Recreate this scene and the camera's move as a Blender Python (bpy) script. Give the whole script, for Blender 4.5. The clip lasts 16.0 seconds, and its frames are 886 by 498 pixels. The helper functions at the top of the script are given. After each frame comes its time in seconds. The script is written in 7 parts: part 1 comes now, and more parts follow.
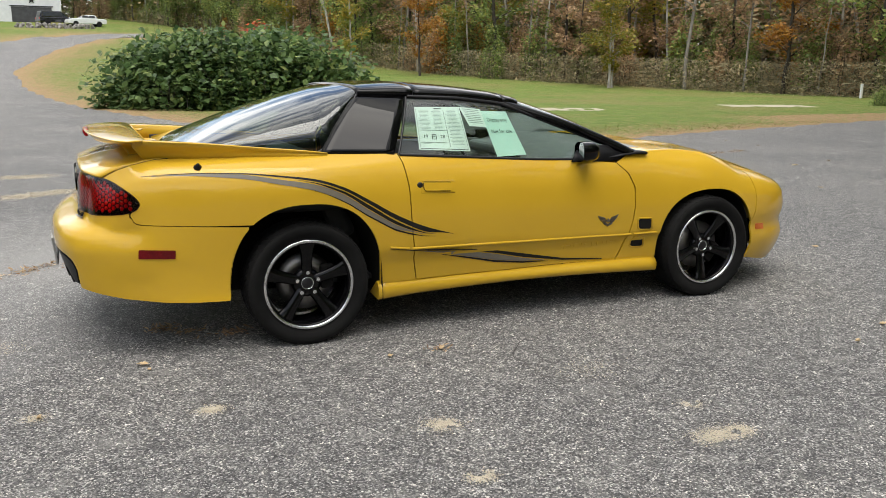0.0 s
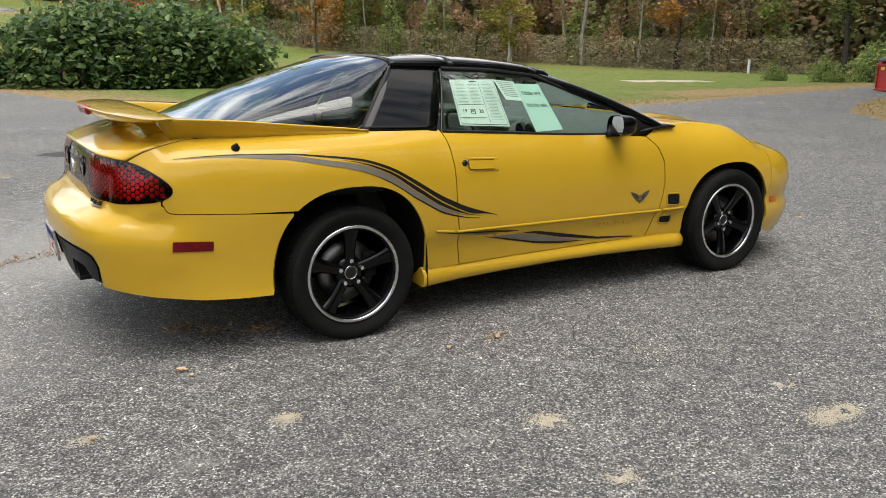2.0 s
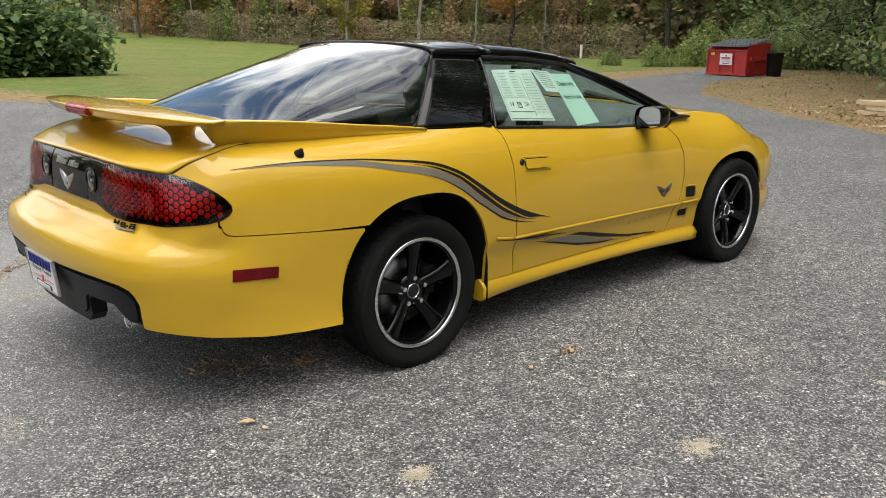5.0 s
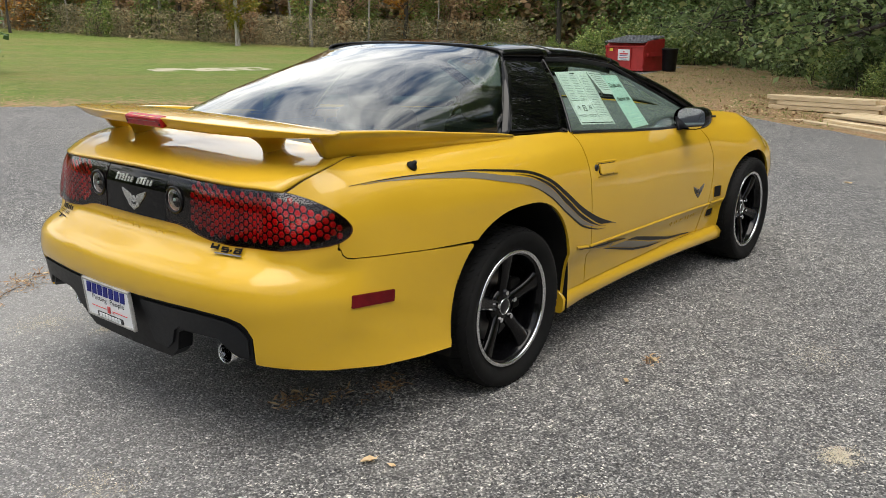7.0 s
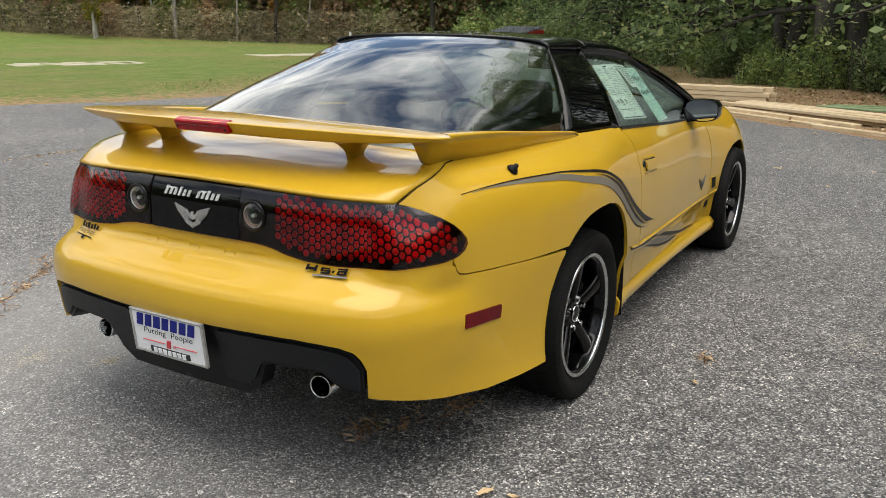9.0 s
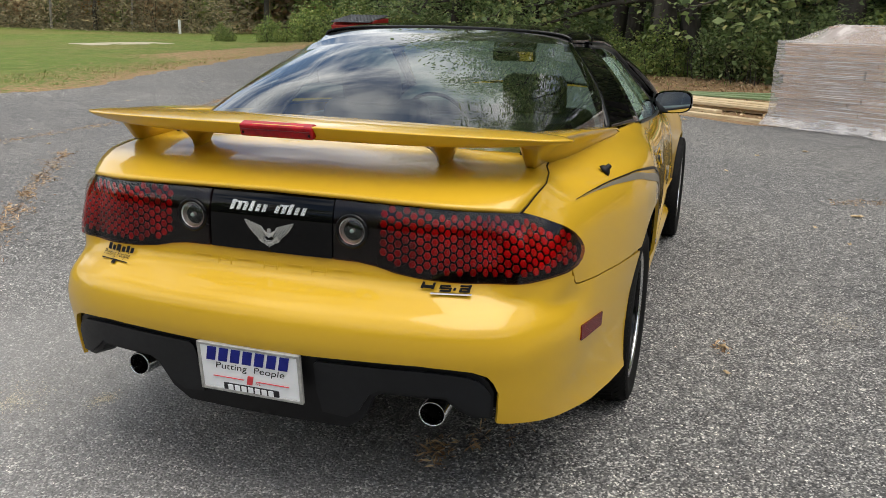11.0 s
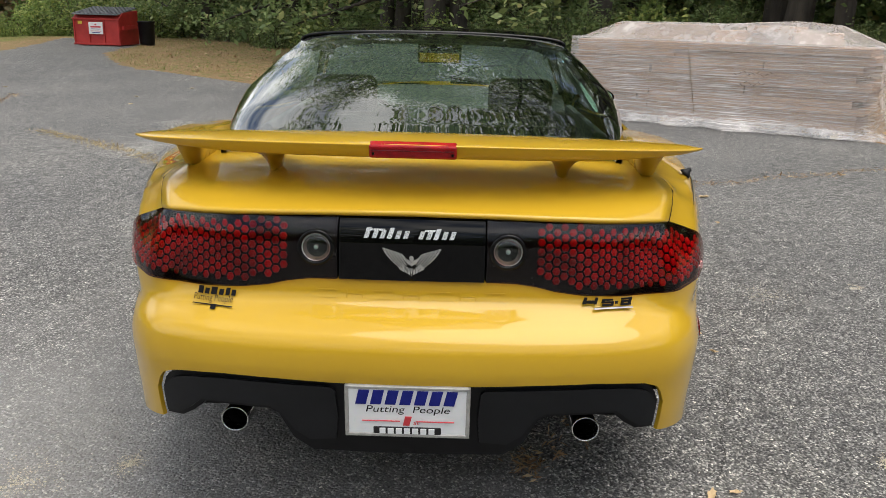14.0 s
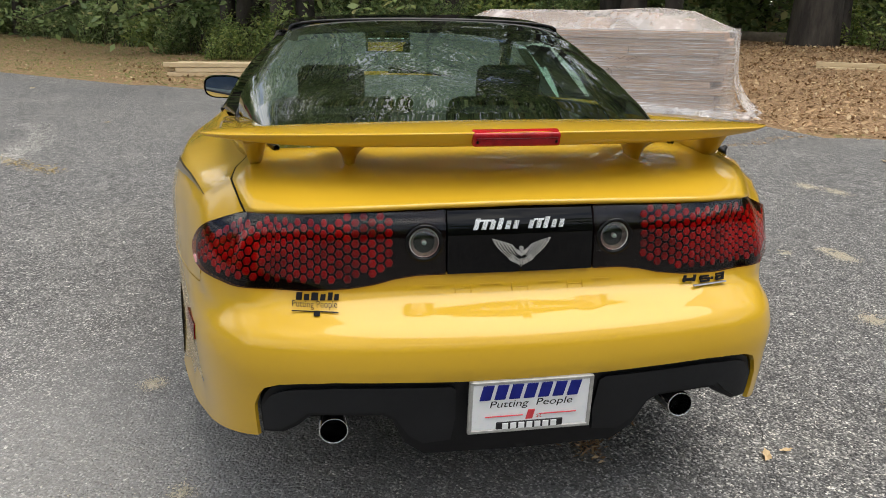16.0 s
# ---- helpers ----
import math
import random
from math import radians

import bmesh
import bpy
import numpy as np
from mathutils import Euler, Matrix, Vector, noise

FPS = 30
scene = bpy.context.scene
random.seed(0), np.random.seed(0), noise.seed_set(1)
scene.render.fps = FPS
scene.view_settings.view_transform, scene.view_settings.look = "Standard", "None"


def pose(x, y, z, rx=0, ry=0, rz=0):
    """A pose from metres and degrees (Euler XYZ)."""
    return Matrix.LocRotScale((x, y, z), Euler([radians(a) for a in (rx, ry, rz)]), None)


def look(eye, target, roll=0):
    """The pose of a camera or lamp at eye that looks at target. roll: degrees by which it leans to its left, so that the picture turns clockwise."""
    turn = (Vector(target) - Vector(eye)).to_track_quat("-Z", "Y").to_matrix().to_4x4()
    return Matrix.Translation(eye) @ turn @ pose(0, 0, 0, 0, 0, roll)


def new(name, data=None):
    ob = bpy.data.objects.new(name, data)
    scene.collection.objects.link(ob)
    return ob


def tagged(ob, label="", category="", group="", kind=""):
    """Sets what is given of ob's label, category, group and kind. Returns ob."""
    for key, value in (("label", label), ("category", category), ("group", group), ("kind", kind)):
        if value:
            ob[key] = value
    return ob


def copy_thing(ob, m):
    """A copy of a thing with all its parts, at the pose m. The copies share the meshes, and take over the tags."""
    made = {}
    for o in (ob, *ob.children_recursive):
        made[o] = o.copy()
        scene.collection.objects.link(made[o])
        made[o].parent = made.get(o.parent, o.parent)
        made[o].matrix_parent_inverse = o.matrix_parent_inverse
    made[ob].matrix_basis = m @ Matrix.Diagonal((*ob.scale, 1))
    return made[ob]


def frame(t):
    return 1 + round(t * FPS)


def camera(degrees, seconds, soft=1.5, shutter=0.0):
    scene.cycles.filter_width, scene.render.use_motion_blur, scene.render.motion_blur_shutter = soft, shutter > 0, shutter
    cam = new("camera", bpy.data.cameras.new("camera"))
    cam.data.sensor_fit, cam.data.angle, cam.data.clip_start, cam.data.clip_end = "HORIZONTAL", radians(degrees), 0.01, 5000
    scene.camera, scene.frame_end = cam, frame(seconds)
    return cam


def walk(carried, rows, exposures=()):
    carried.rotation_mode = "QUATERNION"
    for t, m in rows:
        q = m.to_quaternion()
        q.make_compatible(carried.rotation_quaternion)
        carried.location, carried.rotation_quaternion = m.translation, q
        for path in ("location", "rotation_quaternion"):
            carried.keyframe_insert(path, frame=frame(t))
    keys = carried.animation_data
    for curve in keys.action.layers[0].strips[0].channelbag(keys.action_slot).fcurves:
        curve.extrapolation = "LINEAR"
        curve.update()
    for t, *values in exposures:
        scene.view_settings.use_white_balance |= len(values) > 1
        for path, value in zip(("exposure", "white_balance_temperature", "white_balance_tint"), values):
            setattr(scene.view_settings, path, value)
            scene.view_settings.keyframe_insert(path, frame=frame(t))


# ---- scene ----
cam = camera(55.8, 16.0, soft=0.8)
METRES, EYE, TILT, LEAN, TURN = 6.211, 1.41, 0.08, -0.18, -23.6
OX, OY = -1.045, -4.992
ROWS = [
    (0.0, 0.0, 0.0, 0.0, 0.05, -12.21, -0.24),
    (0.5, -0.0299, 0.0081, -0.0031, -2.06, -12.54, -0.18),
    (1.0, -0.0573, 0.026, -0.0038, -3.94, -13.0, -0.17),
    (1.5, -0.085, 0.0415, -0.0052, -5.68, -13.43, -0.28),
    (2.0, -0.1234, 0.0534, -0.0066, -7.39, -13.67, -0.23),
    (2.5, -0.1542, 0.0647, -0.0056, -9.04, -14.02, -0.18),
    (3.0, -0.181, 0.0847, -0.0072, -10.74, -14.24, -0.16),
    (3.5, -0.2047, 0.1062, -0.0065, -12.64, -14.44, -0.19),
    (4.0, -0.2294, 0.1231, -0.0068, -14.82, -14.49, -0.29),
    (6.5, -0.3488, 0.2238, -0.006, -25.17, -14.72, -0.49),
    (7.0, -0.3813, 0.2425, -0.0041, -27.03, -14.79, -0.53),
    (7.5, -0.4021, 0.263, -0.0045, -29.0, -14.95, -0.48),
    (8.0, -0.4183, 0.2915, -0.0056, -31.18, -15.07, -0.39),
    (8.5, -0.4339, 0.3147, -0.0049, -33.54, -15.21, -0.43),
    (9.0, -0.4634, 0.3379, -0.0051, -36.17, -15.27, -0.49),
    (11.5, -0.549, 0.4688, -0.004, -50.89, -16.08, -0.99),
    (12.0, -0.5616, 0.4942, -0.0035, -54.05, -16.27, -0.96),
    (12.5, -0.5654, 0.5217, -0.0044, -57.0, -16.45, -0.99),
    (13.0, -0.5687, 0.5439, -0.004, -59.75, -16.56, -1.12),
    (13.5, -0.5863, 0.5662, -0.004, -62.49, -16.34, -1.29),
    (14.0, -0.6166, 0.5895, 0.0002, -65.3, -16.05, -1.33),
    (14.5, -0.6286, 0.6118, -0.0012, -68.03, -15.83, -1.17),
    (15.0, -0.6317, 0.6384, -0.0037, -70.8, -15.81, -0.89),
    (15.5, -0.6347, 0.6641, -0.003, -73.77, -16.09, -0.82),
    (16.0, -0.6435, 0.695, -0.0045, -77.0, -16.42, -0.82),
]
walk(cam, [(t, pose(OX, OY, EYE, TILT, LEAN, TURN) @ pose(METRES * x, METRES * y, METRES * z, 90 + pitch, roll, yaw)) for t, x, y, z, yaw, pitch, roll in ROWS],
     exposures=[(0.0, 0.91), (4.0, 0.91), (7.0, 0.87), (12.0, 0.77), (16.0, 0.86)])

# ---------------------------------------------------------------- daylight: bright broken cloud, soft sun
SUN_ELEV, SUN_AZ = 73.0, 206.0
world = bpy.data.worlds.new("sky")
scene.world = world
world.use_nodes = True
wt = world.node_tree
wn, wl = wt.nodes, wt.links
wn.clear()
w_out = wn.new("ShaderNodeOutputWorld")
w_bg = wn.new("ShaderNodeBackground")
w_sky = wn.new("ShaderNodeTexSky")
w_sky.sky_type = "NISHITA"
w_sky.sun_disc = False
w_sky.sun_elevation = radians(SUN_ELEV)
w_sky.sun_rotation = radians(SUN_AZ)
w_sky.dust_density = 2.0
w_co = wn.new("ShaderNodeTexCoord")
w_map = wn.new("ShaderNodeMapping")
w_map.inputs["Scale"].default_value = (1.0, 1.0, 1.7)
w_map.inputs["Location"].default_value = (2.3, 0.7, 0.4)
w_noise = wn.new("ShaderNodeTexNoise")
w_noise.inputs["Scale"].default_value = 3.4
w_noise.inputs["Detail"].default_value = 7.0
w_noise.inputs["Roughness"].default_value = 0.60
w_noise.inputs["Distortion"].default_value = 0.2
w_ramp = wn.new("ShaderNodeValToRGB")
w_ramp.color_ramp.elements[0].position = 0.40
w_ramp.color_ramp.elements[1].position = 0.62
w_mix = wn.new("ShaderNodeMix")
w_mix.data_type = "RGBA"
wl.new(w_co.outputs["Generated"], w_map.inputs["Vector"])
wl.new(w_map.outputs["Vector"], w_noise.inputs["Vector"])
wl.new(w_noise.outputs["Fac"], w_ramp.inputs["Fac"])
wl.new(w_ramp.outputs["Color"], w_mix.inputs["Factor"])
wl.new(w_sky.outputs["Color"], w_mix.inputs["A"])
w_mix.inputs["B"].default_value = (14.0, 13.7, 13.1, 1)
wl.new(w_mix.outputs["Result"], w_bg.inputs["Color"])
w_bg.inputs["Strength"].default_value = 0.095
wl.new(w_bg.outputs["Background"], w_out.inputs["Surface"])

sun_data = bpy.data.lights.new("sun", "SUN")
sun_data.energy = 1.55
sun_data.angle = radians(50)
sun_data.color = (1.0, 0.955, 0.88)
sun = new("sun", sun_data)
sun.matrix_world = look((0, 0, 30), (-math.sin(radians(SUN_AZ)) * 30 / math.tan(radians(SUN_ELEV)),
                                     -math.cos(radians(SUN_AZ)) * 30 / math.tan(radians(SUN_ELEV)), 0))

# ---------------------------------------------------------------- materials
def node_mat(name):
    m = bpy.data.materials.new(name)
    m.use_nodes = True
    nt = m.node_tree
    return m, nt.nodes, nt.links, nt.nodes["Principled BSDF"]


def noise_node(n, l, scale, detail=4.0, rough=0.55, where="Position", stretch=None):
    t = n.new("ShaderNodeTexNoise")
    t.inputs["Scale"].default_value = scale
    t.inputs["Detail"].default_value = detail
    t.inputs["Roughness"].default_value = rough
    if where == "Position":
        src = n.new("ShaderNodeNewGeometry").outputs["Position"]
    else:
        src = n.new("ShaderNodeTexCoord").outputs["Object"]
    if stretch:
        mp = n.new("ShaderNodeMapping")
        mp.inputs["Scale"].default_value = stretch
        l.new(src, mp.inputs["Vector"])
        src = mp.outputs["Vector"]
    l.new(src, t.inputs["Vector"])
    return t


def ramp_node(n, l, fac, stops):
    r = n.new("ShaderNodeValToRGB")
    while len(r.color_ramp.elements) < len(stops):
        r.color_ramp.elements.new(0.5)
    for e, (p, c) in zip(r.color_ramp.elements, stops):
        e.position = p
        e.color = (*c, 1) if len(c) == 3 else c
    l.new(fac, r.inputs["Fac"])
    return r


def mix_node(n, l, fac, a, b, blend="MIX"):
    m = n.new("ShaderNodeMix")
    m.data_type = "RGBA"
    m.blend_type = blend
    for v, s in ((fac, "Factor"), (a, "A"), (b, "B")):
        if hasattr(v, "is_linked"):
            l.new(v, m.inputs[s])
        elif isinstance(v, (int, float)):
            m.inputs[s].default_value = v
        else:
            m.inputs[s].default_value = (*v, 1)
    return m.outputs["Result"]


def bump_node(n, l, height, strength, distance, bsdf, chain=None):
    b = n.new("ShaderNodeBump")
    b.inputs["Strength"].default_value = strength
    b.inputs["Distance"].default_value = distance
    l.new(height, b.inputs["Height"])
    if chain:
        l.new(chain.outputs["Normal"], b.inputs["Normal"])
    l.new(b.outputs["Normal"], bsdf.inputs["Normal"])
    return b


def mat(name, c1, c2, scale=8.0, rough=0.6, metal=0.0, bump=0.0, bscale=60.0, bdist=0.002, coat=0.0, fine=0.15, where="Position",
        stretch=None, spec=0.5, rand=0.0):
    """A surface with two scales of colour variation, an uneven gloss and a fine relief."""
    m, n, l, p = node_mat(name)
    big = noise_node(n, l, scale, 3.0, 0.6, where, stretch)
    small = noise_node(n, l, scale * 9, 3.0, 0.6, where, stretch)
    r = ramp_node(n, l, big.outputs["Fac"], [(0.32, c1), (0.68, c2)])
    col = mix_node(n, l, fine, r.outputs["Color"], small.outputs["Color"], "OVERLAY")
    if rand:
        oi = n.new("ShaderNodeObjectInfo")
        rr = ramp_node(n, l, oi.outputs["Random"], [(0.0, (1 - rand,) * 3), (1.0, (1 + rand * 0.3,) * 3)])
        col = mix_node(n, l, 1.0, col, rr.outputs["Color"], "MULTIPLY")
    l.new(col, p.inputs["Base Color"])
    rg = n.new("ShaderNodeMapRange")
    rg.inputs["To Min"].default_value = max(0.0, rough - 0.08 * min(1, rough * 4))
    rg.inputs["To Max"].default_value = min(1.0, rough + 0.08 * min(1, rough * 4))
    l.new(small.outputs["Fac"], rg.inputs["Value"])
    l.new(rg.outputs["Result"], p.inputs["Roughness"])
    p.inputs["Metallic"].default_value = metal
    p.inputs["Coat Weight"].default_value = coat
    p.inputs["Coat Roughness"].default_value = 0.03
    p.inputs["Specular IOR Level"].default_value = spec
    if bump:
        bn = noise_node(n, l, bscale, 5.0, 0.6, where, stretch)
        bump_node(n, l, bn.outputs["Fac"], bump, bdist, p)
    return m


def leaf_mat(name, stops, rough=0.55, glow=0.45, objvar=0.25):
    """Leaves: a colour of its own for every leaf, and light that comes through from behind."""
    m, n, l, p = node_mat(name)
    geo = n.new("ShaderNodeNewGeometry")
    r = ramp_node(n, l, geo.outputs["Random Per Island"], stops)
    oi = n.new("ShaderNodeObjectInfo")
    rr = ramp_node(n, l, oi.outputs["Random"], [(0.0, (1 - objvar * 0.6,) * 3), (1.0, (1 + objvar * 0.5,) * 3)])
    col = mix_node(n, l, 1.0, r.outputs["Color"], rr.outputs["Color"], "MULTIPLY")
    big = noise_node(n, l, 0.9, 3.0)
    bb = ramp_node(n, l, big.outputs["Fac"], [(0.3, (0.82, 0.84, 0.80)), (0.7, (1.2, 1.18, 1.1))])
    col = mix_node(n, l, 1.0, col, bb.outputs["Color"], "MULTIPLY")
    l.new(col, p.inputs["Base Color"])
    p.inputs["Roughness"].default_value = rough
    p.inputs["Specular IOR Level"].default_value = 0.3
    tr = n.new("ShaderNodeBsdfTranslucent")
    l.new(col, tr.inputs["Color"])
    mx = n.new("ShaderNodeMixShader")
    mx.inputs["Fac"].default_value = glow
    l.new(p.outputs["BSDF"], mx.inputs[1])
    l.new(tr.outputs["BSDF"], mx.inputs[2])
    l.new(mx.outputs["Shader"], n["Material Output"].inputs["Surface"])
    return m


def make_asphalt():
    m, n, l, p = node_mat("worn_asphalt")
    pos = n.new("ShaderNodeNewGeometry").outputs["Position"]
    vor = n.new("ShaderNodeTexVoronoi")
    vor.inputs["Scale"].default_value = 160.0
    l.new(pos, vor.inputs["Vector"])
    vor2 = n.new("ShaderNodeTexVoronoi")
    vor2.inputs["Scale"].default_value = 88.0
    l.new(pos, vor2.inputs["Vector"])
    sep = n.new("ShaderNodeSeparateColor")
    l.new(vor.outputs["Color"], sep.inputs["Color"])
    stones = ramp_node(n, l, sep.outputs["Red"], [(0.0, (0.038, 0.038, 0.040)), (0.45, (0.100, 0.099, 0.097)), (0.8, (0.215, 0.211, 0.203)), (1.0, (0.51, 0.497, 0.475))])
    sep2 = n.new("ShaderNodeSeparateColor")
    l.new(vor2.outputs["Color"], sep2.inputs["Color"])
    grit = ramp_node(n, l, sep2.outputs["Green"], [(0.0, (0.55, 0.55, 0.56)), (0.35, (0.92, 0.92, 0.92)), (0.86, (1.08, 1.08, 1.08)), (1.0, (1.9, 1.87, 1.8))])
    col = mix_node(n, l, 1.0, stones.outputs["Color"], grit.outputs["Color"], "MULTIPLY")
    big = noise_node(n, l, 0.42, 7.0, 0.62)
    tone = ramp_node(n, l, big.outputs["Fac"], [(0.3, (0.86, 0.865, 0.88)), (0.5, (1.02, 1.02, 1.02)), (0.72, (1.28, 1.27, 1.24))])
    col = mix_node(n, l, 1.0, col, tone.outputs["Color"], "MULTIPLY")
    blotch = noise_node(n, l, 12.0, 5.0, 0.65)
    spots = ramp_node(n, l, blotch.outputs["Fac"], [(0.32, (0.70, 0.70, 0.71)), (0.5, (1.0, 1.0, 1.0)), (0.68, (1.32, 1.31, 1.28))])
    col = mix_node(n, l, 1.0, col, spots.outputs["Color"], "MULTIPLY")
    mid = noise_node(n, l, 3.2, 5.0, 0.6)
    dust = ramp_node(n, l, mid.outputs["Fac"], [(0.57, (0, 0, 0)), (0.78, (0.5, 0.5, 0.5))])
    col = mix_node(n, l, dust.outputs["Color"], col, (0.28, 0.272, 0.256))
    # a paler stretch left of the tail: brighter daylight there, put into the colour
    far = n.new("ShaderNodeVectorMath")
    far.operation = "DISTANCE"
    l.new(pos, far.inputs[0])
    far.inputs[1].default_value = (-1.2, 1.5, 0.0)
    wob = n.new("ShaderNodeMath")
    wob.operation = "MULTIPLY_ADD"
    l.new(big.outputs["Fac"], wob.inputs[0])
    wob.inputs[1].default_value = 6.0
    l.new(far.outputs["Value"], wob.inputs[2])
    lit_patch = n.new("ShaderNodeMapRange")
    lit_patch.inputs["From Min"].default_value = 5.4
    lit_patch.inputs["From Max"].default_value = 3.4
    lit_patch.inputs["To Max"].default_value = 0.6
    l.new(wob.outputs["Value"], lit_patch.inputs["Value"])
    col = mix_node(n, l, lit_patch.outputs["Result"], col, (0.33, 0.323, 0.31))
    l.new(col, p.inputs["Base Color"])
    p.inputs["Roughness"].default_value = 0.82
    inv = n.new("ShaderNodeMath")
    inv.operation = "MULTIPLY"
    l.new(vor.outputs["Distance"], inv.inputs[0])
    inv.inputs[1].default_value = -1.0
    inv2 = n.new("ShaderNodeMath")
    inv2.operation = "MULTIPLY"
    l.new(vor2.outputs["Distance"], inv2.inputs[0])
    inv2.inputs[1].default_value = -1.0
    pits = noise_node(n, l, 38.0, 4.0, 0.62)
    b1 = bump_node(n, l, inv.outputs["Value"], 0.8, 0.006, p)
    b2 = bump_node(n, l, inv2.outputs["Value"], 0.7, 0.011, p, b1)
    bump_node(n, l, pits.outputs["Fac"], 0.6, 0.016, p, b2)
    return m


def make_lawn():
    m, n, l, p = node_mat("lawn")
    big = noise_node(n, l, 0.16, 5.0, 0.6)
    mid = noise_node(n, l, 1.6, 5.0, 0.65)
    fine = noise_node(n, l, 30.0, 4.0, 0.7)
    g = ramp_node(n, l, mid.outputs["Fac"], [(0.3, (0.090, 0.138, 0.026)), (0.55, (0.132, 0.185, 0.038)), (0.75, (0.205, 0.212, 0.070))])
    dry = ramp_node(n, l, big.outputs["Fac"], [(0.45, (0, 0, 0)), (0.68, (0.75, 0.75, 0.75))])
    col = mix_node(n, l, dry.outputs["Color"], g.outputs["Color"], (0.20, 0.17, 0.065))
    f = ramp_node(n, l, fine.outputs["Fac"], [(0.3, (0.6, 0.6, 0.6)), (0.7, (1.3, 1.3, 1.25))])
    col = mix_node(n, l, 1.0, col, f.outputs["Color"], "MULTIPLY")
    # dry leaves and needles where the woods begin and along the pavement
    at = n.new("ShaderNodeAttribute")
    at.attribute_name = "litter"
    lit = noise_node(n, l, 7.0, 5.0, 0.7)
    add = n.new("ShaderNodeMath")
    add.operation = "ADD"
    l.new(at.outputs["Fac"], add.inputs[0])
    spots = ramp_node(n, l, lit.outputs["Fac"], [(0.36, (0.12,) * 3), (0.64, (0.78,) * 3)])
    l.new(spots.outputs["Color"], add.inputs[1])
    lr = ramp_node(n, l, add.outputs["Value"], [(0.62, (0, 0, 0)), (0.95, (1, 1, 1))])
    lc = ramp_node(n, l, fine.outputs["Fac"], [(0.3, (0.15, 0.088, 0.05)), (0.5, (0.31, 0.195, 0.105)), (0.72, (0.50, 0.37, 0.22))])
    col = mix_node(n, l, lr.outputs["Color"], col, lc.outputs["Color"])
    l.new(col, p.inputs["Base Color"])
    p.inputs["Roughness"].default_value = 0.9
    p.inputs["Specular IOR Level"].default_value = 0.2
    bump_node(n, l, fine.outputs["Fac"], 0.8, 0.05, p)
    return m


M_ASPHALT = make_asphalt()
M_LAWN = make_lawn()
M_BARK = mat("bark", (0.028, 0.023, 0.019), (0.080, 0.068, 0.055), 5.0, 0.9, bump=0.8, bscale=22, bdist=0.03, stretch=(1, 1, 0.25))
M_BARK_PALE = mat("pale_bark", (0.24, 0.22, 0.19), (0.46, 0.43, 0.38), 5.0, 0.85, bump=0.5, bscale=22, bdist=0.02, stretch=(1, 1, 0.35))
M_BARK_GREY = mat("grey_bark", (0.16, 0.145, 0.13), (0.32, 0.295, 0.26), 5.0, 0.9, bump=0.5, bscale=22, bdist=0.02, stretch=(1, 1, 0.35))
L_BUSH = leaf_mat("knotweed_leaves", [(0.0, (0.042, 0.082, 0.032)), (0.5, (0.10, 0.165, 0.062)), (0.9, (0.19, 0.27, 0.10)), (1.0, (0.29, 0.33, 0.11))], 0.4)
L_OAK = leaf_mat("oak_leaves", [(0.0, (0.09, 0.135, 0.055)), (0.5, (0.22, 0.305, 0.125)), (0.85, (0.38, 0.47, 0.215)), (1.0, (0.50, 0.47, 0.23))], 0.35, 0.5)
L_GREEN = leaf_mat("green_leaves", [(0.0, (0.11, 0.165, 0.055)), (0.6, (0.24, 0.32, 0.10)), (1.0, (0.42, 0.43, 0.15))])
L_YELLOW = leaf_mat("yellow_leaves", [(0.0, (0.176, 0.203, 0.041)), (0.6, (0.324, 0.297, 0.061)), (1.0, (0.486, 0.324, 0.068))])
L_RUST = leaf_mat("rust_leaves", [(0.0, (0.30, 0.205, 0.14)), (0.6, (0.46, 0.31, 0.19)), (1.0, (0.60, 0.42, 0.25))], glow=0.45)
L_ORANGE = leaf_mat("orange_leaves", [(0.0, (0.270, 0.121, 0.034)), (0.6, (0.486, 0.230, 0.047)), (1.0, (0.594, 0.365, 0.081))])
L_RED = leaf_mat("red_leaves", [(0.0, (0.270, 0.041, 0.027)), (0.6, (0.459, 0.081, 0.041)), (1.0, (0.540, 0.216, 0.068))])
# brush leaves, like the rust ones, are paled: far-woods haze put into the colour
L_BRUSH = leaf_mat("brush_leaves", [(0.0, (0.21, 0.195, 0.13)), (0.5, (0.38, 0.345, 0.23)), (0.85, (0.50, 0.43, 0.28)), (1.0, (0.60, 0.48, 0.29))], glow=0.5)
L_STRAW = leaf_mat("straw", [(0.0, (0.22, 0.15, 0.07)), (0.5, (0.42, 0.31, 0.15)), (1.0, (0.60, 0.48, 0.27))], 0.7, 0.3)
L_LAWN = leaf_mat("grass_blades", [(0.0, (0.09, 0.15, 0.03)), (0.6, (0.17, 0.25, 0.05)), (1.0, (0.32, 0.33, 0.11))], 0.6, 0.3)
L_DRY = leaf_mat("dry_leaves", [(0.0, (0.18, 0.10, 0.055)), (0.4, (0.34, 0.21, 0.12)), (0.8, (0.48, 0.33, 0.19)), (1.0, (0.62, 0.48, 0.31))], glow=0.15)

# ---------------------------------------------------------------- building helpers
def link(name, bm, material, parent=None, smooth=False):
    me = bpy.data.meshes.new(name)
    bm.to_mesh(me)
    bm.free()
    if smooth:
        me.shade_smooth()
    for mt in (material if isinstance(material, (list, tuple)) else (material,)):
        me.materials.append(mt)
    ob = new(name, me)
    if parent is not None:
        ob.parent = parent
    return ob


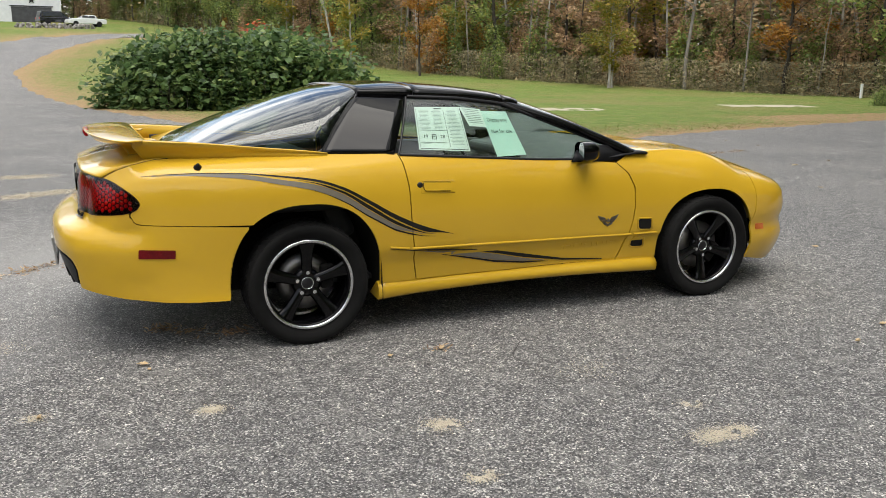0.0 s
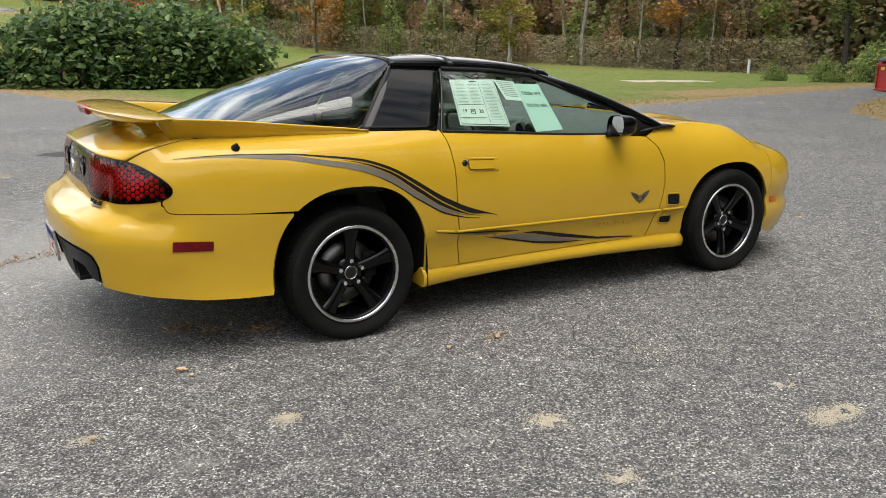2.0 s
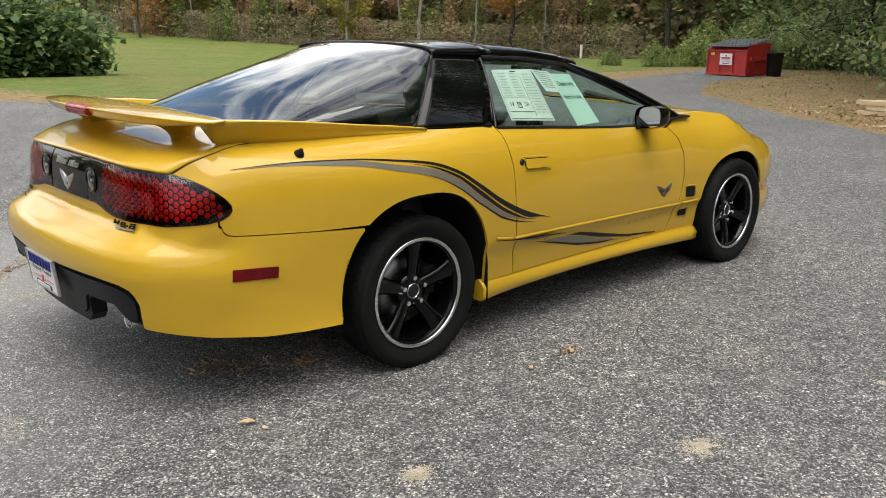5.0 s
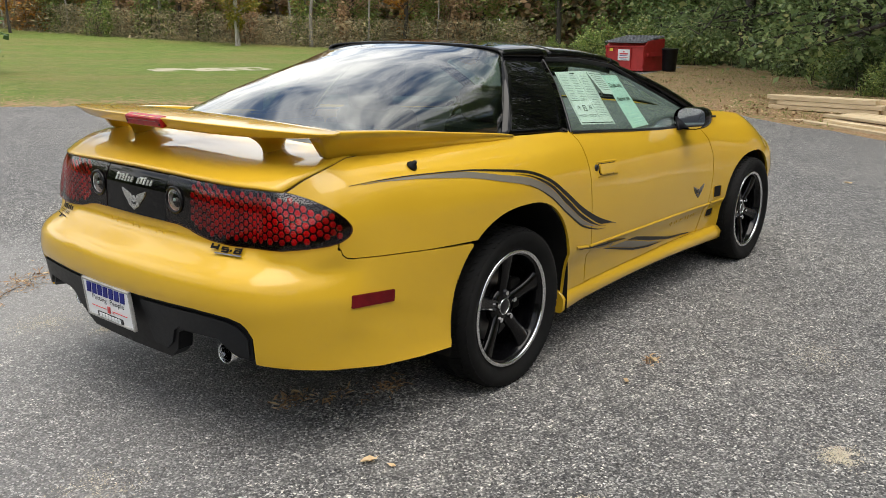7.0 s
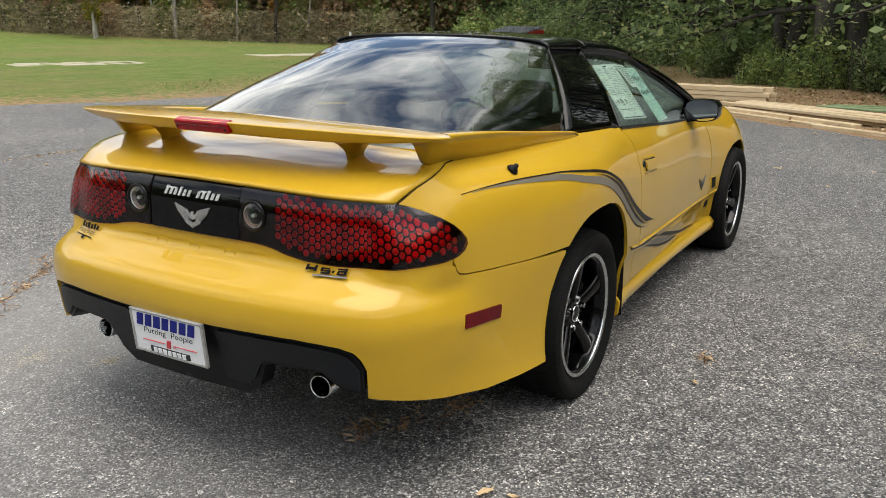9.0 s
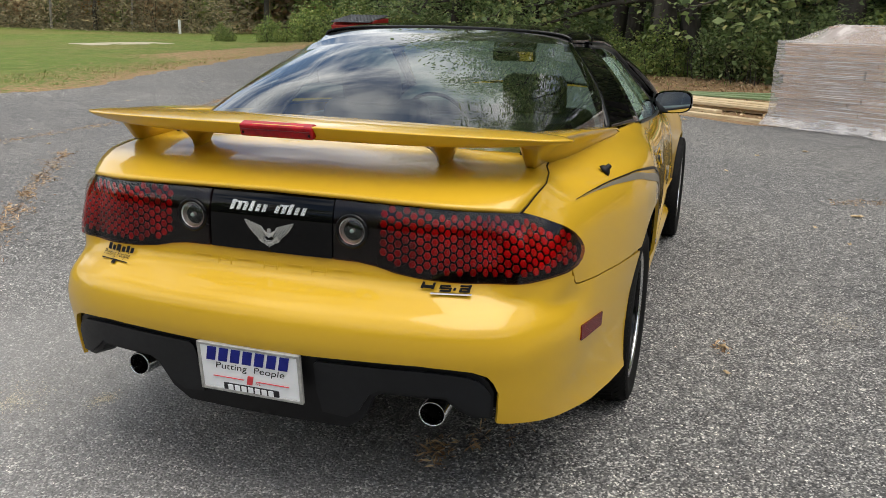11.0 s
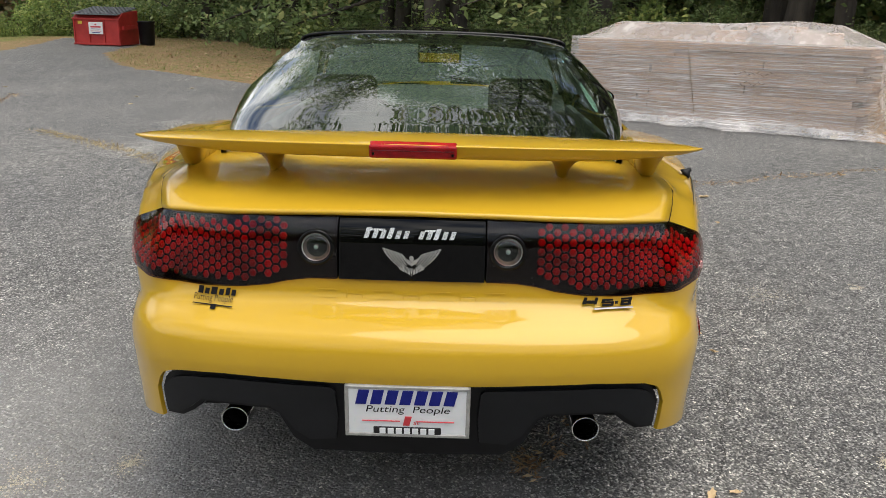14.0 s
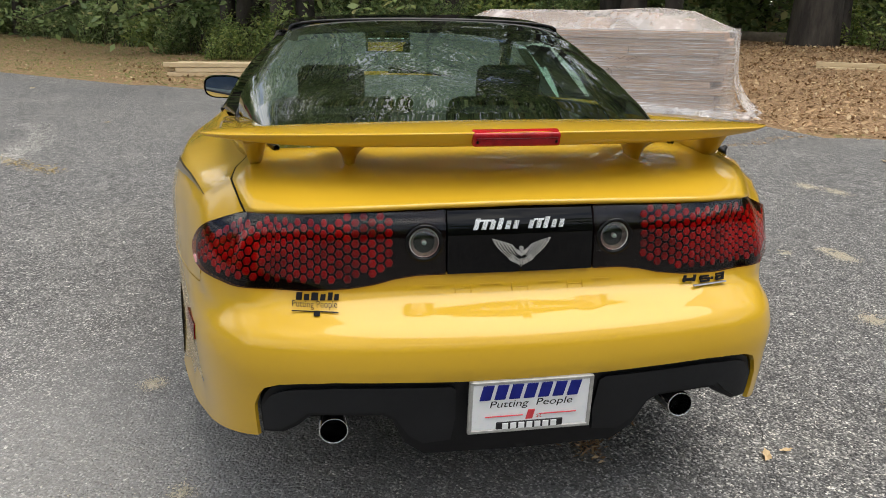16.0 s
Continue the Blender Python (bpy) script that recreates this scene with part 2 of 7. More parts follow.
def part(name, bm, material, parent, label="", smooth=False):
    ob = link(name, bm, material, parent, smooth)
    return tagged(ob, label)


def raw(name, verts, faces, material, parent=None, smooth=False):
    me = bpy.data.meshes.new(name)
    me.from_pydata([tuple(v) for v in verts], [], [tuple(f) for f in faces])
    me.update()
    if smooth:
        me.shade_smooth()
    me.materials.append(material)
    ob = new(name, me)
    if parent is not None:
        ob.parent = parent
    return ob


def empty(name, m=None):
    ob = new(name)
    ob.empty_display_size = 0.2
    if m is not None:
        ob.matrix_world = m
    return ob


def box_bm(size, at=(0, 0, 0), bevel=0.0, seg=2, bm=None, turn=None):
    own = bmesh.new()
    bmesh.ops.create_cube(own, size=1.0)
    bmesh.ops.scale(own, vec=size, verts=own.verts)
    if bevel:
        bmesh.ops.bevel(own, geom=own.edges[:], offset=bevel, segments=seg, profile=0.5, affect="EDGES")
    if turn is not None:
        bmesh.ops.transform(own, matrix=turn, verts=own.verts)
    bmesh.ops.translate(own, vec=at, verts=own.verts)
    if bm is None:
        return own
    tmp = bpy.data.meshes.new("tmp")
    own.to_mesh(tmp)
    own.free()
    bm.from_mesh(tmp)
    bpy.data.meshes.remove(tmp)
    return bm


def smooth_step(a, b, x):
    t = np.clip((np.asarray(x, float) - a) / (b - a), 0, 1)
    return t * t * (3 - 2 * t)


def inside_poly(px, py, poly):
    px, py = np.asarray(px, float), np.asarray(py, float)
    res = np.zeros(px.shape, bool)
    n = len(poly)
    for i in range(n):
        (x1, y1), (x2, y2) = poly[i], poly[(i + 1) % n]
        cross = (y1 > py) != (y2 > py)
        with np.errstate(divide="ignore", invalid="ignore"):
            xi = (x2 - x1) * (py - y1) / (y2 - y1) + x1
        res ^= cross & (px < xi)
    return res


def dist_poly(px, py, poly):
    d = np.full(np.shape(px), 1e9)
    n = len(poly)
    for i in range(n):
        (x1, y1), (x2, y2) = poly[i], poly[(i + 1) % n]
        vx, vy = x2 - x1, y2 - y1
        t = np.clip(((px - x1) * vx + (py - y1) * vy) / (vx * vx + vy * vy + 1e-12), 0, 1)
        d = np.minimum(d, np.hypot(px - x1 - t * vx, py - y1 - t * vy))
    return d


# ---------------------------------------------------------------- the lie of the land
def hill(x, y):
    """Height of the land: flat yard, a rise to the north, a low bank under the woods to the east."""
    x, y = np.asarray(x, float), np.asarray(y, float)
    q = np.clip(y - 30, 0, 45)
    z = 0.0012 * q * q + 0.0965 * np.clip(y - 75, 0, 70)
    z = z * (1 - 0.9 * smooth_step(45, 120, x))
    bank = smooth_step(0.0, 9.0, (x - 6.0) * 0.75 + (-y - 6.0) * 0.55) * smooth_step(-1, -7, y)
    return z + 0.55 * bank


YARD = [(-4.5, 60), (-3.2, 45), (-0.7, 27.6), (1.5, 18.3), (3.9, 12.7), (6.7, 10.5), (9.2, 9.7), (12.5, 10.9), (18.2, 12.4), (24.2, 13.9), (28, 15.0), (32, 16.2),
        (32, 12.4), (28, 11.2), (22, 10.2), (19.0, 8.9), (16.2, 7.2), (13.6, 4.3), (12.4, 3.0), (11.4, 1.7), (10.2, -0.1), (9.3, -1.4), (9.1, -3.0), (7.6, -5.2),
        (5.6, -5.4), (5.0, -6.6), (3.6, -9.5), (1.5, -16), (-6, -24), (-24, -22), (-26, 0), (-20, 25), (-15, 45), (-12.5, 62), (-9.5, 80), (-4, 96), (3, 103.5),
        (12, 107), (13, 102), (4.5, 97.5), (1, 90), (-2.2, 78)]


def fine_outline(poly, step, wob, seed):
    rng = np.random.default_rng(seed)
    out = []
    for i in range(len(poly)):
        a, b = np.array(poly[i]), np.array(poly[(i + 1) % len(poly)])
        n = max(1, int(np.hypot(*(b - a)) / step))
        for k in range(n):
            p = a + (b - a) * k / n
            out.append((p[0] + rng.normal(0, wob), p[1] + rng.normal(0, wob)))
    return out


def cdt_fill(outline, spacing, jitter=0.0):
    """Triangles that fill an outline in the plane, with inner points on a grid."""
    from mathutils.geometry import delaunay_2d_cdt
    ol = np.array(outline, float)
    x0, y0 = ol.min(0)
    x1, y1 = ol.max(0)
    gx, gy = np.meshgrid(np.arange(x0 + spacing / 2, x1, spacing), np.arange(y0 + spacing / 2, y1, spacing))
    gx, gy = gx.ravel(), gy.ravel()
    keep = inside_poly(gx, gy, outline)
    gx, gy = gx[keep], gy[keep]
    keep = dist_poly(gx, gy, outline) > spacing * 0.45
    pts = [Vector(p) for p in outline] + [Vector((a, b)) for a, b in zip(gx[keep], gy[keep])]
    edges = [(i, (i + 1) % len(outline)) for i in range(len(outline))]
    vs, _, fs, *_ = delaunay_2d_cdt(pts, edges, [], 1, 1e-6)
    return np.array([tuple(v) for v in vs]), [tuple(f) for f in fs]


def graded(lo, hi, near_lo, near_hi, fine, grow=1.12):
    mid = list(np.arange(near_lo, near_hi + fine / 2, fine))
    s, p, up = fine, mid[-1], []
    while p < hi:
        s *= grow
        p += s
        up.append(p)
    s, p, dn = fine, mid[0], []
    while p > lo:
        s *= grow
        p -= s
        dn.append(p)
    return np.array(dn[::-1] + mid + up)


def make_ground():
    xs = graded(-900, 900, -8, 30, 0.45)
    ys = graded(-900, 900, -14, 32, 0.45)
    X, Y = np.meshgrid(xs, ys)
    inside = inside_poly(X, Y, YARD)
    d = dist_poly(X, Y, YARD)
    sd = np.where(inside, -d, d)
    Z = hill(X, Y) + np.where(sd < -0.25, -0.05, 0.0) + 0.025 * smooth_step(-0.25, 0.35, sd)
    rng = np.random.default_rng(5)
    Z += np.where(sd > 0.6, rng.normal(0, 0.012, X.shape), 0)
    n, mth = X.shape
    verts = np.stack([X.ravel(), Y.ravel(), Z.ravel()], 1)
    idx = np.arange(n * mth).reshape(n, mth)
    faces = np.stack([idx[:-1, :-1].ravel(), idx[:-1, 1:].ravel(), idx[1:, 1:].ravel(), idx[1:, :-1].ravel()], 1)
    ob = raw("ground", verts, faces.tolist(), M_LAWN, smooth=True)
    # strewn leaves: everywhere under the eastern woods, and thinly along the edge of the lawn
    east = smooth_step(-1.5, 1.5, (X - 9.2) * 0.75 - (Y - 1.0) * 0.45) * (Y < 16)
    edge = 0.52 * np.exp(-np.clip(sd, 0, 99) / (1.3 + 1.6 * (X < 4)))
    far = smooth_step(0, 7, X - 33 + 0.55 * (Y - 46)) * 0.6 * (X > 14)
    lit = np.clip(np.maximum(np.maximum(east * (0.47 + 0.42 * smooth_step(2.5, -3.5, Y)), edge), far), 0, 0.9)
    at = ob.data.attributes.new("litter", "FLOAT", "POINT")
    at.data.foreach_set("value", lit.ravel().astype(np.float32))
    return tagged(ob, "mown green lawn with dry patches and strewn leaves", "lawn", kind="structure")


make_ground()


def make_pavement():
    ol = fine_outline(YARD, 0.35, 0.05, 3)
    p2, fs = cdt_fill(ol, 1.5)
    z = hill(p2[:, 0], p2[:, 1]) * 1.0
    n = len(p2)
    verts = np.column_stack([p2, z])
    low = np.column_stack([p2, z - 0.12])
    faces = list(fs)
    # the broken outer edge has a thickness
    from collections import Counter
    cnt = Counter()
    way = {}
    for f in fs:
        for a, b in zip(f, f[1:] + f[:1]):
            k = (min(a, b), max(a, b))
            cnt[k] += 1
            way[k] = (a, b)
    for k, c in cnt.items():
        if c == 1:
            a, b = way[k]
            faces.append((b, a, a + n, b + n))
    ob = raw("pavement", np.vstack([verts, low]), faces, M_ASPHALT)
    return tagged(ob, "worn grey asphalt yard with pale stone grit", "pavement", kind="structure")


make_pavement()

# ---------------------------------------------------------------- plants
def leaf_cloud(pts, size, rng, up=0.35, aspect=0.55, droop=0.0, vary=0.35):
    """One small kite-shaped leaf, folded on its midrib, at each point."""
    n = len(pts)
    d = rng.normal(size=(n, 3))
    d[:, 2] = d[:, 2] * 0.5 - droop
    d /= np.linalg.norm(d, axis=1)[:, None]
    nr = rng.normal(size=(n, 3))
    nr[:, 2] = np.abs(nr[:, 2]) + up * 2
    s = np.cross(d, nr)
    s /= np.linalg.norm(s, axis=1)[:, None] + 1e-9
    nn = np.cross(s, d)
    ln = size * (1 + vary * rng.normal(size=n)).clip(0.4, 2)[:, None]
    a = pts
    b = pts + d * ln * 0.45 + s * ln * aspect * 0.5 + nn * ln * 0.06
    c = pts + d * ln
    e = pts + d * ln * 0.45 - s * ln * aspect * 0.5 + nn * ln * 0.06
    v = np.stack([a, b, c, e], 1).reshape(-1, 3)
    f = np.arange(4 * n).reshape(n, 4)
    return v, f


def mesh_np(name, v, f, material):
    me = bpy.data.meshes.new(name)
    me.vertices.add(len(v))
    me.vertices.foreach_set("co", np.asarray(v, np.float32).ravel())
    k = f.shape[1]
    me.loops.add(f.size)
    me.loops.foreach_set("vertex_index", f.astype(np.int32).ravel())
    me.polygons.add(len(f))
    me.polygons.foreach_set("loop_start", (np.arange(len(f)) * k).astype(np.int32))
    me.update(calc_edges=True)
    me.materials.append(material)
    return me


def tube_np(path, radii, sides=6):
    path = np.asarray(path, float)
    n = len(path)
    v, f = [], []
    for i in range(n):
        d = path[min(i + 1, n - 1)] - path[max(i - 1, 0)]
        d /= np.linalg.norm(d) + 1e-9
        ref = np.array([0, 0, 1.0]) if abs(d[2]) < 0.9 else np.array([1.0, 0, 0])
        u = np.cross(d, ref)
        u /= np.linalg.norm(u)
        w = np.cross(d, u)
        for k in range(sides):
            a = 2 * math.pi * k / sides
            v.append(path[i] + radii[i] * (math.cos(a) * u + math.sin(a) * w))
    for i in range(n - 1):
        for k in range(sides):
            k2 = (k + 1) % sides
            f.append((i * sides + k, i * sides + k2, (i + 1) * sides + k2, (i + 1) * sides + k))
    return np.array(v), np.array(f)


def join_np(parts):
    vs, fs, o = [], [], 0
    for v, f in parts:
        vs.append(v)
        fs.append(f + o)
        o += len(v)
    return np.vstack(vs), np.vstack(fs)


def tree_meshes(seed, height, spread, leaves, leaf, bark, leafmat, crown_from=0.35, trunk_r=0.16, limbs=9, clump=0.55, lean=0.03, droop=0.0, bare=0.0, gap=1.0):
    """A tapered trunk with limbs, and a crown of leaves in clumps along the limbs."""
    rng = np.random.default_rng(seed)
    tp = [np.array([0, 0, -0.3])]
    lean_v = rng.normal(0, lean, 2)
    k = 9
    for i in range(1, k + 1):
        h = height * i / k
        tp.append(np.array([lean_v[0] * h + rng.normal(0, 0.05) * height / 12, lean_v[1] * h + rng.normal(0, 0.05) * height / 12, h]))
    rad = [trunk_r * (1.25 if i == 0 else 1) * (1 - 0.88 * (i / k) ** 1.1) for i in range(k + 1)]
    wood = [tube_np(tp, rad, 8)]
    anchors = []
    for j in range(limbs):
        f = crown_from + (0.97 - crown_from) * (j + rng.random() * 0.6) / limbs
        base = np.array([np.interp(f * height, [p[2] for p in tp], [p[c] for p in tp]) for c in range(3)])
        az = rng.random() * 6.283 if j else rng.random() * 6.283
        az = j * 2.4 + rng.normal(0, 0.5)
        shape = math.sin(math.pi * min(1, 0.28 + 0.72 * (f - crown_from) / (1 - crown_from)))
        L = spread * (0.35 + 0.65 * shape) * (0.75 + 0.4 * rng.random())
        pts, p = [base], base.copy()
        rise = 0.55 - droop + 0.5 * f
        dv = np.array([math.cos(az), math.sin(az), rise])
        dv /= np.linalg.norm(dv)
        for s in range(4):
            dv = dv + rng.normal(0, 0.16, 3)
            dv[2] -= 0.06 + droop * 0.25
            dv /= np.linalg.norm(dv)
            p = p + dv * L / 4
            pts.append(p)
        r0 = max(0.02, trunk_r * 0.42 * (1 - 0.7 * f))
        wood.append(tube_np(pts, [r0, r0 * .8, r0 * .6, r0 * .4, r0 * .15], 5))
        for s in range(1, 5):
            anchors += [(pts[s], 0.6 + 0.5 * s / 4)] * (1 + s // 2)
            q = pts[s] + rng.normal(0, 0.3, 3) * L * 0.4
            wood.append(tube_np([pts[s], (pts[s] + q) / 2 + rng.normal(0, .05, 3), q], [r0 * .35, r0 * .22, 0.006], 4))
            anchors.append((q, 0.7))
    anchors.append((tp[-1], 0.8))
    cent = np.array([a for a, _ in anchors])
    sz = np.array([b for _, b in anchors])
    n = max(1, leaves)
    ci = rng.integers(0, len(cent), n)
    # clumps of their own size, with gaps between them
    off = rng.normal(size=(n, 3))
    off /= np.linalg.norm(off, axis=1)[:, None]
    rr = rng.random(n) ** (1 / 2.2)
    pts = cent[ci] + off * (rr * sz[ci] * clump * spread * 0.42)[:, None] * np.array([1, 1, 0.7]) * gap
    lv, lf = leaf_cloud(pts, leaf, rng, droop=droop)
    wv, wf = join_np(wood)
    return mesh_np("trunk", wv, wf, bark), mesh_np("crown", lv, lf, leafmat)


def plant(name, meshes, label, category, group, m):
    """A tree, with its trunk and its crown as parts."""
    top = empty(name, m)
    for nm, me in zip(("trunk", "crown"), meshes):
        ob = new(nm, me)
        ob.parent = top
    return tagged(top, label, category, group)

# ---------------------------------------------------------------- the woods
TR = {
    "rust": [tree_meshes(11 + i, 11 + i * 1.5, 2.6, 3400, 0.24, M_BARK, L_RUST, 0.14, 0.13, 11, 0.8, 0.03) for i in range(3)],
    "green": [tree_meshes(21 + i, 12 + i, 2.9, 3400, 0.25, M_BARK, L_GREEN, 0.12, 0.15, 11, 0.8, 0.03) for i in range(3)],
    "yellow": [tree_meshes(31 + i, 10 + i, 2.3, 3200, 0.24, M_BARK_PALE, L_YELLOW, 0.1, 0.12, 11, 0.8, 0.03) for i in range(2)],
    "orange": [tree_meshes(41 + i, 11 + i, 2.5, 3200, 0.24, M_BARK, L_ORANGE, 0.2, 0.13, 10, 0.8, 0.03) for i in range(2)],
    "bare": [tree_meshes(51 + i, 11 + 1.2 * i, 1.7, 420, 0.2, (M_BARK_PALE, M_BARK_GREY)[i % 2], L_RUST, 0.25, 0.06 + .014 * i, 10, 0.9, 0.07) for i in range(5)],
}
TREE_LABEL = {"rust": "slender tree with rust-brown autumn leaves in the woods", "green": "green-leaved tree at the edge of the woods",
              "yellow": "small tree with yellow-green autumn leaves", "orange": "tree with orange autumn leaves in the woods",
              "bare": "thin grey-barked tree, nearly bare of leaves"}


def shrub_points(rng, n, rx, ry, rz, lumps, shell=0.32):
    """Points near the skin of a heap of rounded lumps."""
    out = []
    cs = []
    for _ in range(lumps):
        a = rng.random() * 6.283
        r = rng.random() ** 0.5 * 0.72
        h = rng.uniform(0.1, 0.66) * (1 - 0.55 * (r / 0.72) ** 2)
        cs.append((r * math.cos(a) * rx, r * math.sin(a) * ry, h * rz, rng.uniform(0.24, 0.5)))
    cs = np.array(cs)
    ci = rng.integers(0, lumps, n)
    d = rng.normal(size=(n, 3))
    d /= np.linalg.norm(d, axis=1)[:, None]
    rr = 1 - shell * rng.random(n) ** 1.5 + 0.06 * rng.normal(size=n)
    p = cs[ci, :3] + d * (rr * cs[ci, 3])[:, None] * np.array([rx, ry, rz]) * np.array([0.85, 0.9, 0.9])
    p[:, 2] = np.abs(p[:, 2]) + 0.04
    return p


def stems(rng, n, rx, ry, h, r=0.012):
    parts = []
    for _ in range(n):
        a, q = rng.random() * 6.283, rng.random() ** 0.5
        x, y = q * rx * .8 * math.cos(a), q * ry * .8 * math.sin(a)
        hh = h * (1 - 0.5 * q * q) * rng.uniform(.6, 1)
        parts.append(tube_np([(x, y, -.05), (x + rng.normal(0, .1), y + rng.normal(0, .1), hh * .5), (x + rng.normal(0, .3) + .2 * x / rx, y + rng.normal(0, .3), hh)], [r, r * .8, r * .3], 4))
    return join_np(parts)


def shrub(name, seed, n, size, rx, ry, rz, lumps, material, stem=40, **kw):
    rng = np.random.default_rng(seed)
    v, f = leaf_cloud(shrub_points(rng, n, rx, ry, rz, lumps), size, rng, **kw)
    wv, wf = stems(rng, stem, rx, ry, rz)
    return mesh_np("woody_base", wv, wf, M_BARK), mesh_np("foliage", v, f, material)


def put_shrub(name, meshes, m, label, group=""):
    top = empty(name, m)
    for nm, me in zip(("woody_base", "foliage"), meshes):
        ob = new(nm, me)
        ob.parent = top
        tagged(ob, kind="stuff")
    return tagged(top, label, "shrub", group)


SAPLING = [shrub("sapling", 81 + i, 1500, 0.17, 1.3, 1.2, 4.6, 16, (L_GREEN, L_RUST, L_ORANGE, L_YELLOW)[i], 14) for i in range(4)]


def treeline():
    rng = random.Random(4)
    line = [(-22, 150), (6, 140), (16, 118), (19, 92), (22, 72), (26, 61), (31, 53), (37, 44), (40, 35), (41, 27)]
    kinds = ["rust", "bare", "bare", "bare", "rust", "green", "bare", "bare", "bare", "rust", "bare", "yellow"]
    seg = []
    for a, b in zip(line, line[1:]):
        n = max(1, int(math.hypot(b[0] - a[0], b[1] - a[1]) / 2.2))
        seg += [(a[0] + (b[0] - a[0]) * k / n, a[1] + (b[1] - a[1]) * k / n) for k in range(n)]
    for row in range(3):
        for i, (x, y) in enumerate(seg):
            if row and rng.random() < 0.25:
                continue
            r = math.hypot(x + 1, y + 5)
            k = 1 + (row * 4.5 + rng.uniform(-1.6, 1.6) + (0 if row else 0.5)) / r
            px, py = (x + 1) * k - 1 + rng.uniform(-.8, .8), (y + 5) * k - 5 + rng.uniform(-.8, .8)
            kind = rng.choice(kinds)
            if x < 24 and rng.random() < 0.5:
                kind = "green"
            s = rng.uniform(0.8, 1.25)
            m = pose(px, py, float(hill(px, py)) - 0.05, 0, 0, rng.uniform(0, 360)) @ Matrix.Diagonal((s, s, s * rng.uniform(.9, 1.15), 1))
            plant(f"{kind}_tree" if kind != "bare" else "bare_tree", rng.choice(TR[kind]), TREE_LABEL[kind], "tree", "trees of the far woods", m)
    for i in range(130):
        j = rng.randrange(len(seg))
        x, y = seg[j]
        r = math.hypot(x + 1, y + 5)
        k = 1 + rng.uniform(-1.5, 3.5) / r
        px, py = (x + 1) * k - 1 + rng.uniform(-1, 1), (y + 5) * k - 5 + rng.uniform(-1, 1)
        q = rng.choice((0, 0, 0, 1, 1, 2, 3))
        s = rng.uniform(.7, 1.5)
        put_shrub("sapling", SAPLING[q], pose(px, py, float(hill(px, py)) - .05, 0, 0, rng.uniform(0, 360)) @ Matrix.Scale(s, 4),
                  ("green-leaved sapling", "rust-brown sapling", "orange-leaved sapling", "yellow-green sapling")[q] + " at the edge of the far woods", "saplings of the far woods")
    # trees that stand out
    for kind, j, x, y, s in (("yellow", 0, 32.3, 43.4, 0.8), ("yellow", 1, 32.9, 43.9, 0.7), ("orange", 1, 39.6, 35.2, .9), ("orange", 0, 24.0, 57.0, 0.7), ("green", 1, 41.0, 30.0, 1.0),
                             ("green", 2, 42.0, 25.0, 1.1), ("yellow", 1, 20.0, 62.0, 0.8)):
        plant(f"{kind}_tree", TR[kind][j], TREE_LABEL[kind], "tree", "trees of the far woods", pose(x, y, float(hill(x, y)) - .05, 0, 0, 77 * s) @ Matrix.Scale(s, 4))


treeline()


def leaf_stuff(name, pts, size, material, seed, label, category, **kw):
    v, f = leaf_cloud(pts, size, np.random.default_rng(seed), **kw)
    return tagged(new(name, mesh_np(name, v, f, material)), label, category, kind="stuff")


def far_woods():
    """The depth of the woods behind the first trees, and the brush at their feet."""
    rng = np.random.default_rng(8)
    line = np.array([(-60, 165), (-22, 156), (6, 147), (22, 122), (27, 92), (30, 78), (36, 67), (44, 56), (50, 43), (52, 30), (52, 18), (46, 8), (40, 0)], float)
    t = rng.random(260000) * (len(line) - 1)
    i = t.astype(int)
    p = line[i] + (line[i + 1] - line[i]) * (t - i)[:, None] + rng.normal(0, 2.5, (len(t), 2))
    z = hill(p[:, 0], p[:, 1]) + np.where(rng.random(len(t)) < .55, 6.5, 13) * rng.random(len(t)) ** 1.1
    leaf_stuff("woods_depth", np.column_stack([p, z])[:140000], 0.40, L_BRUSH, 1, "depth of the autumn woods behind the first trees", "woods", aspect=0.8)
    leaf_stuff("woods_foliage", np.column_stack([p, z])[140000:200000], 0.42, L_RUST, 2, "rust-brown foliage deep in the woods", "woods", aspect=0.8)
    leaf_stuff("woods_foliage", np.column_stack([p, z])[200000:], 0.42, L_GREEN, 4, "green foliage deep in the woods", "woods", aspect=0.8)
    line = np.array([(6, 138), (16, 116), (18.5, 91), (21.5, 71), (25.5, 60), (30.5, 52), (36.5, 43), (39.5, 34.5), (40, 26)], float)
    t = rng.random(80000) * (len(line) - 1)
    i = t.astype(int)
    p = line[i] + (line[i + 1] - line[i]) * (t - i)[:, None] + rng.normal(0, 1.0, (len(t), 2)) + [1.0, 0.8]
    z = hill(p[:, 0], p[:, 1]) + 2.0 * rng.random(len(t)) ** 1.6
    leaf_stuff("undergrowth", np.column_stack([p, z]), 0.24, L_BRUSH, 3, "brown and green undergrowth at the foot of the woods", "undergrowth", aspect=0.22)


far_woods()


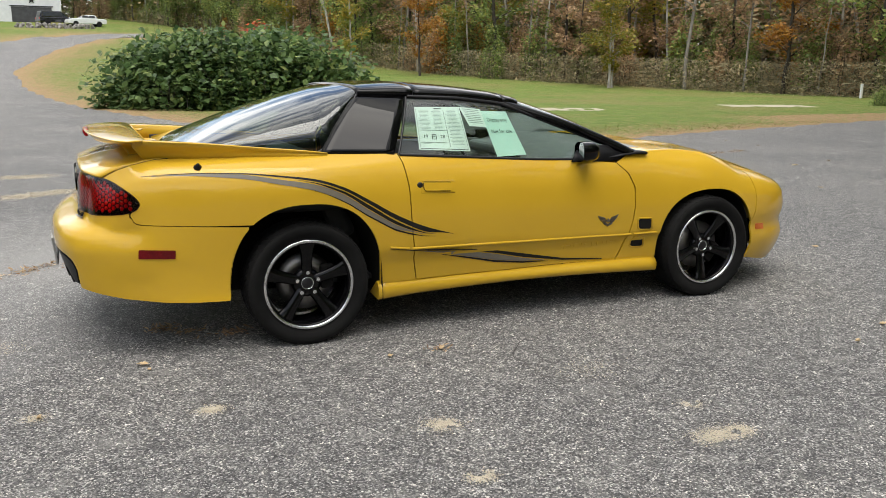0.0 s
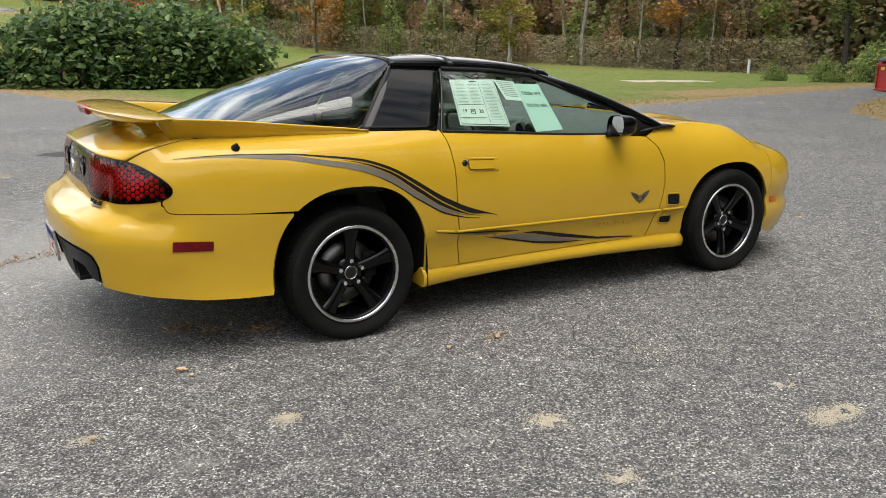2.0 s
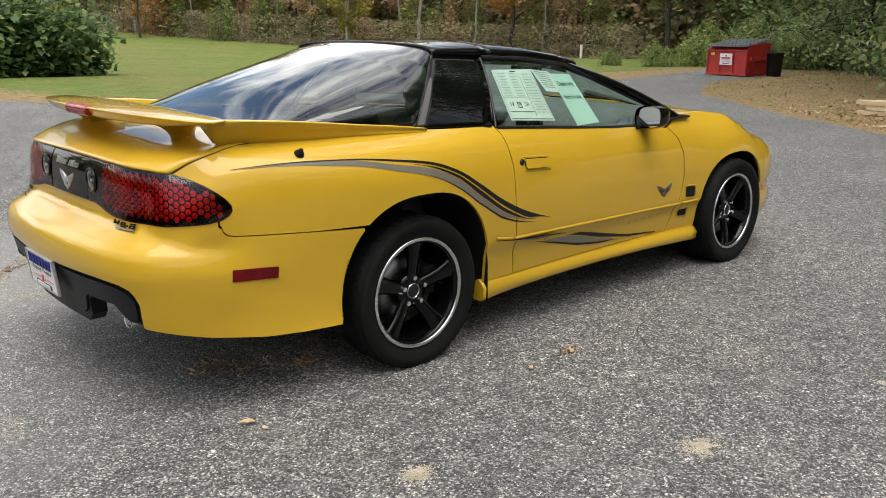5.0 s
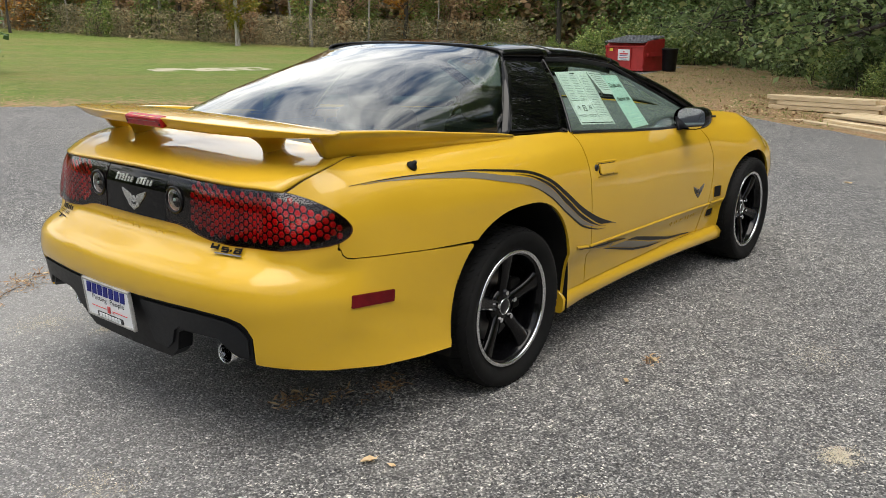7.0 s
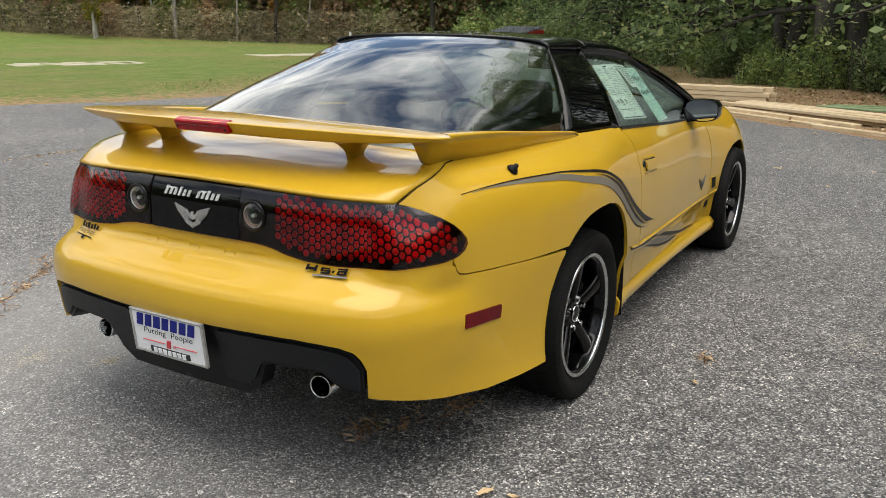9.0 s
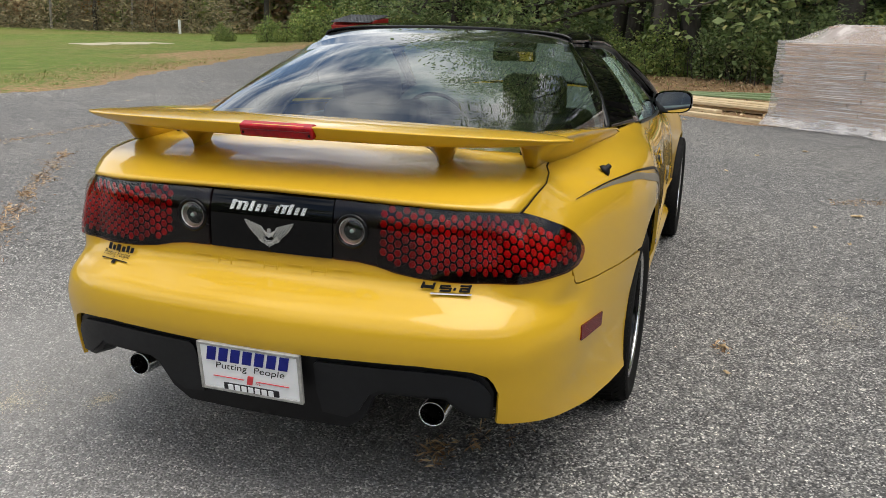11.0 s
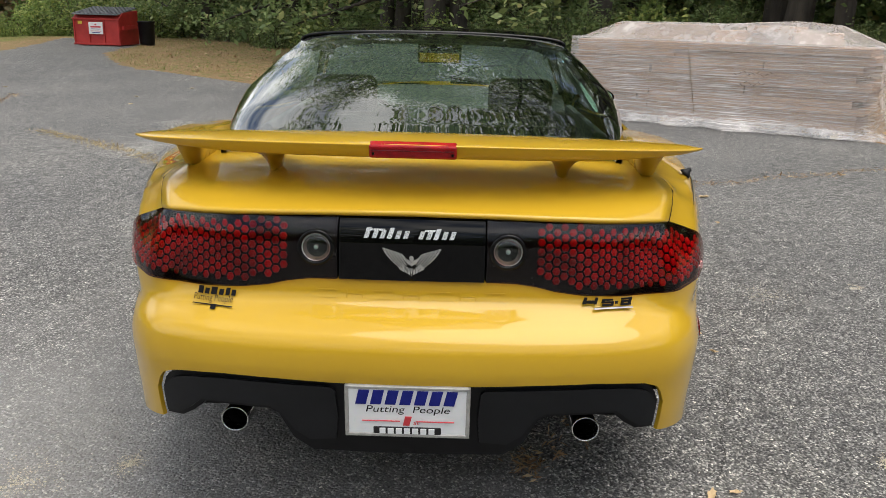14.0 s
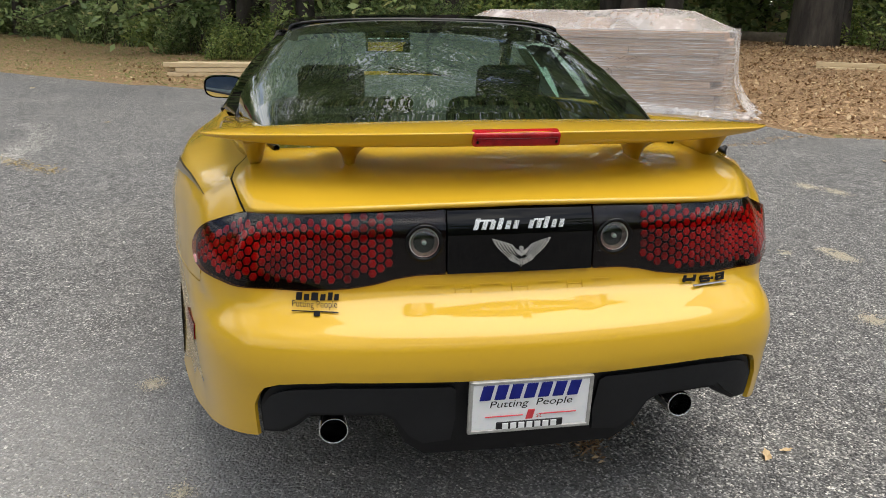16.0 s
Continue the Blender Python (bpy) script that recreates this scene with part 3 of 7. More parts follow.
# ---------------------------------------------------------------- the big bush on the lawn
big = shrub("bush", 3, 34000, 0.22, 4.9, 2.5, 3.45, 52, L_BUSH, 160, aspect=0.72, up=0.5, droop=0.35)
put_shrub("knotweed_bush", big, pose(4.1, 25.2, 0, 0, 0, -22), "large dense dark-green knotweed bush on the lawn")
SUMAC = shrub("sumac", 5, 2600, 0.22, 2.0, 1.6, 3.4, 14, L_YELLOW, 20, aspect=0.3, droop=0.4)
SUMAC_RED = shrub("sumac", 6, 1800, 0.24, 1.5, 1.3, 3.6, 10, L_RED, 16, aspect=0.3, droop=0.4)
put_shrub("sumac_bush", SUMAC, pose(5.2, 37, .1, 0, 0, 20) @ Matrix.Scale(1.25, 4), "sumac bush turning yellow-green behind the big bush")
put_shrub("sumac_bush", SUMAC_RED, pose(7.2, 36, .1, 0, 0, 80) @ Matrix.Scale(1.2, 4), "sumac bush with red and orange autumn leaves")
put_shrub("sumac_bush", SUMAC, pose(3.2, 38, .1, 0, 0, 140) @ Matrix.Scale(1.2, 4), "sumac bush turning yellow-green behind the big bush")

# ---------------------------------------------------------------- the near woods to the east
OAK = [tree_meshes(61 + i, 15 + 1.5 * i, 4.6, 10500, 0.16, M_BARK, L_OAK, 0.07, 0.24, 17, 0.62, 0.02, 0.25) for i in range(3)]
THICK = [shrub("thicket", 71 + i, 3800, 0.115, 1.5, 1.3, 2.0, 20, (L_OAK, L_BRUSH, L_GREEN)[i], 40) for i in range(3)]


def near_woods():
    rng = random.Random(9)
    edge = [(44, 20), (37.5, 15.0), (32, 10.8), (25.0, 4.8), (18.6, 2.0), (16.3, -3.0), (14.8, -8.5), (11, -15), (5, -24), (-4, -34)]
    seg = []
    for a, b in zip(edge, edge[1:]):
        n = max(1, int(math.hypot(b[0] - a[0], b[1] - a[1]) / 1.3))
        seg += [(a[0] + (b[0] - a[0]) * k / n, a[1] + (b[1] - a[1]) * k / n, math.atan2(b[1] - a[1], b[0] - a[0])) for k in range(n)]
    for i, (x, y, a) in enumerate(seg):
        ox, oy = -math.sin(a), math.cos(a)
        ox, oy = (ox, oy) if ox * 1 + oy * 0.1 > 0 else (-ox, -oy)
        if i % 3 == 0:
            for d in (2.6, 7.5, 13):
                q = d + rng.uniform(-1, 1.5)
                px, py = x + ox * q + rng.uniform(-1, 1), y + oy * q
                s = rng.uniform(0.85, 1.2)
                plant("oak_tree", rng.choice(OAK), "tall green oak with low drooping boughs", "tree", "oaks of the near woods",
                      pose(px, py, float(hill(px, py)) - .05, 0, 0, rng.uniform(0, 360)) @ Matrix.Scale(s, 4))
        for d in (0.6, 3.0):
            q = d + rng.uniform(-.5, .8)
            px, py = x + ox * q, y + oy * q
            k = rng.choice((0, 0, 1, 2)) if y > 5 else rng.choice((0, 2))
            if rng.random() < (0.5 if y < -6 else 0.12):
                continue
            s = rng.uniform(.5, 1.0)
            put_shrub("thicket_shrub", THICK[k], pose(px, py, float(hill(px, py)), 0, 0, rng.uniform(0, 360)) @ Matrix.Scale(s, 4),
                      ("green oak sapling at the edge of the woods", "brown autumn brush at the edge of the woods", "light green shrub at the edge of the woods")[k], "shrubs of the near woods")
    # light green shrubs behind the waste container
    for x, y, s in ((31.5, 18.6, .55), (33.2, 17.6, .72), (34.6, 15.6, 1.0), (34.4, 13.4, .9), (36, 18.5, 1.0), (30.5, 20.5, .4)):
        put_shrub("thicket_shrub", THICK[2], pose(x, y, 0, 0, 0, 100 * s) @ Matrix.Scale(s * 1.2, 4), "light green shrub at the edge of the woods", "shrubs of the near woods")


near_woods()
# the tallest oaks, whose crowns stand over the edge of the yard
TALL = [tree_meshes(91 + i, 24 + 2 * i, 7.0, 15000, 0.19, M_BARK, L_OAK, 0.36, (.50, .28, .20)[i], 22, 0.6, 0.012, 0.2) for i in range(3)]
for j, x, y, turn in ((0, 15.2, -11.6, 0), (1, 17.0, -7.8, 70), (2, 16.4, -8.67, 140), (1, 18.4, -3.4, 20), (1, 19.4, .4, 200), (2, 25.5, 4.0, 30), (2, 33, 7.5, 90), (1, 41, 13.5, 120), (2, 22.5, 2.0, 10)):
    plant("oak_tree", TALL[j], "very tall old oak at the edge of the yard", "tree", "oaks of the near woods", pose(x, y, float(hill(x, y)) - .05, 0, 0, turn))


for kind, j, x, y, s in (("green", 0, 21, -18, 1.0), ("yellow", 0, 19.5, -20.5, .8), ("green", 1, 24, -15.5, 1.1), ("green", 2, 16.5, -23, 1.0), ("yellow", 1, 22.5, -20.5, .9), ("green", 1, 18.5, -17.5, .7)):
    plant(f"{kind}_tree", TR[kind][j], TREE_LABEL[kind], "tree", "trees of the near woods", pose(x, y, float(hill(x, y)) - .05, 0, 0, 50 * x) @ Matrix.Scale(s, 4))


def wood_backing():
    """Leaves in the depth of the near woods."""
    rng = np.random.default_rng(44)
    line = np.array([(58, 25), (47, 21), (41, 12), (34, 5), (27.5, -1), (26, -6), (23.5, -13), (18, -21), (10, -30), (-4, -42)], float)
    t = rng.random(190000) * (len(line) - 1)
    i = t.astype(int)
    p = line[i] + (line[i + 1] - line[i]) * (t - i)[:, None] + rng.normal(0, 1.6, (len(t), 2))
    z = hill(p[:, 0], p[:, 1]) + 10 * rng.random(len(t)) ** 1.4
    leaf_stuff("woods_backing", np.column_stack([p, z]), 0.23, L_OAK, 7, "dark green depth of the near woods", "woods", aspect=0.7)


wood_backing()


def outer_woods():
    rng = random.Random(21)
    for k in range(76):
        a = radians(112 + 232 * k / 75 + rng.uniform(-2, 2))
        r = rng.uniform(38, 46) if k % 2 else rng.uniform(44, 56)
        x, y = r * math.cos(a), r * math.sin(a)
        kind = rng.choice(("oak", "oak", "rust", "green"))
        me = rng.choice(OAK if kind == "oak" else TR[kind])
        s = rng.uniform(1.05, 1.4) if 140 < math.degrees(a) < 222 else rng.uniform(0.75, 1.1)
        plant("oak_tree" if kind == "oak" else f"{kind}_tree", me, "tall green oak with low drooping boughs" if kind == "oak" else TREE_LABEL[kind], "tree", "trees behind the yard",
              pose(x, y, float(hill(x, y)) - .05, 0, 0, rng.uniform(0, 360)) @ Matrix.Scale(s, 4))
    r2 = np.random.default_rng(31)
    a = np.radians(r2.uniform(110, 348, 60000))
    r = r2.uniform(42, 60, 60000)
    p = np.column_stack([r * np.cos(a), r * np.sin(a), 11 * r2.random(60000) ** 1.2])
    p[:, 2] += hill(p[:, 0], p[:, 1])
    leaf_stuff("outer_foliage", p, 0.8, L_OAK, 5, "green foliage of the woods behind the yard", "woods", aspect=0.8)


outer_woods()
# leaf litter on the bank
rng_l = np.random.default_rng(17)
lp = np.vstack([rng_l.uniform([3.5, -14], [17, 4], (60000, 2)), rng_l.uniform([11, 1], [27, 12], (3500, 2))])
keep = ~inside_poly(lp[:, 0], lp[:, 1], YARD)
w = np.where(lp[:, 1] < -4, 1.0, 0.3)
keep &= rng_l.random(len(lp)) < w
lp = lp[keep]
lz = hill(lp[:, 0], lp[:, 1]) + 0.035
leaf_stuff("leaf_litter", np.column_stack([lp, lz]), 0.062, L_DRY, 6, "brown oak leaf litter on the bank", "leaf litter", up=1.2, aspect=0.6)

# grass blades: green and dry, along the edges of the lawn and on the open ground before the woods
rng_b2 = np.random.default_rng(23)


def blades(name, lo, hi, n, reach, size, material, seed, label):
    q = rng_b2.uniform(lo, hi, (n, 2))
    out = ~inside_poly(q[:, 0], q[:, 1], YARD)
    d = dist_poly(q[:, 0], q[:, 1], YARD)
    lump = np.array([noise.noise((x * .9, y * .9, seed)) for x, y in q])
    q = q[out & (d < reach) & (lump > -.15)]
    z = hill(q[:, 0], q[:, 1]) + .01
    leaf_stuff(name, np.column_stack([q, z]), size, material, 300 + seed, label, "grass", up=-.2, aspect=0.13, droop=-1.1)


blades("dry_grass", [9, -5], [31, 13], 30000, 7.0, .06, L_STRAW, 1, "dry straw-coloured grass before the woods")
blades("grass", [9, -2], [31, 13], 12000, 7.0, .07, L_LAWN, 2, "green grass tufts before the woods")
blades("dry_grass", [-4, 9.5], [30, 30], 26000, 1.6, .045, L_STRAW, 4, "dry grass along the edge of the lawn")

# ---------------------------------------------------------------- the car
# Car frame: x forward, origin on the ground under the middle of the rear axle.
def make_paint():
    m, n, l, p = node_mat("yellow_paint")
    big = noise_node(n, l, 1.7, 3.0)
    r = ramp_node(n, l, big.outputs["Fac"], [(0.3, (0.505, 0.305, 0.017)), (0.7, (0.530, 0.326, 0.021))])
    l.new(r.outputs["Color"], p.inputs["Base Color"])
    p.inputs["Roughness"].default_value = 0.36
    p.inputs["Specular IOR Level"].default_value = 0.12
    p.inputs["Coat Weight"].default_value = 1.0
    p.inputs["Coat IOR"].default_value = 1.39
    p.inputs["Coat Roughness"].default_value = 0.015
    orange = noise_node(n, l, 260.0, 2.0)
    bump_node(n, l, orange.outputs["Fac"], 0.03, 0.0006, p)
    return m


def make_glass(name, tint, gloss=1.0, rough=0.0):
    m, n, l, p = node_mat(name)
    n.remove(p)
    tr = n.new("ShaderNodeBsdfTransparent")
    tr.inputs["Color"].default_value = (*tint, 1)
    gl = n.new("ShaderNodeBsdfGlossy")
    gl.inputs["Roughness"].default_value = rough
    gl.inputs["Color"].default_value = (0.95, 0.97, 0.97, 1)
    fr = n.new("ShaderNodeFresnel")
    fr.inputs["IOR"].default_value = 1.52
    ml = n.new("ShaderNodeMath")
    ml.operation = "MULTIPLY"
    ml.use_clamp = True
    ml.inputs[1].default_value = gloss
    l.new(fr.outputs["Fac"], ml.inputs[0])
    mx = n.new("ShaderNodeMixShader")
    l.new(ml.outputs["Value"], mx.inputs["Fac"])
    l.new(tr.outputs["BSDF"], mx.inputs[1])
    l.new(gl.outputs["BSDF"], mx.inputs[2])
    l.new(mx.outputs["Shader"], n["Material Output"].inputs["Surface"])
    return m


def mirror_mat():
    m, n, l, p = node_mat("mirror_glass")
    p.inputs["Base Color"].default_value = (0.72, 0.75, 0.77, 1)
    p.inputs["Metallic"].default_value = 1.0
    p.inputs["Roughness"].default_value = 0.01
    return m


M_PAINT = make_paint()
M_BLACKPAINT = mat("black_gloss_paint", (0.0012, 0.0012, 0.0014), (0.002, 0.002, 0.0024), 2.0, 0.02, coat=0.0, fine=0.03, spec=0.26)
M_PLASTIC = mat("black_plastic", (0.004, 0.004, 0.005), (0.008, 0.0083, 0.010), 6.0, 0.48, bump=0.12, bscale=500, bdist=0.0008, spec=0.22)
M_VALANCE = mat("grained_black_plastic", (0.0050, 0.0057, 0.0074), (0.0078, 0.0088, 0.011), 6.0, 0.5, bump=0.15, bscale=500, bdist=0.0008, spec=0.3)
M_TRIM = mat("satin_black_trim", (0.006, 0.006, 0.007), (0.010, 0.010, 0.012), 9.0, 0.36, spec=0.4)
M_RUBBER = mat("tyre_rubber", (0.0045, 0.0045, 0.0045), (0.010, 0.0098, 0.0095), 5.0, 0.78, spec=0.15, bump=0.25, bscale=180, bdist=0.001)
M_RIM = mat("black_rim_paint", (0.0015, 0.0015, 0.0018), (0.0025, 0.0025, 0.003), 4.0, 0.10, coat=0.0, fine=0.05, spec=0.25)
M_LIP = mat("machined_aluminium", (0.62, 0.63, 0.64), (0.74, 0.75, 0.76), 14.0, 0.22, 1.0, fine=0.06)
M_CHROME = mat("chrome", (0.70, 0.71, 0.72), (0.78, 0.79, 0.80), 20.0, 0.08, 1.0, fine=0.03)
M_STEEL = mat("dull_steel", (0.16, 0.155, 0.15), (0.30, 0.29, 0.28), 12.0, 0.42, 1.0)
M_UNDER = mat("dark_underbody", (0.004, 0.004, 0.004), (0.009, 0.008, 0.007), 7.0, 0.85, spec=0.2)
M_GREYFILM = mat("grey_vinyl", (0.150, 0.133, 0.104), (0.172, 0.152, 0.118), 20.0, 0.38, fine=0.05, spec=0.4)
M_BLACKFILM = mat("black_vinyl", (0.008, 0.0075, 0.007), (0.014, 0.013, 0.012), 30.0, 0.4, spec=0.25)
M_LAMPBLACK = mat("smoked_lens", (0.0015, 0.001, 0.001), (0.0025, 0.0015, 0.002), 8.0, 0.3, coat=0.0, fine=0.03, spec=0.08)
M_REDCELL = mat("red_lamp_cell", (0.10, 0.0008, 0.002), (0.60, 0.002, 0.006), 9.0, 0.45, fine=0.3, bump=0.3, bscale=420, bdist=0.001, spec=0.1)
M_REDLENS = mat("red_marker_lens", (0.085, 0.001, 0.003), (0.13, 0.002, 0.005), 30.0, 0.25, fine=0.1, spec=0.3)
M_BRAKE = mat("red_brake_lens", (0.22, 0.002, 0.005), (0.40, 0.005, 0.010), 26.0, 0.18, fine=0.15, spec=0.35)
M_AMBER = mat("amber_lens", (0.42, 0.095, 0.010), (0.52, 0.13, 0.014), 30.0, 0.3, spec=0.3)
M_CLEARLAMP = mat("fluted_reflector", (0.50, 0.50, 0.49), (0.92, 0.92, 0.90), 62.0, 0.16, 0.3, bump=0.5, bscale=130, bdist=0.003, stretch=(1, 1, 0.25))
M_SILVER = mat("silver_lettering", (0.58, 0.58, 0.57), (0.70, 0.70, 0.69), 40.0, 0.28, 0.8)
M_INT = mat("grey_interior_vinyl", (0.17, 0.175, 0.175), (0.21, 0.215, 0.215), 7.0, 0.7, bump=0.15, bscale=400, bdist=0.001)
M_INTDARK = mat("dark_interior", (0.020, 0.022, 0.023), (0.036, 0.038, 0.04), 7.0, 0.75)
M_SEAT = mat("charcoal_seat_leather", (0.030, 0.031, 0.033), (0.05, 0.05, 0.053), 9.0, 0.55, bump=0.2, bscale=260, bdist=0.001)
M_PAPER = mat("pale_paper", (0.74, 0.78, 0.73), (0.80, 0.83, 0.78), 6.0, 0.9)
M_PAPERGREEN = mat("mint_paper", (0.58, 0.74, 0.66), (0.62, 0.77, 0.70), 6.0, 0.9)
M_INK = mat("black_ink", (0.006, 0.006, 0.007), (0.011, 0.011, 0.012), 60.0, 0.7, spec=0.1)
M_INKGREY = mat("grey_ink", (0.26, 0.29, 0.27), (0.36, 0.38, 0.36), 90.0, 0.8)
M_PLATE = mat("white_plate_enamel", (0.74, 0.75, 0.76), (0.80, 0.81, 0.82), 10.0, 0.3, coat=0.4)
M_BLUE = mat("blue_enamel", (0.008, 0.012, 0.15), (0.012, 0.018, 0.20), 30.0, 0.5, spec=0.2)
M_REDINK = mat("red_enamel", (0.50, 0.03, 0.04), (0.60, 0.05, 0.06), 30.0, 0.35)
M_FRAMEGREY = mat("grey_plate_frame", (0.30, 0.30, 0.28), (0.44, 0.43, 0.41), 50.0, 0.4, 0.3)
M_LENS = make_glass("smoked_lens_cover", (0.70, 0.46, 0.46), .78)
M_GLASS = make_glass("tinted_glass", (0.60, 0.74, 0.69), 1.3)
M_HATCH = make_glass("tinted_hatch_glass", (0.30, 0.405, 0.36), 1.6)
M_MIRROR = mirror_mat()


def slopes(xk, yk):
    h = np.diff(xk, axis=-1)
    d = np.diff(yk, axis=-1) / h
    m = np.zeros_like(yk)
    a, b = d[..., :-1], d[..., 1:]
    with np.errstate(divide="ignore", invalid="ignore"):
        w1, w2 = 2 * h[..., 1:] + h[..., :-1], h[..., 1:] + 2 * h[..., :-1]
        inner = np.where(a * b > 0, (w1 + w2) / (w1 / a + w2 / b), 0.0)
    m[..., 1:-1] = inner
    m[..., 0], m[..., -1] = d[..., 0], d[..., -1]
    return m


def curve_at(xk, yk, x):
    """A smooth curve without overshoot through the given points; xk and yk may hold one row for each x."""
    x = np.asarray(x, float)
    xk, yk = np.asarray(xk, float), np.asarray(yk, float)
    m = slopes(xk, yk)
    if xk.ndim == 1:
        i = np.clip(np.searchsorted(xk, x) - 1, 0, len(xk) - 2)
        x0, x1, y0, y1, m0, m1 = xk[i], xk[i + 1], yk[i], yk[i + 1], m[i], m[i + 1]
    else:
        i = np.clip((xk < x[:, None]).sum(1) - 1, 0, xk.shape[1] - 2)
        r = np.arange(len(x))
        x0, x1, y0, y1, m0, m1 = xk[r, i], xk[r, i + 1], yk[r, i], yk[r, i + 1], m[r, i], m[r, i + 1]
    h = x1 - x0
    t = (x - x0) / h
    tc = np.clip(t, 0, 1)
    v = (2 * tc ** 3 - 3 * tc ** 2 + 1) * y0 + (tc ** 3 - 2 * tc ** 2 + tc) * h * m0 + (-2 * tc ** 3 + 3 * tc ** 2) * y1 + (tc ** 3 - tc ** 2) * h * m1
    return v + np.where(t < 0, t * h * m0, 0) + np.where(t > 1, (t - 1) * h * m1, 0)


# widest outline of one side in plan, from the middle of the tail to the middle of the nose
PLAN = [(-1.205, 0.0), (-1.195, 0.25), (-1.165, 0.50), (-1.10, 0.664), (-1.0, 0.754), (-0.84, 0.819), (-0.67, 0.853), (-0.35, 0.916), (-0.2, 0.934), (0.0, 0.941),
        (0.2, 0.934), (0.5, 0.915), (0.8, 0.901), (1.2, 0.885), (1.5, 0.872), (1.85, 0.860), (2.1, 0.862), (2.3, 0.875), (2.56, 0.893), (2.8, 0.888),
        (3.0, 0.860), (3.2, 0.805), (3.4, 0.69), (3.54, 0.50), (3.63, 0.25), (3.66, 0.0)]
_p = np.array(PLAN)
_c = np.r_[0, np.cumsum(np.hypot(*np.diff(_p, axis=0).T))]
PLAN_S = _c - _c[7] - 0.35
TAIL, NOSE = PLAN_S[0], PLAN_S[-1]
# sections: (height, how far inside the outline) from the sill upward, by outline point
SECT = {
    0: [(.27, .075), (.36, .052), (.46, .026), (.545, .0), (.600, .006), (.636, .032), (.662, .088), (.70, .143), (.915, .153)],
    1: [(.27, .07), (.36, .05), (.46, .024), (.545, .0), (.600, .006), (.636, .032), (.662, .085), (.70, .138), (.915, .149)],
    2: [(.27, .06), (.36, .038), (.46, .018), (.545, .0), (.600, .006), (.636, .032), (.662, .078), (.70, .118), (.905, .136)],
    3: [(.33, .03), (.39, .018), (.46, .010), (.54, .0), (.600, .009), (.636, .038), (.662, .080), (.70, .104), (.91, .130)],
    4: [(.31, .026), (.38, .018), (.46, .010), (.54, .004), (.600, .016), (.638, .042), (.668, .058), (.715, .060), (.905, .108)],
    5: [(.28, .020), (.37, .018), (.45, .010), (.53, .006), (.59, .018), (.638, .032), (.70, .027), (.86, .048), (.945, .115)],
    6: [(.25, .0), (.35, .008), (.44, .010), (.52, .006), (.60, .008), (.69, .011), (.82, .020), (.93, .066), (.970, .180)],
    7: [(.22, -.014), (.32, .006), (.42, .010), (.5, .010), (.66, .004), (.80, .008), (.88, .028), (.945, .076), (.972, .205)],
    9: [(.22, .02), (.32, .008), (.42, .0), (.5, .0), (.66, .0), (.80, .005), (.88, .028), (.945, .076), (.974, .200)],
    11: [(.20, .05), (.30, .042), (.425, .026), (.452, .006), (.60, .0), (.75, .008), (.86, .034), (.935, .076), (.98, .135)],
    13: [(.20, .05), (.30, .038), (.415, .022), (.442, .002), (.60, .0), (.75, .012), (.84, .034), (.92, .072), (.98, .12)],
    16: [(.20, .05), (.30, .032), (.405, .02), (.432, .0), (.58, .0), (.70, .01), (.80, .03), (.88, .065), (.95, .13)],
    18: [(.20, .03), (.30, .01), (.40, .0), (.5, .0), (.62, .0), (.72, .012), (.80, .04), (.88, .10), (.935, .2)],
    20: [(.17, .05), (.25, .015), (.34, .0), (.42, .015), (.5, .0), (.61, .01), (.69, .04), (.752, .10), (.79, .2)],
    22: [(.14, .08), (.22, .03), (.33, .0), (.42, .02), (.5, .0), (.60, .012), (.66, .05), (.71, .14), (.74, .28)],
    25: [(.14, .10), (.22, .03), (.33, .0), (.42, .03), (.48, .0), (.56, .015), (.60, .06), (.635, .15), (.66, .3)],
}
_sk = PLAN_S[list(SECT)]
_zk = np.array([[q[0] for q in v] for v in SECT.values()])
_ik = np.array([[q[1] for q in v] for v in SECT.values()])
# the other half begins beyond the middle of the tail
_sk = np.r_[2 * TAIL - _sk[1], _sk]
_zk, _ik = np.vstack([_zk[1], _zk]), np.vstack([_ik[1], _ik])
_ps = np.r_[2 * TAIL - PLAN_S[1], PLAN_S]
_px, _py = np.r_[_p[1, 0], _p[:, 0]], np.r_[-_p[1, 1], _p[:, 1]]


def skin(s, z, off=0.0):
    """Places on the body's skin by outline coordinate and height; off: metres outward."""
    s, z = np.atleast_1d(np.asarray(s, float)), np.atleast_1d(np.asarray(z, float))
    rows_z = np.stack([curve_at(_sk, _zk[:, k], s) for k in range(9)], 1)
    rows_i = np.stack([curve_at(_sk, _ik[:, k], s) for k in range(9)], 1)
    ins = curve_at(rows_z, rows_i, z) - off
    x, y = curve_at(_ps, _px, s), curve_at(_ps, _py, s)
    e = 0.012
    tx = curve_at(_ps, _px, np.minimum(s + e, NOSE)) - curve_at(_ps, _px, s - e)
    ty = curve_at(_ps, _py, np.minimum(s + e, NOSE)) - curve_at(_ps, _py, s - e)
    ln = np.hypot(tx, ty)
    nx, ny = -ty / ln, tx / ln
    return np.column_stack([x - nx * ins, y - ny * ins, z])


_xs = np.linspace(TAIL, NOSE, 1500)
_xx = curve_at(PLAN_S, _p[:, 0], _xs)


def sx(x):
    """Outline coordinate of a place along the flank."""
    return float(np.interp(x, _xx, _xs))


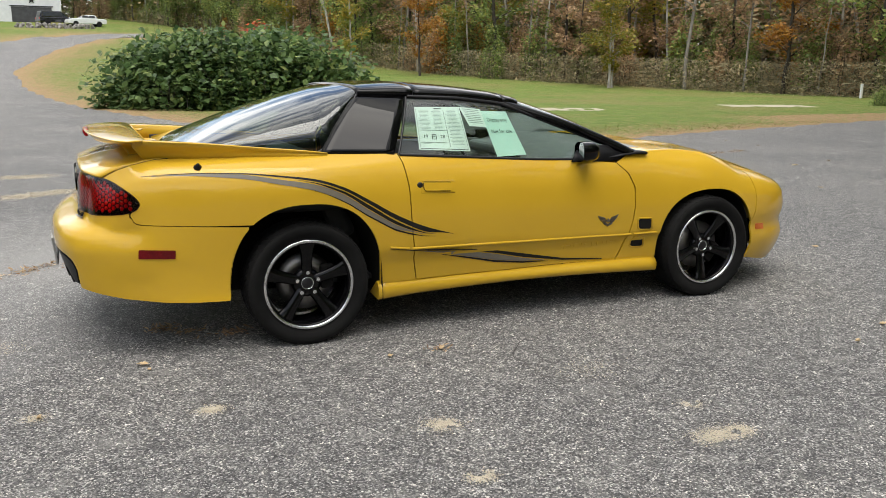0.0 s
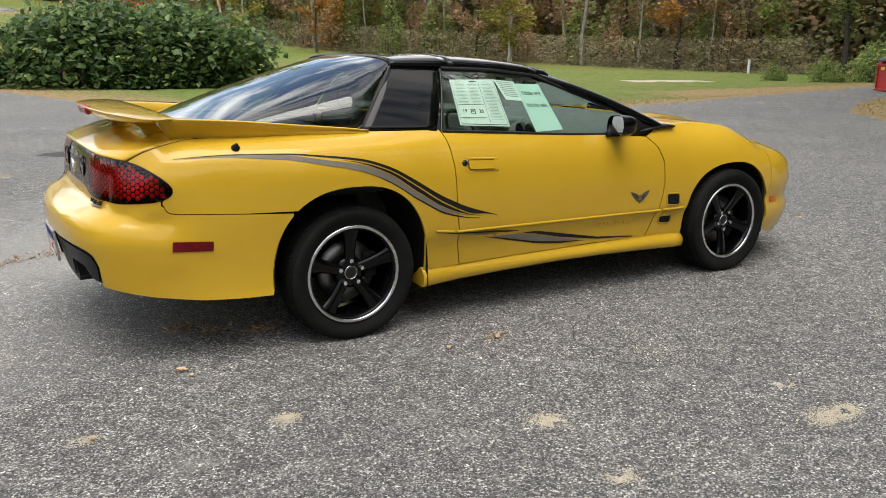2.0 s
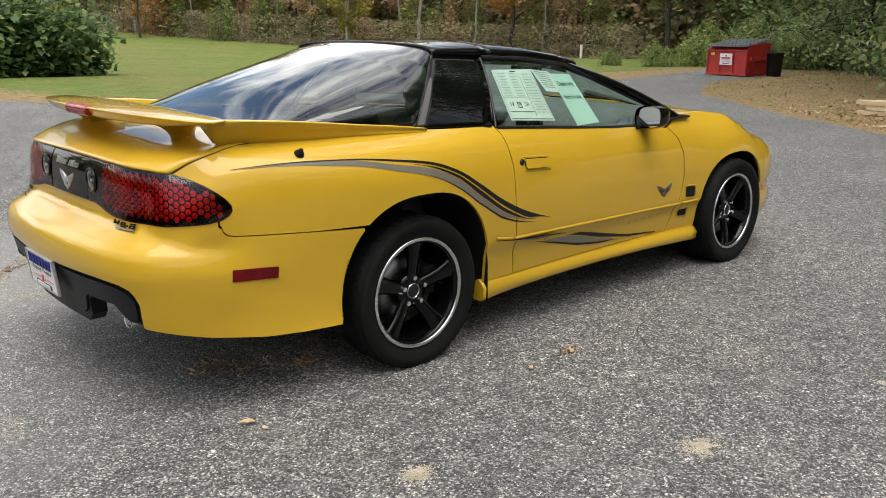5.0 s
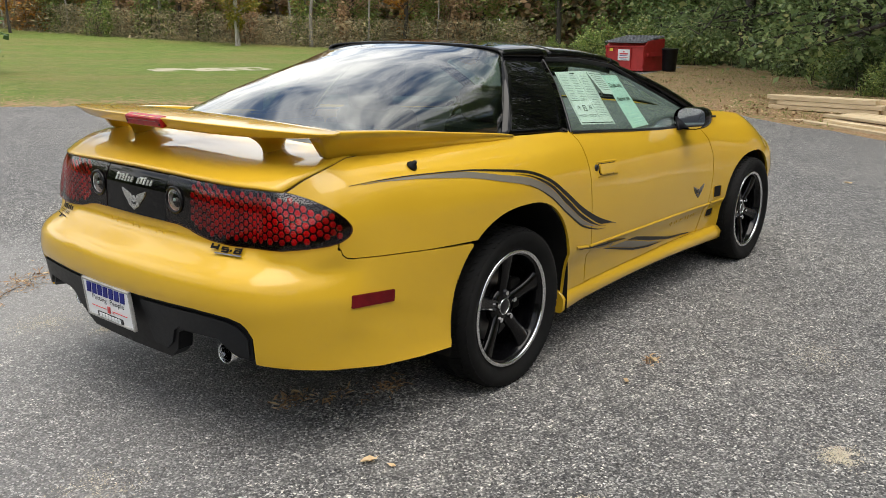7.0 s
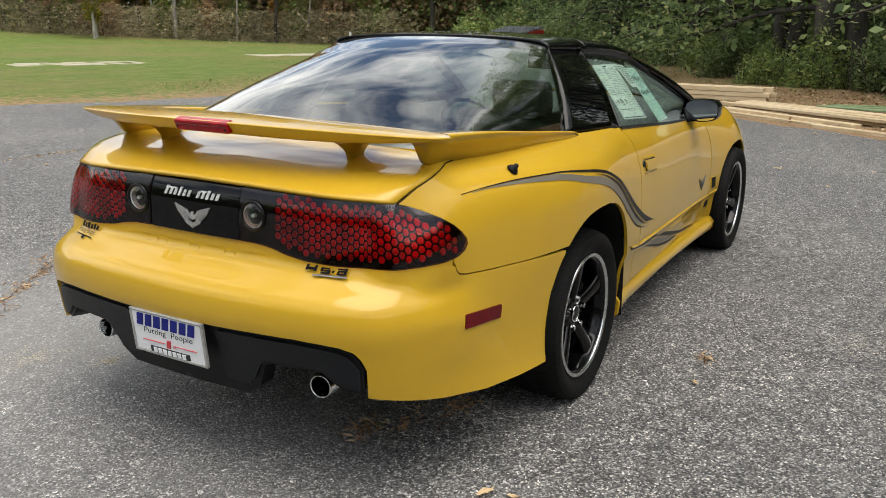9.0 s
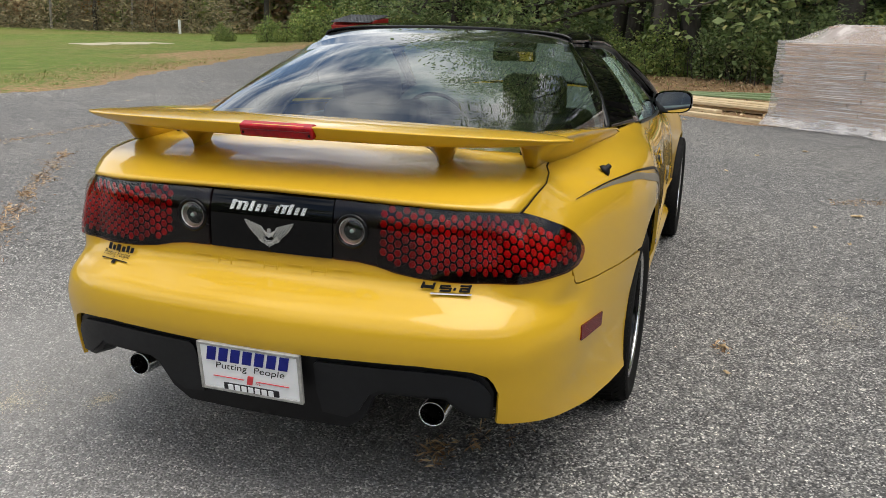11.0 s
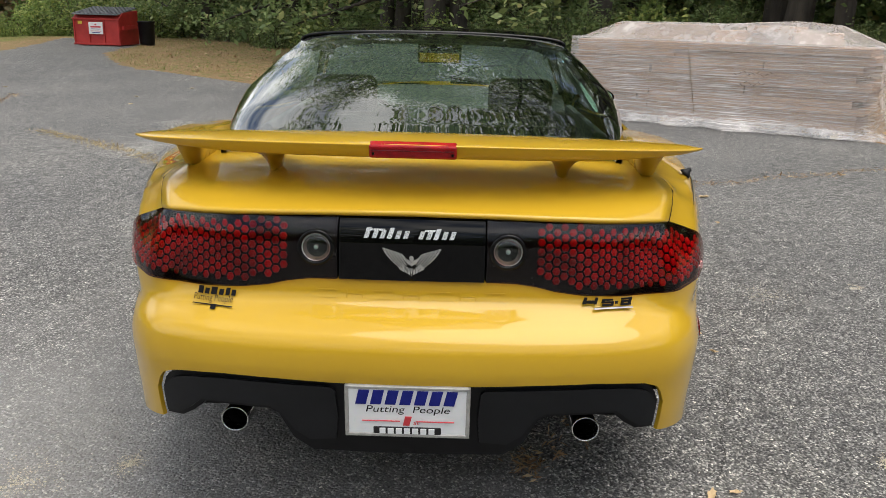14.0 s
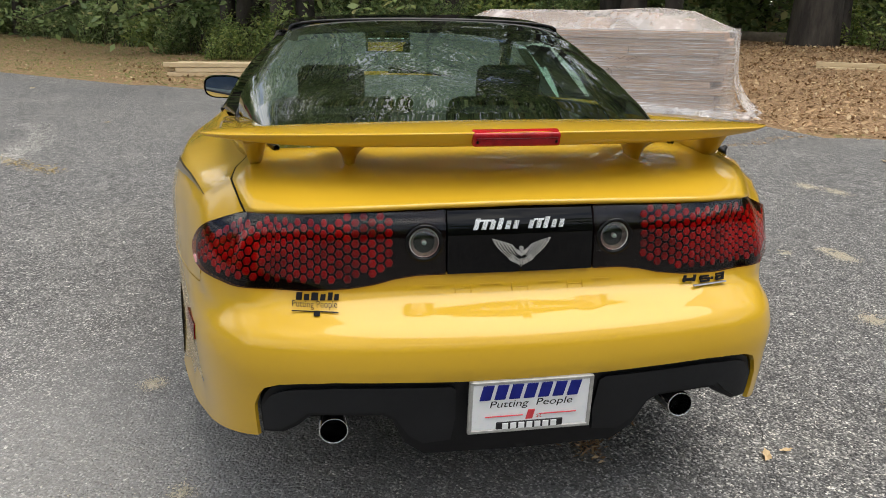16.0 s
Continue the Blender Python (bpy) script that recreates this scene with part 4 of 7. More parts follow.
def sy(y, z):
    """Outline coordinate of the place on the tail that is y from the middle at height z."""
    ss = np.linspace(TAIL, -0.8, 400)
    return float(np.interp(y, skin(ss, np.full(400, z))[:, 1], ss))


def soft_poly(pts, step=0.02):
    return fine_outline(pts, step, 0.0, 0)


def skin_panel(name, poly, material, parent, sides=(-1,), label="", off=0.0, spacing=0.035, lip=0.012, step=0.02, join=False):
    """A panel of the skin inside a closed outline of (outline coordinate, height), with turned-in edges; join: both halves in one mesh, welded on the middle line."""
    ol = soft_poly(poly, step)
    p2, fs = cdt_fill(ol, spacing)
    out = []
    depth = off(p2[:, 1]) if callable(off) else np.full(len(p2), off)
    top = skin(p2[:, 0], p2[:, 1], depth)
    n = len(p2)
    cnt = {}
    for f in fs:
        for a, b in zip(f, f[1:] + f[:1]):
            cnt[(a, b)] = 1
    rim = [(a, b) for a, b in cnt if (b, a) not in cnt]
    if join:
        rim = [(a, b) for a, b in rim if not (p2[a, 0] < TAIL + 1e-4 and p2[b, 0] < TAIL + 1e-4)]
    used = sorted({i for e in rim for i in e})
    low = skin(p2[used, 0], p2[used, 1], depth[used] - lip)
    made = []
    for sgn in sides:
        bm = bmesh.new()
        for half in ((-1, 1) if join else (sgn,)):
            m = np.array([1, half, 1])
            vs = [bm.verts.new(tuple(v)) for v in top * m]
            for f in fs:
                try:
                    face = bm.faces.new([vs[i] for i in (f if half < 0 else f[::-1])])
                    face.smooth = True
                except ValueError:
                    pass
            e1 = {i: bm.verts.new(tuple(top[i] * m)) for i in used}
            e2 = {i: bm.verts.new(tuple(v * m)) for i, v in zip(used, low)}
            for a, b in rim:
                q = [e1[b], e1[a], e2[a], e2[b]]
                bm.faces.new(q if half < 0 else q[::-1])
        if join:
            mids = [v for v in bm.verts if abs(v.co.y) < 0.002]
            bmesh.ops.remove_doubles(bm, verts=mids, dist=0.003)
        # the flank's outline runs clockwise or not: make the faces look outward
        bm.normal_update()
        way = sum(f.normal.dot(Vector((f.calc_center_median().x - 1.2, f.calc_center_median().y * 2.5, 0))) * f.calc_area() for f in bm.faces if f.smooth)
        if way < 0:
            bmesh.ops.reverse_faces(bm, faces=bm.faces[:])
        made.append(part(name, bm, material, parent, label))
    return made


def loft(name, rows, material, parent, label="", thick=0.0, smooth=True, close=False, caps=False):
    """A sheet through rows of points, all of one length; thick: metres that it has downward/inward."""
    rows = [[Vector(p) for p in r] for r in rows]
    bm = bmesh.new()
    grid = [[bm.verts.new(p) for p in r] for r in rows]
    k = len(rows[0])
    for a, b in zip(grid, grid[1:]):
        for i in range(k if close else k - 1):
            j = (i + 1) % k
            f = bm.faces.new((a[i], a[j], b[j], b[i]))
            f.smooth = smooth
    if caps:
        bm.faces.new(grid[0][::-1])
        bm.faces.new(grid[-1])
    if thick:
        bmesh.ops.recalc_face_normals(bm, faces=bm.faces[:])
        bmesh.ops.solidify(bm, geom=bm.faces[:], thickness=thick)
    bmesh.ops.recalc_face_normals(bm, faces=bm.faces[:])
    if not (thick or close or caps):
        # open sheets look away from the middle of the cabin
        bm.normal_update()
        if sum(f.normal.dot(f.calc_center_median() - Vector((1.0, 0, .55))) for f in bm.faces) < 0:
            bmesh.ops.reverse_faces(bm, faces=bm.faces[:])
    return part(name, bm, material, parent, label)


def revolve(profile, seg=64, axis="Y", bm=None, smooth=True, closed=True):
    """A ring from a profile of (radius, along the axis)."""
    bm = bm or bmesh.new()
    rings = []
    for k in range(seg):
        a = 2 * math.pi * k / seg
        rings.append([bm.verts.new((r * math.cos(a), d, r * math.sin(a)) if axis == "Y" else (d, r * math.cos(a), r * math.sin(a))) for r, d in profile])
    m = len(profile)
    for k in range(seg):
        A, B = rings[k], rings[(k + 1) % seg]
        for i in range(m if closed else m - 1):
            j = (i + 1) % m
            f = bm.faces.new((A[i], A[j], B[j], B[i]))
            f.smooth = smooth
    bmesh.ops.recalc_face_normals(bm, faces=bm.faces[:])
    return bm


car = empty("sports_car")
tagged(car, "yellow sports coupe with black roof and black five-spoke wheels", "car")


def arch(cx, wr, wf, z0, h, n=40, start=0.0, end=180.0, full=0.82):
    """The edge of a wheel opening, from its front foot over the top to its rear foot."""
    out = []
    for k in range(n + 1):
        a = radians(start + (end - start) * k / n)
        w = wf if math.cos(a) > 0 else wr
        out.append((cx + w * math.copysign(abs(math.cos(a)) ** full, math.cos(a)), z0 + h * max(0, math.sin(a)) ** full))
    return out


def flank(pts):
    return [(sx(x), z) for x, z in pts]


R_ARCH = arch(0.0, 0.40, 0.392, 0.30, 0.444)
F_ARCH = arch(2.598, 0.384, 0.372, 0.29, 0.397)
DOOR = [(.53, .968), (.538, .93), (.555, .803), (.565, .589), (.588, .40), (.607, .288), (1.0, .288), (1.5, .287), (1.925, .275), (1.962, .35), (1.992, .425),
        (2.020, .52), (2.032, .60), (2.030, .72), (1.990, .805), (1.918, .868), (1.6, .899), (1.1, .930)]
LAMP_LOW = [(sy(.189, .743), .743), (sy(.262, .742), .742), (sy(.315, .735), .735), (sy(.365, .723), .723), (sy(.43, .715), .715), (sy(.536, .711), .711), (-1.05, .711), (-.96, .714), (-.89, .720)]
LAMP_TIP = [(-.845, .730), (-.818, .744), (-.806, .762), (-.808, .778), (-.824, .799), (-.852, .822), (-.890, .845), (-.935, .865), (-.975, .878)]
CORNER = (-1.010, .887)
LAMP_TOP = [(sy(.61, .895), .895), (sy(.5, .902), .902), (sy(.4, .906), .906), (sy(.189, .911), .911)]
SEAM = [(sx(-.835), .700), (sx(-.83), .685), (sx(-.815), .672), (sx(-.79), .667), (sx(-.5), .655), (sx(-.30), .646)]

quarter = flank([(.524, .968), (.532, .93), (.549, .803), (.559, .589), (.582, .40), (.601, .285), (.386, .285)])
quarter += flank([p for p in R_ARCH if not (p[0] < 0 and p[1] < .648)])
quarter += [(s, z + .002) for s, z in SEAM[::-1][1:]] + [(-.852, .712), (-.850, .724)]
quarter += [(s + .003, z) for s, z in LAMP_TIP] + [CORNER] + [(-.975, .902), (-.93, .922), (-.86, .944), (-.78, .960)] + flank([(-.72, .968), (-.6, .9695), (-.37, .971), (-.1, .972), (.13, .974)])
skin_panel("quarter_panel", quarter, M_PAINT, car, (-1, 1))
skin_panel("door_skin", flank(DOOR), M_PAINT, car, (-1, 1))
fender = flank([(1.926, .868), (1.998, .806), (2.039, .722), (2.041, .60), (2.029, .52), (2.001, .425), (1.971, .345), (1.936, .272), (2.212, .262)])
fender += flank([p for p in F_ARCH[::-1] if p[0] < 2.945]) + flank([(2.962, .46), (2.99, .52), (3.0, .60), (3.0, .775), (2.8, .848), (2.6, .905), (2.4, .925), (2.2, .925), (2.0, .905)])
skin_panel("front_fender", fender, M_PAINT, car, (-1, 1))
bumper = [(sx(x), z) for x, z in R_ARCH if x < 0 and z < .643] + flank([(-.405, .280), (-.55, .278), (-.7, .283)])
bumper += [(-.90, .307), (-1.06, .336), (sy(.657, .36), .352), (sy(.657, .36) - .003, .44), (sy(.649, .47), .474), (sy(.635, .49), .494), (sy(.60, .509), .509), (sy(.55, .515), .516), (sy(.47, .52), .521), (sy(.32, .52), .519), (sy(.19, .516), .515), (TAIL, .514),
           (TAIL, .743)]
bumper += LAMP_LOW + [(-.858, .725), (-.858, .703)] + [(s - .002, z - .002) for s, z in SEAM]
skin_panel("rear_bumper", bumper, M_PAINT, car, (-1,), join=True, spacing=0.014, step=.012)
fbump = flank([(3.005, .773), (3.005, .60), (2.995, .52), (2.968, .46), (2.972, .30), (2.95, .21)]) + [(sx(3.2), .165), (sx(3.4), .15), (NOSE, .145), (NOSE, .64), (sx(3.4), .715), (sx(3.2), .748)]
skin_panel("front_bumper", fbump, M_PAINT, car, (-1, 1))
fascia = [(sy(.650, .37), .362), (sy(.650, .37) - .002, .44), (sy(.642, .468), .470), (sy(.628, .488), .489), (sy(.597, .504), .504), (sy(.55, .511), .511), (sy(.47, .516), .516), (sy(.32, .515), .514), (sy(.19, .51), .510), (TAIL, .509), (TAIL, .285), (sy(.25, .287), .287),
          (sy(.30, .33), .325), (sy(.335, .40), .40), (sy(.36, .42), .415), (sy(.53, .42), .42), (sy(.565, .39), .388), (sy(.60, .37), .366)]
skin_panel("rear_valance", fascia, M_PLASTIC, car, (-1,), "matt black lower rear valance", off=-.012, join=True, lip=.06)
# its face stands proud below a recessed upper edge, with the plate's bay cut out of the middle
face = [(sy(.640, .37), .374), (sy(.640, .37), .438), (sy(.632, .462), .460), (sy(.617, .478), .477), (sy(.590, .491), .490), (sy(.55, .497), .497), (sy(.47, .502), .502), (sy(.32, .501), .500), (sy(.195, .497), .497),
        (sy(.183, .49), .488), (sy(.178, .40), .40), (sy(.186, .335), .332), (sy(.255, .327), .325), (sy(.292, .36), .352), (sy(.328, .415), .41), (sy(.356, .43), .427), (sy(.535, .43), .430), (sy(.572, .40), .398), (sy(.604, .38), .377)]
skin_panel("valance_face", face, M_VALANCE, car, (-1, 1), "grained blue-black face of the valance", off=-.003, lip=.012, spacing=.02)

# dark strips behind the joints between panels
for pts in ([(.527, .966), (.535, .93), (.552, .803), (.562, .589), (.585, .40), (.604, .287)], [(1.920, .869), (1.994, .806), (2.035, .722), (2.037, .60), (2.025, .52), (1.997, .425), (1.966, .348), (1.930, .273)],
            [(.60, .286), (1.0, .286), (1.5, .285), (1.93, .273)], [(-.80, .667), (-.5, .655), (-.30, .646)]):
    s = np.array([sx(x) for x, _ in pts])
    z = np.array([q for _, q in pts])
    t = np.linspace(0, 1, 60)
    u = np.linspace(0, 1, len(pts))
    s, z = np.interp(t, u, s), np.interp(t, u, z)
    a, b = skin(s - .012, z - .012, -.013), skin(s + .012, z + .012, -.013)
    c, d = skin(s + .012, z - .012, -.013), skin(s - .012, z + .012, -.013)
    for sgn in (-1, 1):
        m = np.array([1, sgn, 1])
        vert = abs(pts[0][1] - pts[-1][1]) > .2
        loft("panel_joint", [(a if vert else c) * m, (b if vert else d) * m] if vert else [skin(s, z - .012, -.013) * m, skin(s, z + .012, -.013) * m], M_UNDER, car)

# ---- tail lamps and the panel between them
def rolled(off):
    """The lamps and the panel between them lean inward along their upper edge."""
    return lambda z: off + .004 - .030 * np.clip((z - .826) / .088, 0, 1.2) ** 2


lamp = LAMP_LOW + LAMP_TIP + [CORNER] + LAMP_TOP
for sgn in (-1, 1):
    body = skin_panel("tail_lamp", [(s, z) for s, z in lamp], M_LAMPBLACK, car, (sgn,), "smoked tail lamp with red honeycomb cells", off=rolled(-.003), lip=.03, spacing=.016)[0]
    # honeycomb of red cells behind the smoked edge
    cells = bmesh.new()
    pitch, r0, r1 = .0248, .0112, .0096
    hi_s, lo_s = -.828, sy(.318, .8)
    ang = [radians(60 * k) for k in range(6)]
    col = 0
    s = hi_s
    while s > lo_s:
        zc = .712 + (pitch / 2 if col % 2 else 0)
        while zc < .892:
            if inside_poly(np.array([s]), np.array([zc]), lamp)[0] and dist_poly(np.array([s]), np.array([zc]), lamp)[0] > .019:
                ro = skin(np.array([s + r0 * math.cos(a) for a in ang]), np.array([zc + r0 * math.sin(a) for a in ang]), rolled(-.0015)(np.array([zc] * 6))) * [1, sgn, 1]
                ri = skin(np.array([s + r1 * math.cos(a) for a in ang]), np.array([zc + r1 * math.sin(a) for a in ang]), rolled(.001)(np.array([zc] * 6))) * [1, sgn, 1]
                ct = skin([s], [zc], rolled(.002)(np.array([zc])))[0] * [1, sgn, 1]
                vo, vi, vc = [cells.verts.new(p) for p in ro], [cells.verts.new(p) for p in ri], cells.verts.new(ct)
                for k in range(6):
                    j = (k + 1) % 6
                    cells.faces.new((vo[k], vo[j], vi[j], vi[k]))
                    cells.faces.new((vi[k], vi[j], vc))
            zc += pitch
        s -= pitch * .866
        col += 1
    bmesh.ops.recalc_face_normals(cells, faces=cells.faces[:])
    tagged(part("honeycomb", cells, M_REDCELL, body, "red honeycomb lamp cells"), kind="stuff")
    lens = skin_panel("lens", [(s, z) for s, z in lamp], M_LENS, body, (sgn,), "clear smoked lens cover", off=rolled(.0065), lip=.009, spacing=.014, step=.012)[0]
    lens.visible_shadow = False
    # reversing lamp in a round well
    c = skin([sy(.243, .824)], [.824], .0)[0] * [1, sgn, 1]
    # a fluted bright bowl with its bulb behind a clear dome
    rl = part("reversing_lamp", revolve([(.0, .020), (.012, .019), (.024, .012), (.032, .002), (.036, -.002), (.037, .004)], 22, "X", closed=False, smooth=False), M_CLEARLAMP, body, "clear round reversing lamp")
    rl.matrix_local = Matrix.Translation(c + np.array([-.010, 0, 0]))
    part("bulb", revolve([(.0, -.006), (.005, -.004), (.0065, .004), (.006, .018), (.0, .019)], 16, "X", closed=False), M_PLATE, rl, "small pale bulb")
    dome_lens = part("lamp_glass", revolve([(.0, -.0085), (.014, -.008), (.026, -.0055), (.034, -.001), (.0365, .002)], 36, "X", closed=False), M_GLASS, rl, "clear domed lamp glass")
    dome_lens.visible_shadow = False
    part("bezel", revolve([(.037, -.002), (.040, -.007), (.046, -.006), (.048, .003), (.037, .003)], 40, "X"), M_BLACKPAINT, rl, "gloss black bezel")
cpanel = [(TAIL, .743), (sy(.1845, .743), .743), (sy(.1845, .91), .911), (TAIL, .914)]
panel_ob = skin_panel("tail_panel", cpanel, M_BLACKPAINT, car, (-1,), "gloss black panel between the tail lamps", off=rolled(.004), join=True, lip=.03, spacing=.012, step=.01)[0]


def tail_bars(bars, z0, off, material, parent, name="emblem", label="", slant=0.25, thick=.003):
    """Flat shapes that stand in for lettering on the tail: (y, height above z0, width, height)."""
    bm = bmesh.new()
    for y, dz, w, h in bars:
        z = z0 + dz
        zz = np.array([z - h / 2, z - h / 2, z + h / 2, z + h / 2])
        yy = np.array([y - w / 2 + slant * h / 2, y + w / 2 + slant * h / 2, y + w / 2 - slant * h / 2, y - w / 2 - slant * h / 2])
        lo, hi = [], []
        for a, b in zip(yy, zz):
            s = sy(abs(a), b)
            for lst, o in ((lo, off), (hi, off + thick)):
                q = skin([s], [b], rolled(o)(b) if b > .75 else o)[0]
                lst.append(bm.verts.new((q[0], math.copysign(q[1], a), q[2])))
        bm.faces.new(hi)
        for i in range(4):
            j = (i + 1) % 4
            bm.faces.new((hi[i], lo[i], lo[j], hi[j]))
    bmesh.ops.recalc_face_normals(bm, faces=bm.faces[:])
    return part(name, bm, material, parent, label)


# script on the panel, as slanted strokes, and the spread-wing badge under it
script = [(.112 - .0195 * k, 0 if k % 3 else .003, .0115, .019 if k % 3 else .026) for k in range(12) if k not in (6,)]
tagged(tail_bars(script + [(.092, .011, .048, .004), (-.045, .011, .026, .004)], .862, .0045, M_SILVER, panel_ob, "script", "silver slanted strokes", .35), kind="stuff")


def wing_badge(parent, material, to3d, size, name="wing_badge", label="spread-wing emblem"):
    """A spread-wing emblem of feather strokes; to3d turns flat (u, v) into places and outward offset."""
    bm = bmesh.new()

    def quad(pts):
        vs = [bm.verts.new(to3d(u * size, v * size * .62, .0035)) for u, v in pts]
        lo = [bm.verts.new(to3d(u * size, v * size * .62, -.001)) for u, v in pts]
        bm.faces.new(vs)
        for i in range(len(pts)):
            j = (i + 1) % len(pts)
            bm.faces.new((vs[i], lo[i], lo[j], vs[j]))
    for m in (-1, 1):
        # long feathers that sweep from the spread tips down to the tail
        for k in range(6):
            u0, v0 = .74 - .088 * k, .50 - .045 * k
            u1, v1 = .62 - .115 * k, .0 - .05 * k
            u2, v2 = .05 + .012 * k, -.58 + .082 * k
            path = [((1 - t) ** 2 * u0 + 2 * t * (1 - t) * u1 + t * t * u2, (1 - t) ** 2 * v0 + 2 * t * (1 - t) * v1 + t * t * v2) for t in np.linspace(0, .86 - .02 * k, 6)]
            for i in range(5):
                w0, w1 = .05 - .008 * i, .05 - .008 * (i + 1)
                (a0, b0), (a1, b1) = path[i], path[i + 1]
                quad([(m * a0, b0), (m * (a0 - w0 * 1.2), b0), (m * (a1 - w1 * 1.2), b1), (m * a1, b1)])
        for k in range(4):
            quad([(m * (.04 + .075 * k), -.60 + .06 * k), (m * (.10 + .075 * k), -.53 + .065 * k), (m * (.08 + .05 * k), -.33 + .06 * k), (m * (.045 + .05 * k), -.36 + .06 * k)])
        quad([(0, -.24), (m * .13, -.06), (m * .19, .14), (m * .09, .02), (0, .0)])
    quad([(-.04, .02), (.04, .02), (.06, .13), (.02, .19), (-.05, .15)])
    quad([(-.035, -.34), (.035, -.34), (.0, -.66)])
    bmesh.ops.recalc_face_normals(bm, faces=bm.faces[:])
    return part(name, bm, material, parent, label)


def tail_to3d(u, v, o):
    q = skin([sy(abs(u), .797 + v)], [.797 + v], rolled(o + .0045)(.797 + v))[0]
    return (q[0], math.copysign(q[1], u), q[2])


wing_badge(panel_ob, M_SILVER, tail_to3d, .100, label="silver spread-wing emblem")
# dealer's sticker and model badge as plain strokes
tail_bars([(.506, .008, .016, .018), (.487, .006, .012, .014), (.470, .008, .011, .018), (.455, .006, .011, .014), (.542, .008, .014, .018), (.525, .006, .012, .014), 
           (.507, -.022, .108, .002), (.503, -.024, .014, .009)], .691, .008, M_INK, car, "dealer_sticker", "black dealer sticker strokes", .15, .0006)
tail_bars([(-.452, 0, .030, .007), (-.470, .003, .007, .016), (-.442, .003, .007, .016), (-.500, .005, .026, .004), (-.500, -.001, .026, .004), (-.500, -.007, .026, .004), (-.512, -.004, .006, .010), (-.489, .002, .006, .010), (-.523, -.002, .006, .006),
           (-.548, .006, .024, .004), (-.548, 0, .024, .004), (-.548, -.007, .024, .004), (-.558, 0, .006, .018), (-.538, -.003, .006, .010)], .699, .009, M_INK, car, "model_badge", "dark chrome-edged model badge strokes", .3, .004)
tail_bars([(-.515, 0, .10, .003)], .685, .010, M_STEEL, car, "badge_underline", "dull steel line under the badge", .3, .004)
emb = []
for k, y in enumerate((.215, .145, .075, .0, -.075, -.145, -.215)):
    emb += [(y, .009, .05, .003), (y, -.009, .05, .003)] if k % 2 == 0 else [(y + .02, 0, .003, .02), (y - .02, 0, .003, .02), (y, .0, .04, .003)]
tagged(tail_bars(emb, .703, .0006, M_PAINT, car, "embossed_lettering", "embossed body-coloured lettering strokes", 0, .0012), kind="stuff")

# ---- boot lid
def lamp_top_edge(y):
    z = float(np.interp(abs(y), [0, .2, .4, .5, .61, .668], [.914, .911, .906, .902, .895, .887]))
    return Vector((*skin([sy(abs(y), z)], [z], 0)[0][:1], y, z))


bs = np.linspace(-1, 1, 41)
edge = [lamp_top_edge(.662 * b) for b in bs]
side = skin([CORNER[0], -.975, -.93, -.86, -.78, sx(-.72)], [CORNER[1], .902, .922, .944, .960, .968], 0)
side = np.vstack([side, [(-.55, .660, .974), (-.42, .640, .978)]])
rows = []
for f in np.r_[np.linspace(0, .12, 7), np.linspace(.16, 1, 18)]:
    r = []
    g = 1 - (1 - f) ** 2.6
    x_s = side[0, 0] + (-.42 - side[0, 0]) * f
    y_s, z_s = float(np.interp(x_s, side[:, 0], side[:, 1])) - .005, float(np.interp(x_s, side[:, 0], side[:, 2]))
    for b, e in zip(bs, edge):
        w = abs(b) ** 3
        dz = .081 * g * (1 - w) + (z_s - side[0, 2]) * w
        r.append((e.x + (-.42 - e.x) * f, b * y_s, e.z + .003 + dz))
    rows.append(r)
loft("boot_lid", rows, M_PAINT, car, thick=.01)
for sgn in (-1, 1):
    v, f = tube_np([(x, sgn * (y - .0025), z - .001) for x, y, z in side[:7]], [.0026] * 7, 8)
    raw("lid_joint", v, f.tolist(), M_UNDER, car, True)
# ---- glasshouse
HX = [-.62, -.45, -.25, -.05, .10, .17, .27, .38]
HC = [.988, 1.058, 1.143, 1.212, 1.259, 1.278, 1.302, 1.322]
HE = [(.588, .988), (.625, .988), (.668, .986), (.702, .980), (.722, .974), (.700, 1.010), (.626, 1.140), (.533, 1.267)]


def dome(x, zc, ye, ze, n=25, p=.92, q=.66):
    out = []
    for k in range(-n, n + 1):
        a = math.pi / 2 * abs(k) / n
        y = ye * math.sin(a) ** p
        out.append((x, math.copysign(y, k), ze + (zc - ze) * max(0, math.cos(a)) ** q))
    return out


xs = np.linspace(-.62, .38, 110)
hrow = [dome(x, float(curve_at(HX, HC, x)), float(np.interp(x, HX, [h[0] for h in HE])), float(np.interp(x, HX, [h[1] for h in HE])), 70) for x in xs]
hatch = loft("hatch_glass", hrow, M_HATCH, car, "large curved tinted hatch glass")
hatch.visible_shadow = False
RX = [.38, .64, 1.0, 1.26, 1.38]
RC = [1.322, 1.335, 1.316, 1.285, 1.262]
RE = [(.533, 1.267), (.557, 1.258), (.578, 1.246), (.586, 1.216), (.578, 1.195)]


def roof_row(x, lift=0.0, cut=1.0):
    ye, ze = float(np.interp(x, RX, [h[0] for h in RE])), float(np.interp(x, RX, [h[1] for h in RE]))
    return [(px, py, pz + lift) for px, py, pz in dome(x, float(curve_at(RX, RC, x)), ye * cut, ze, 25, .9, .46)]


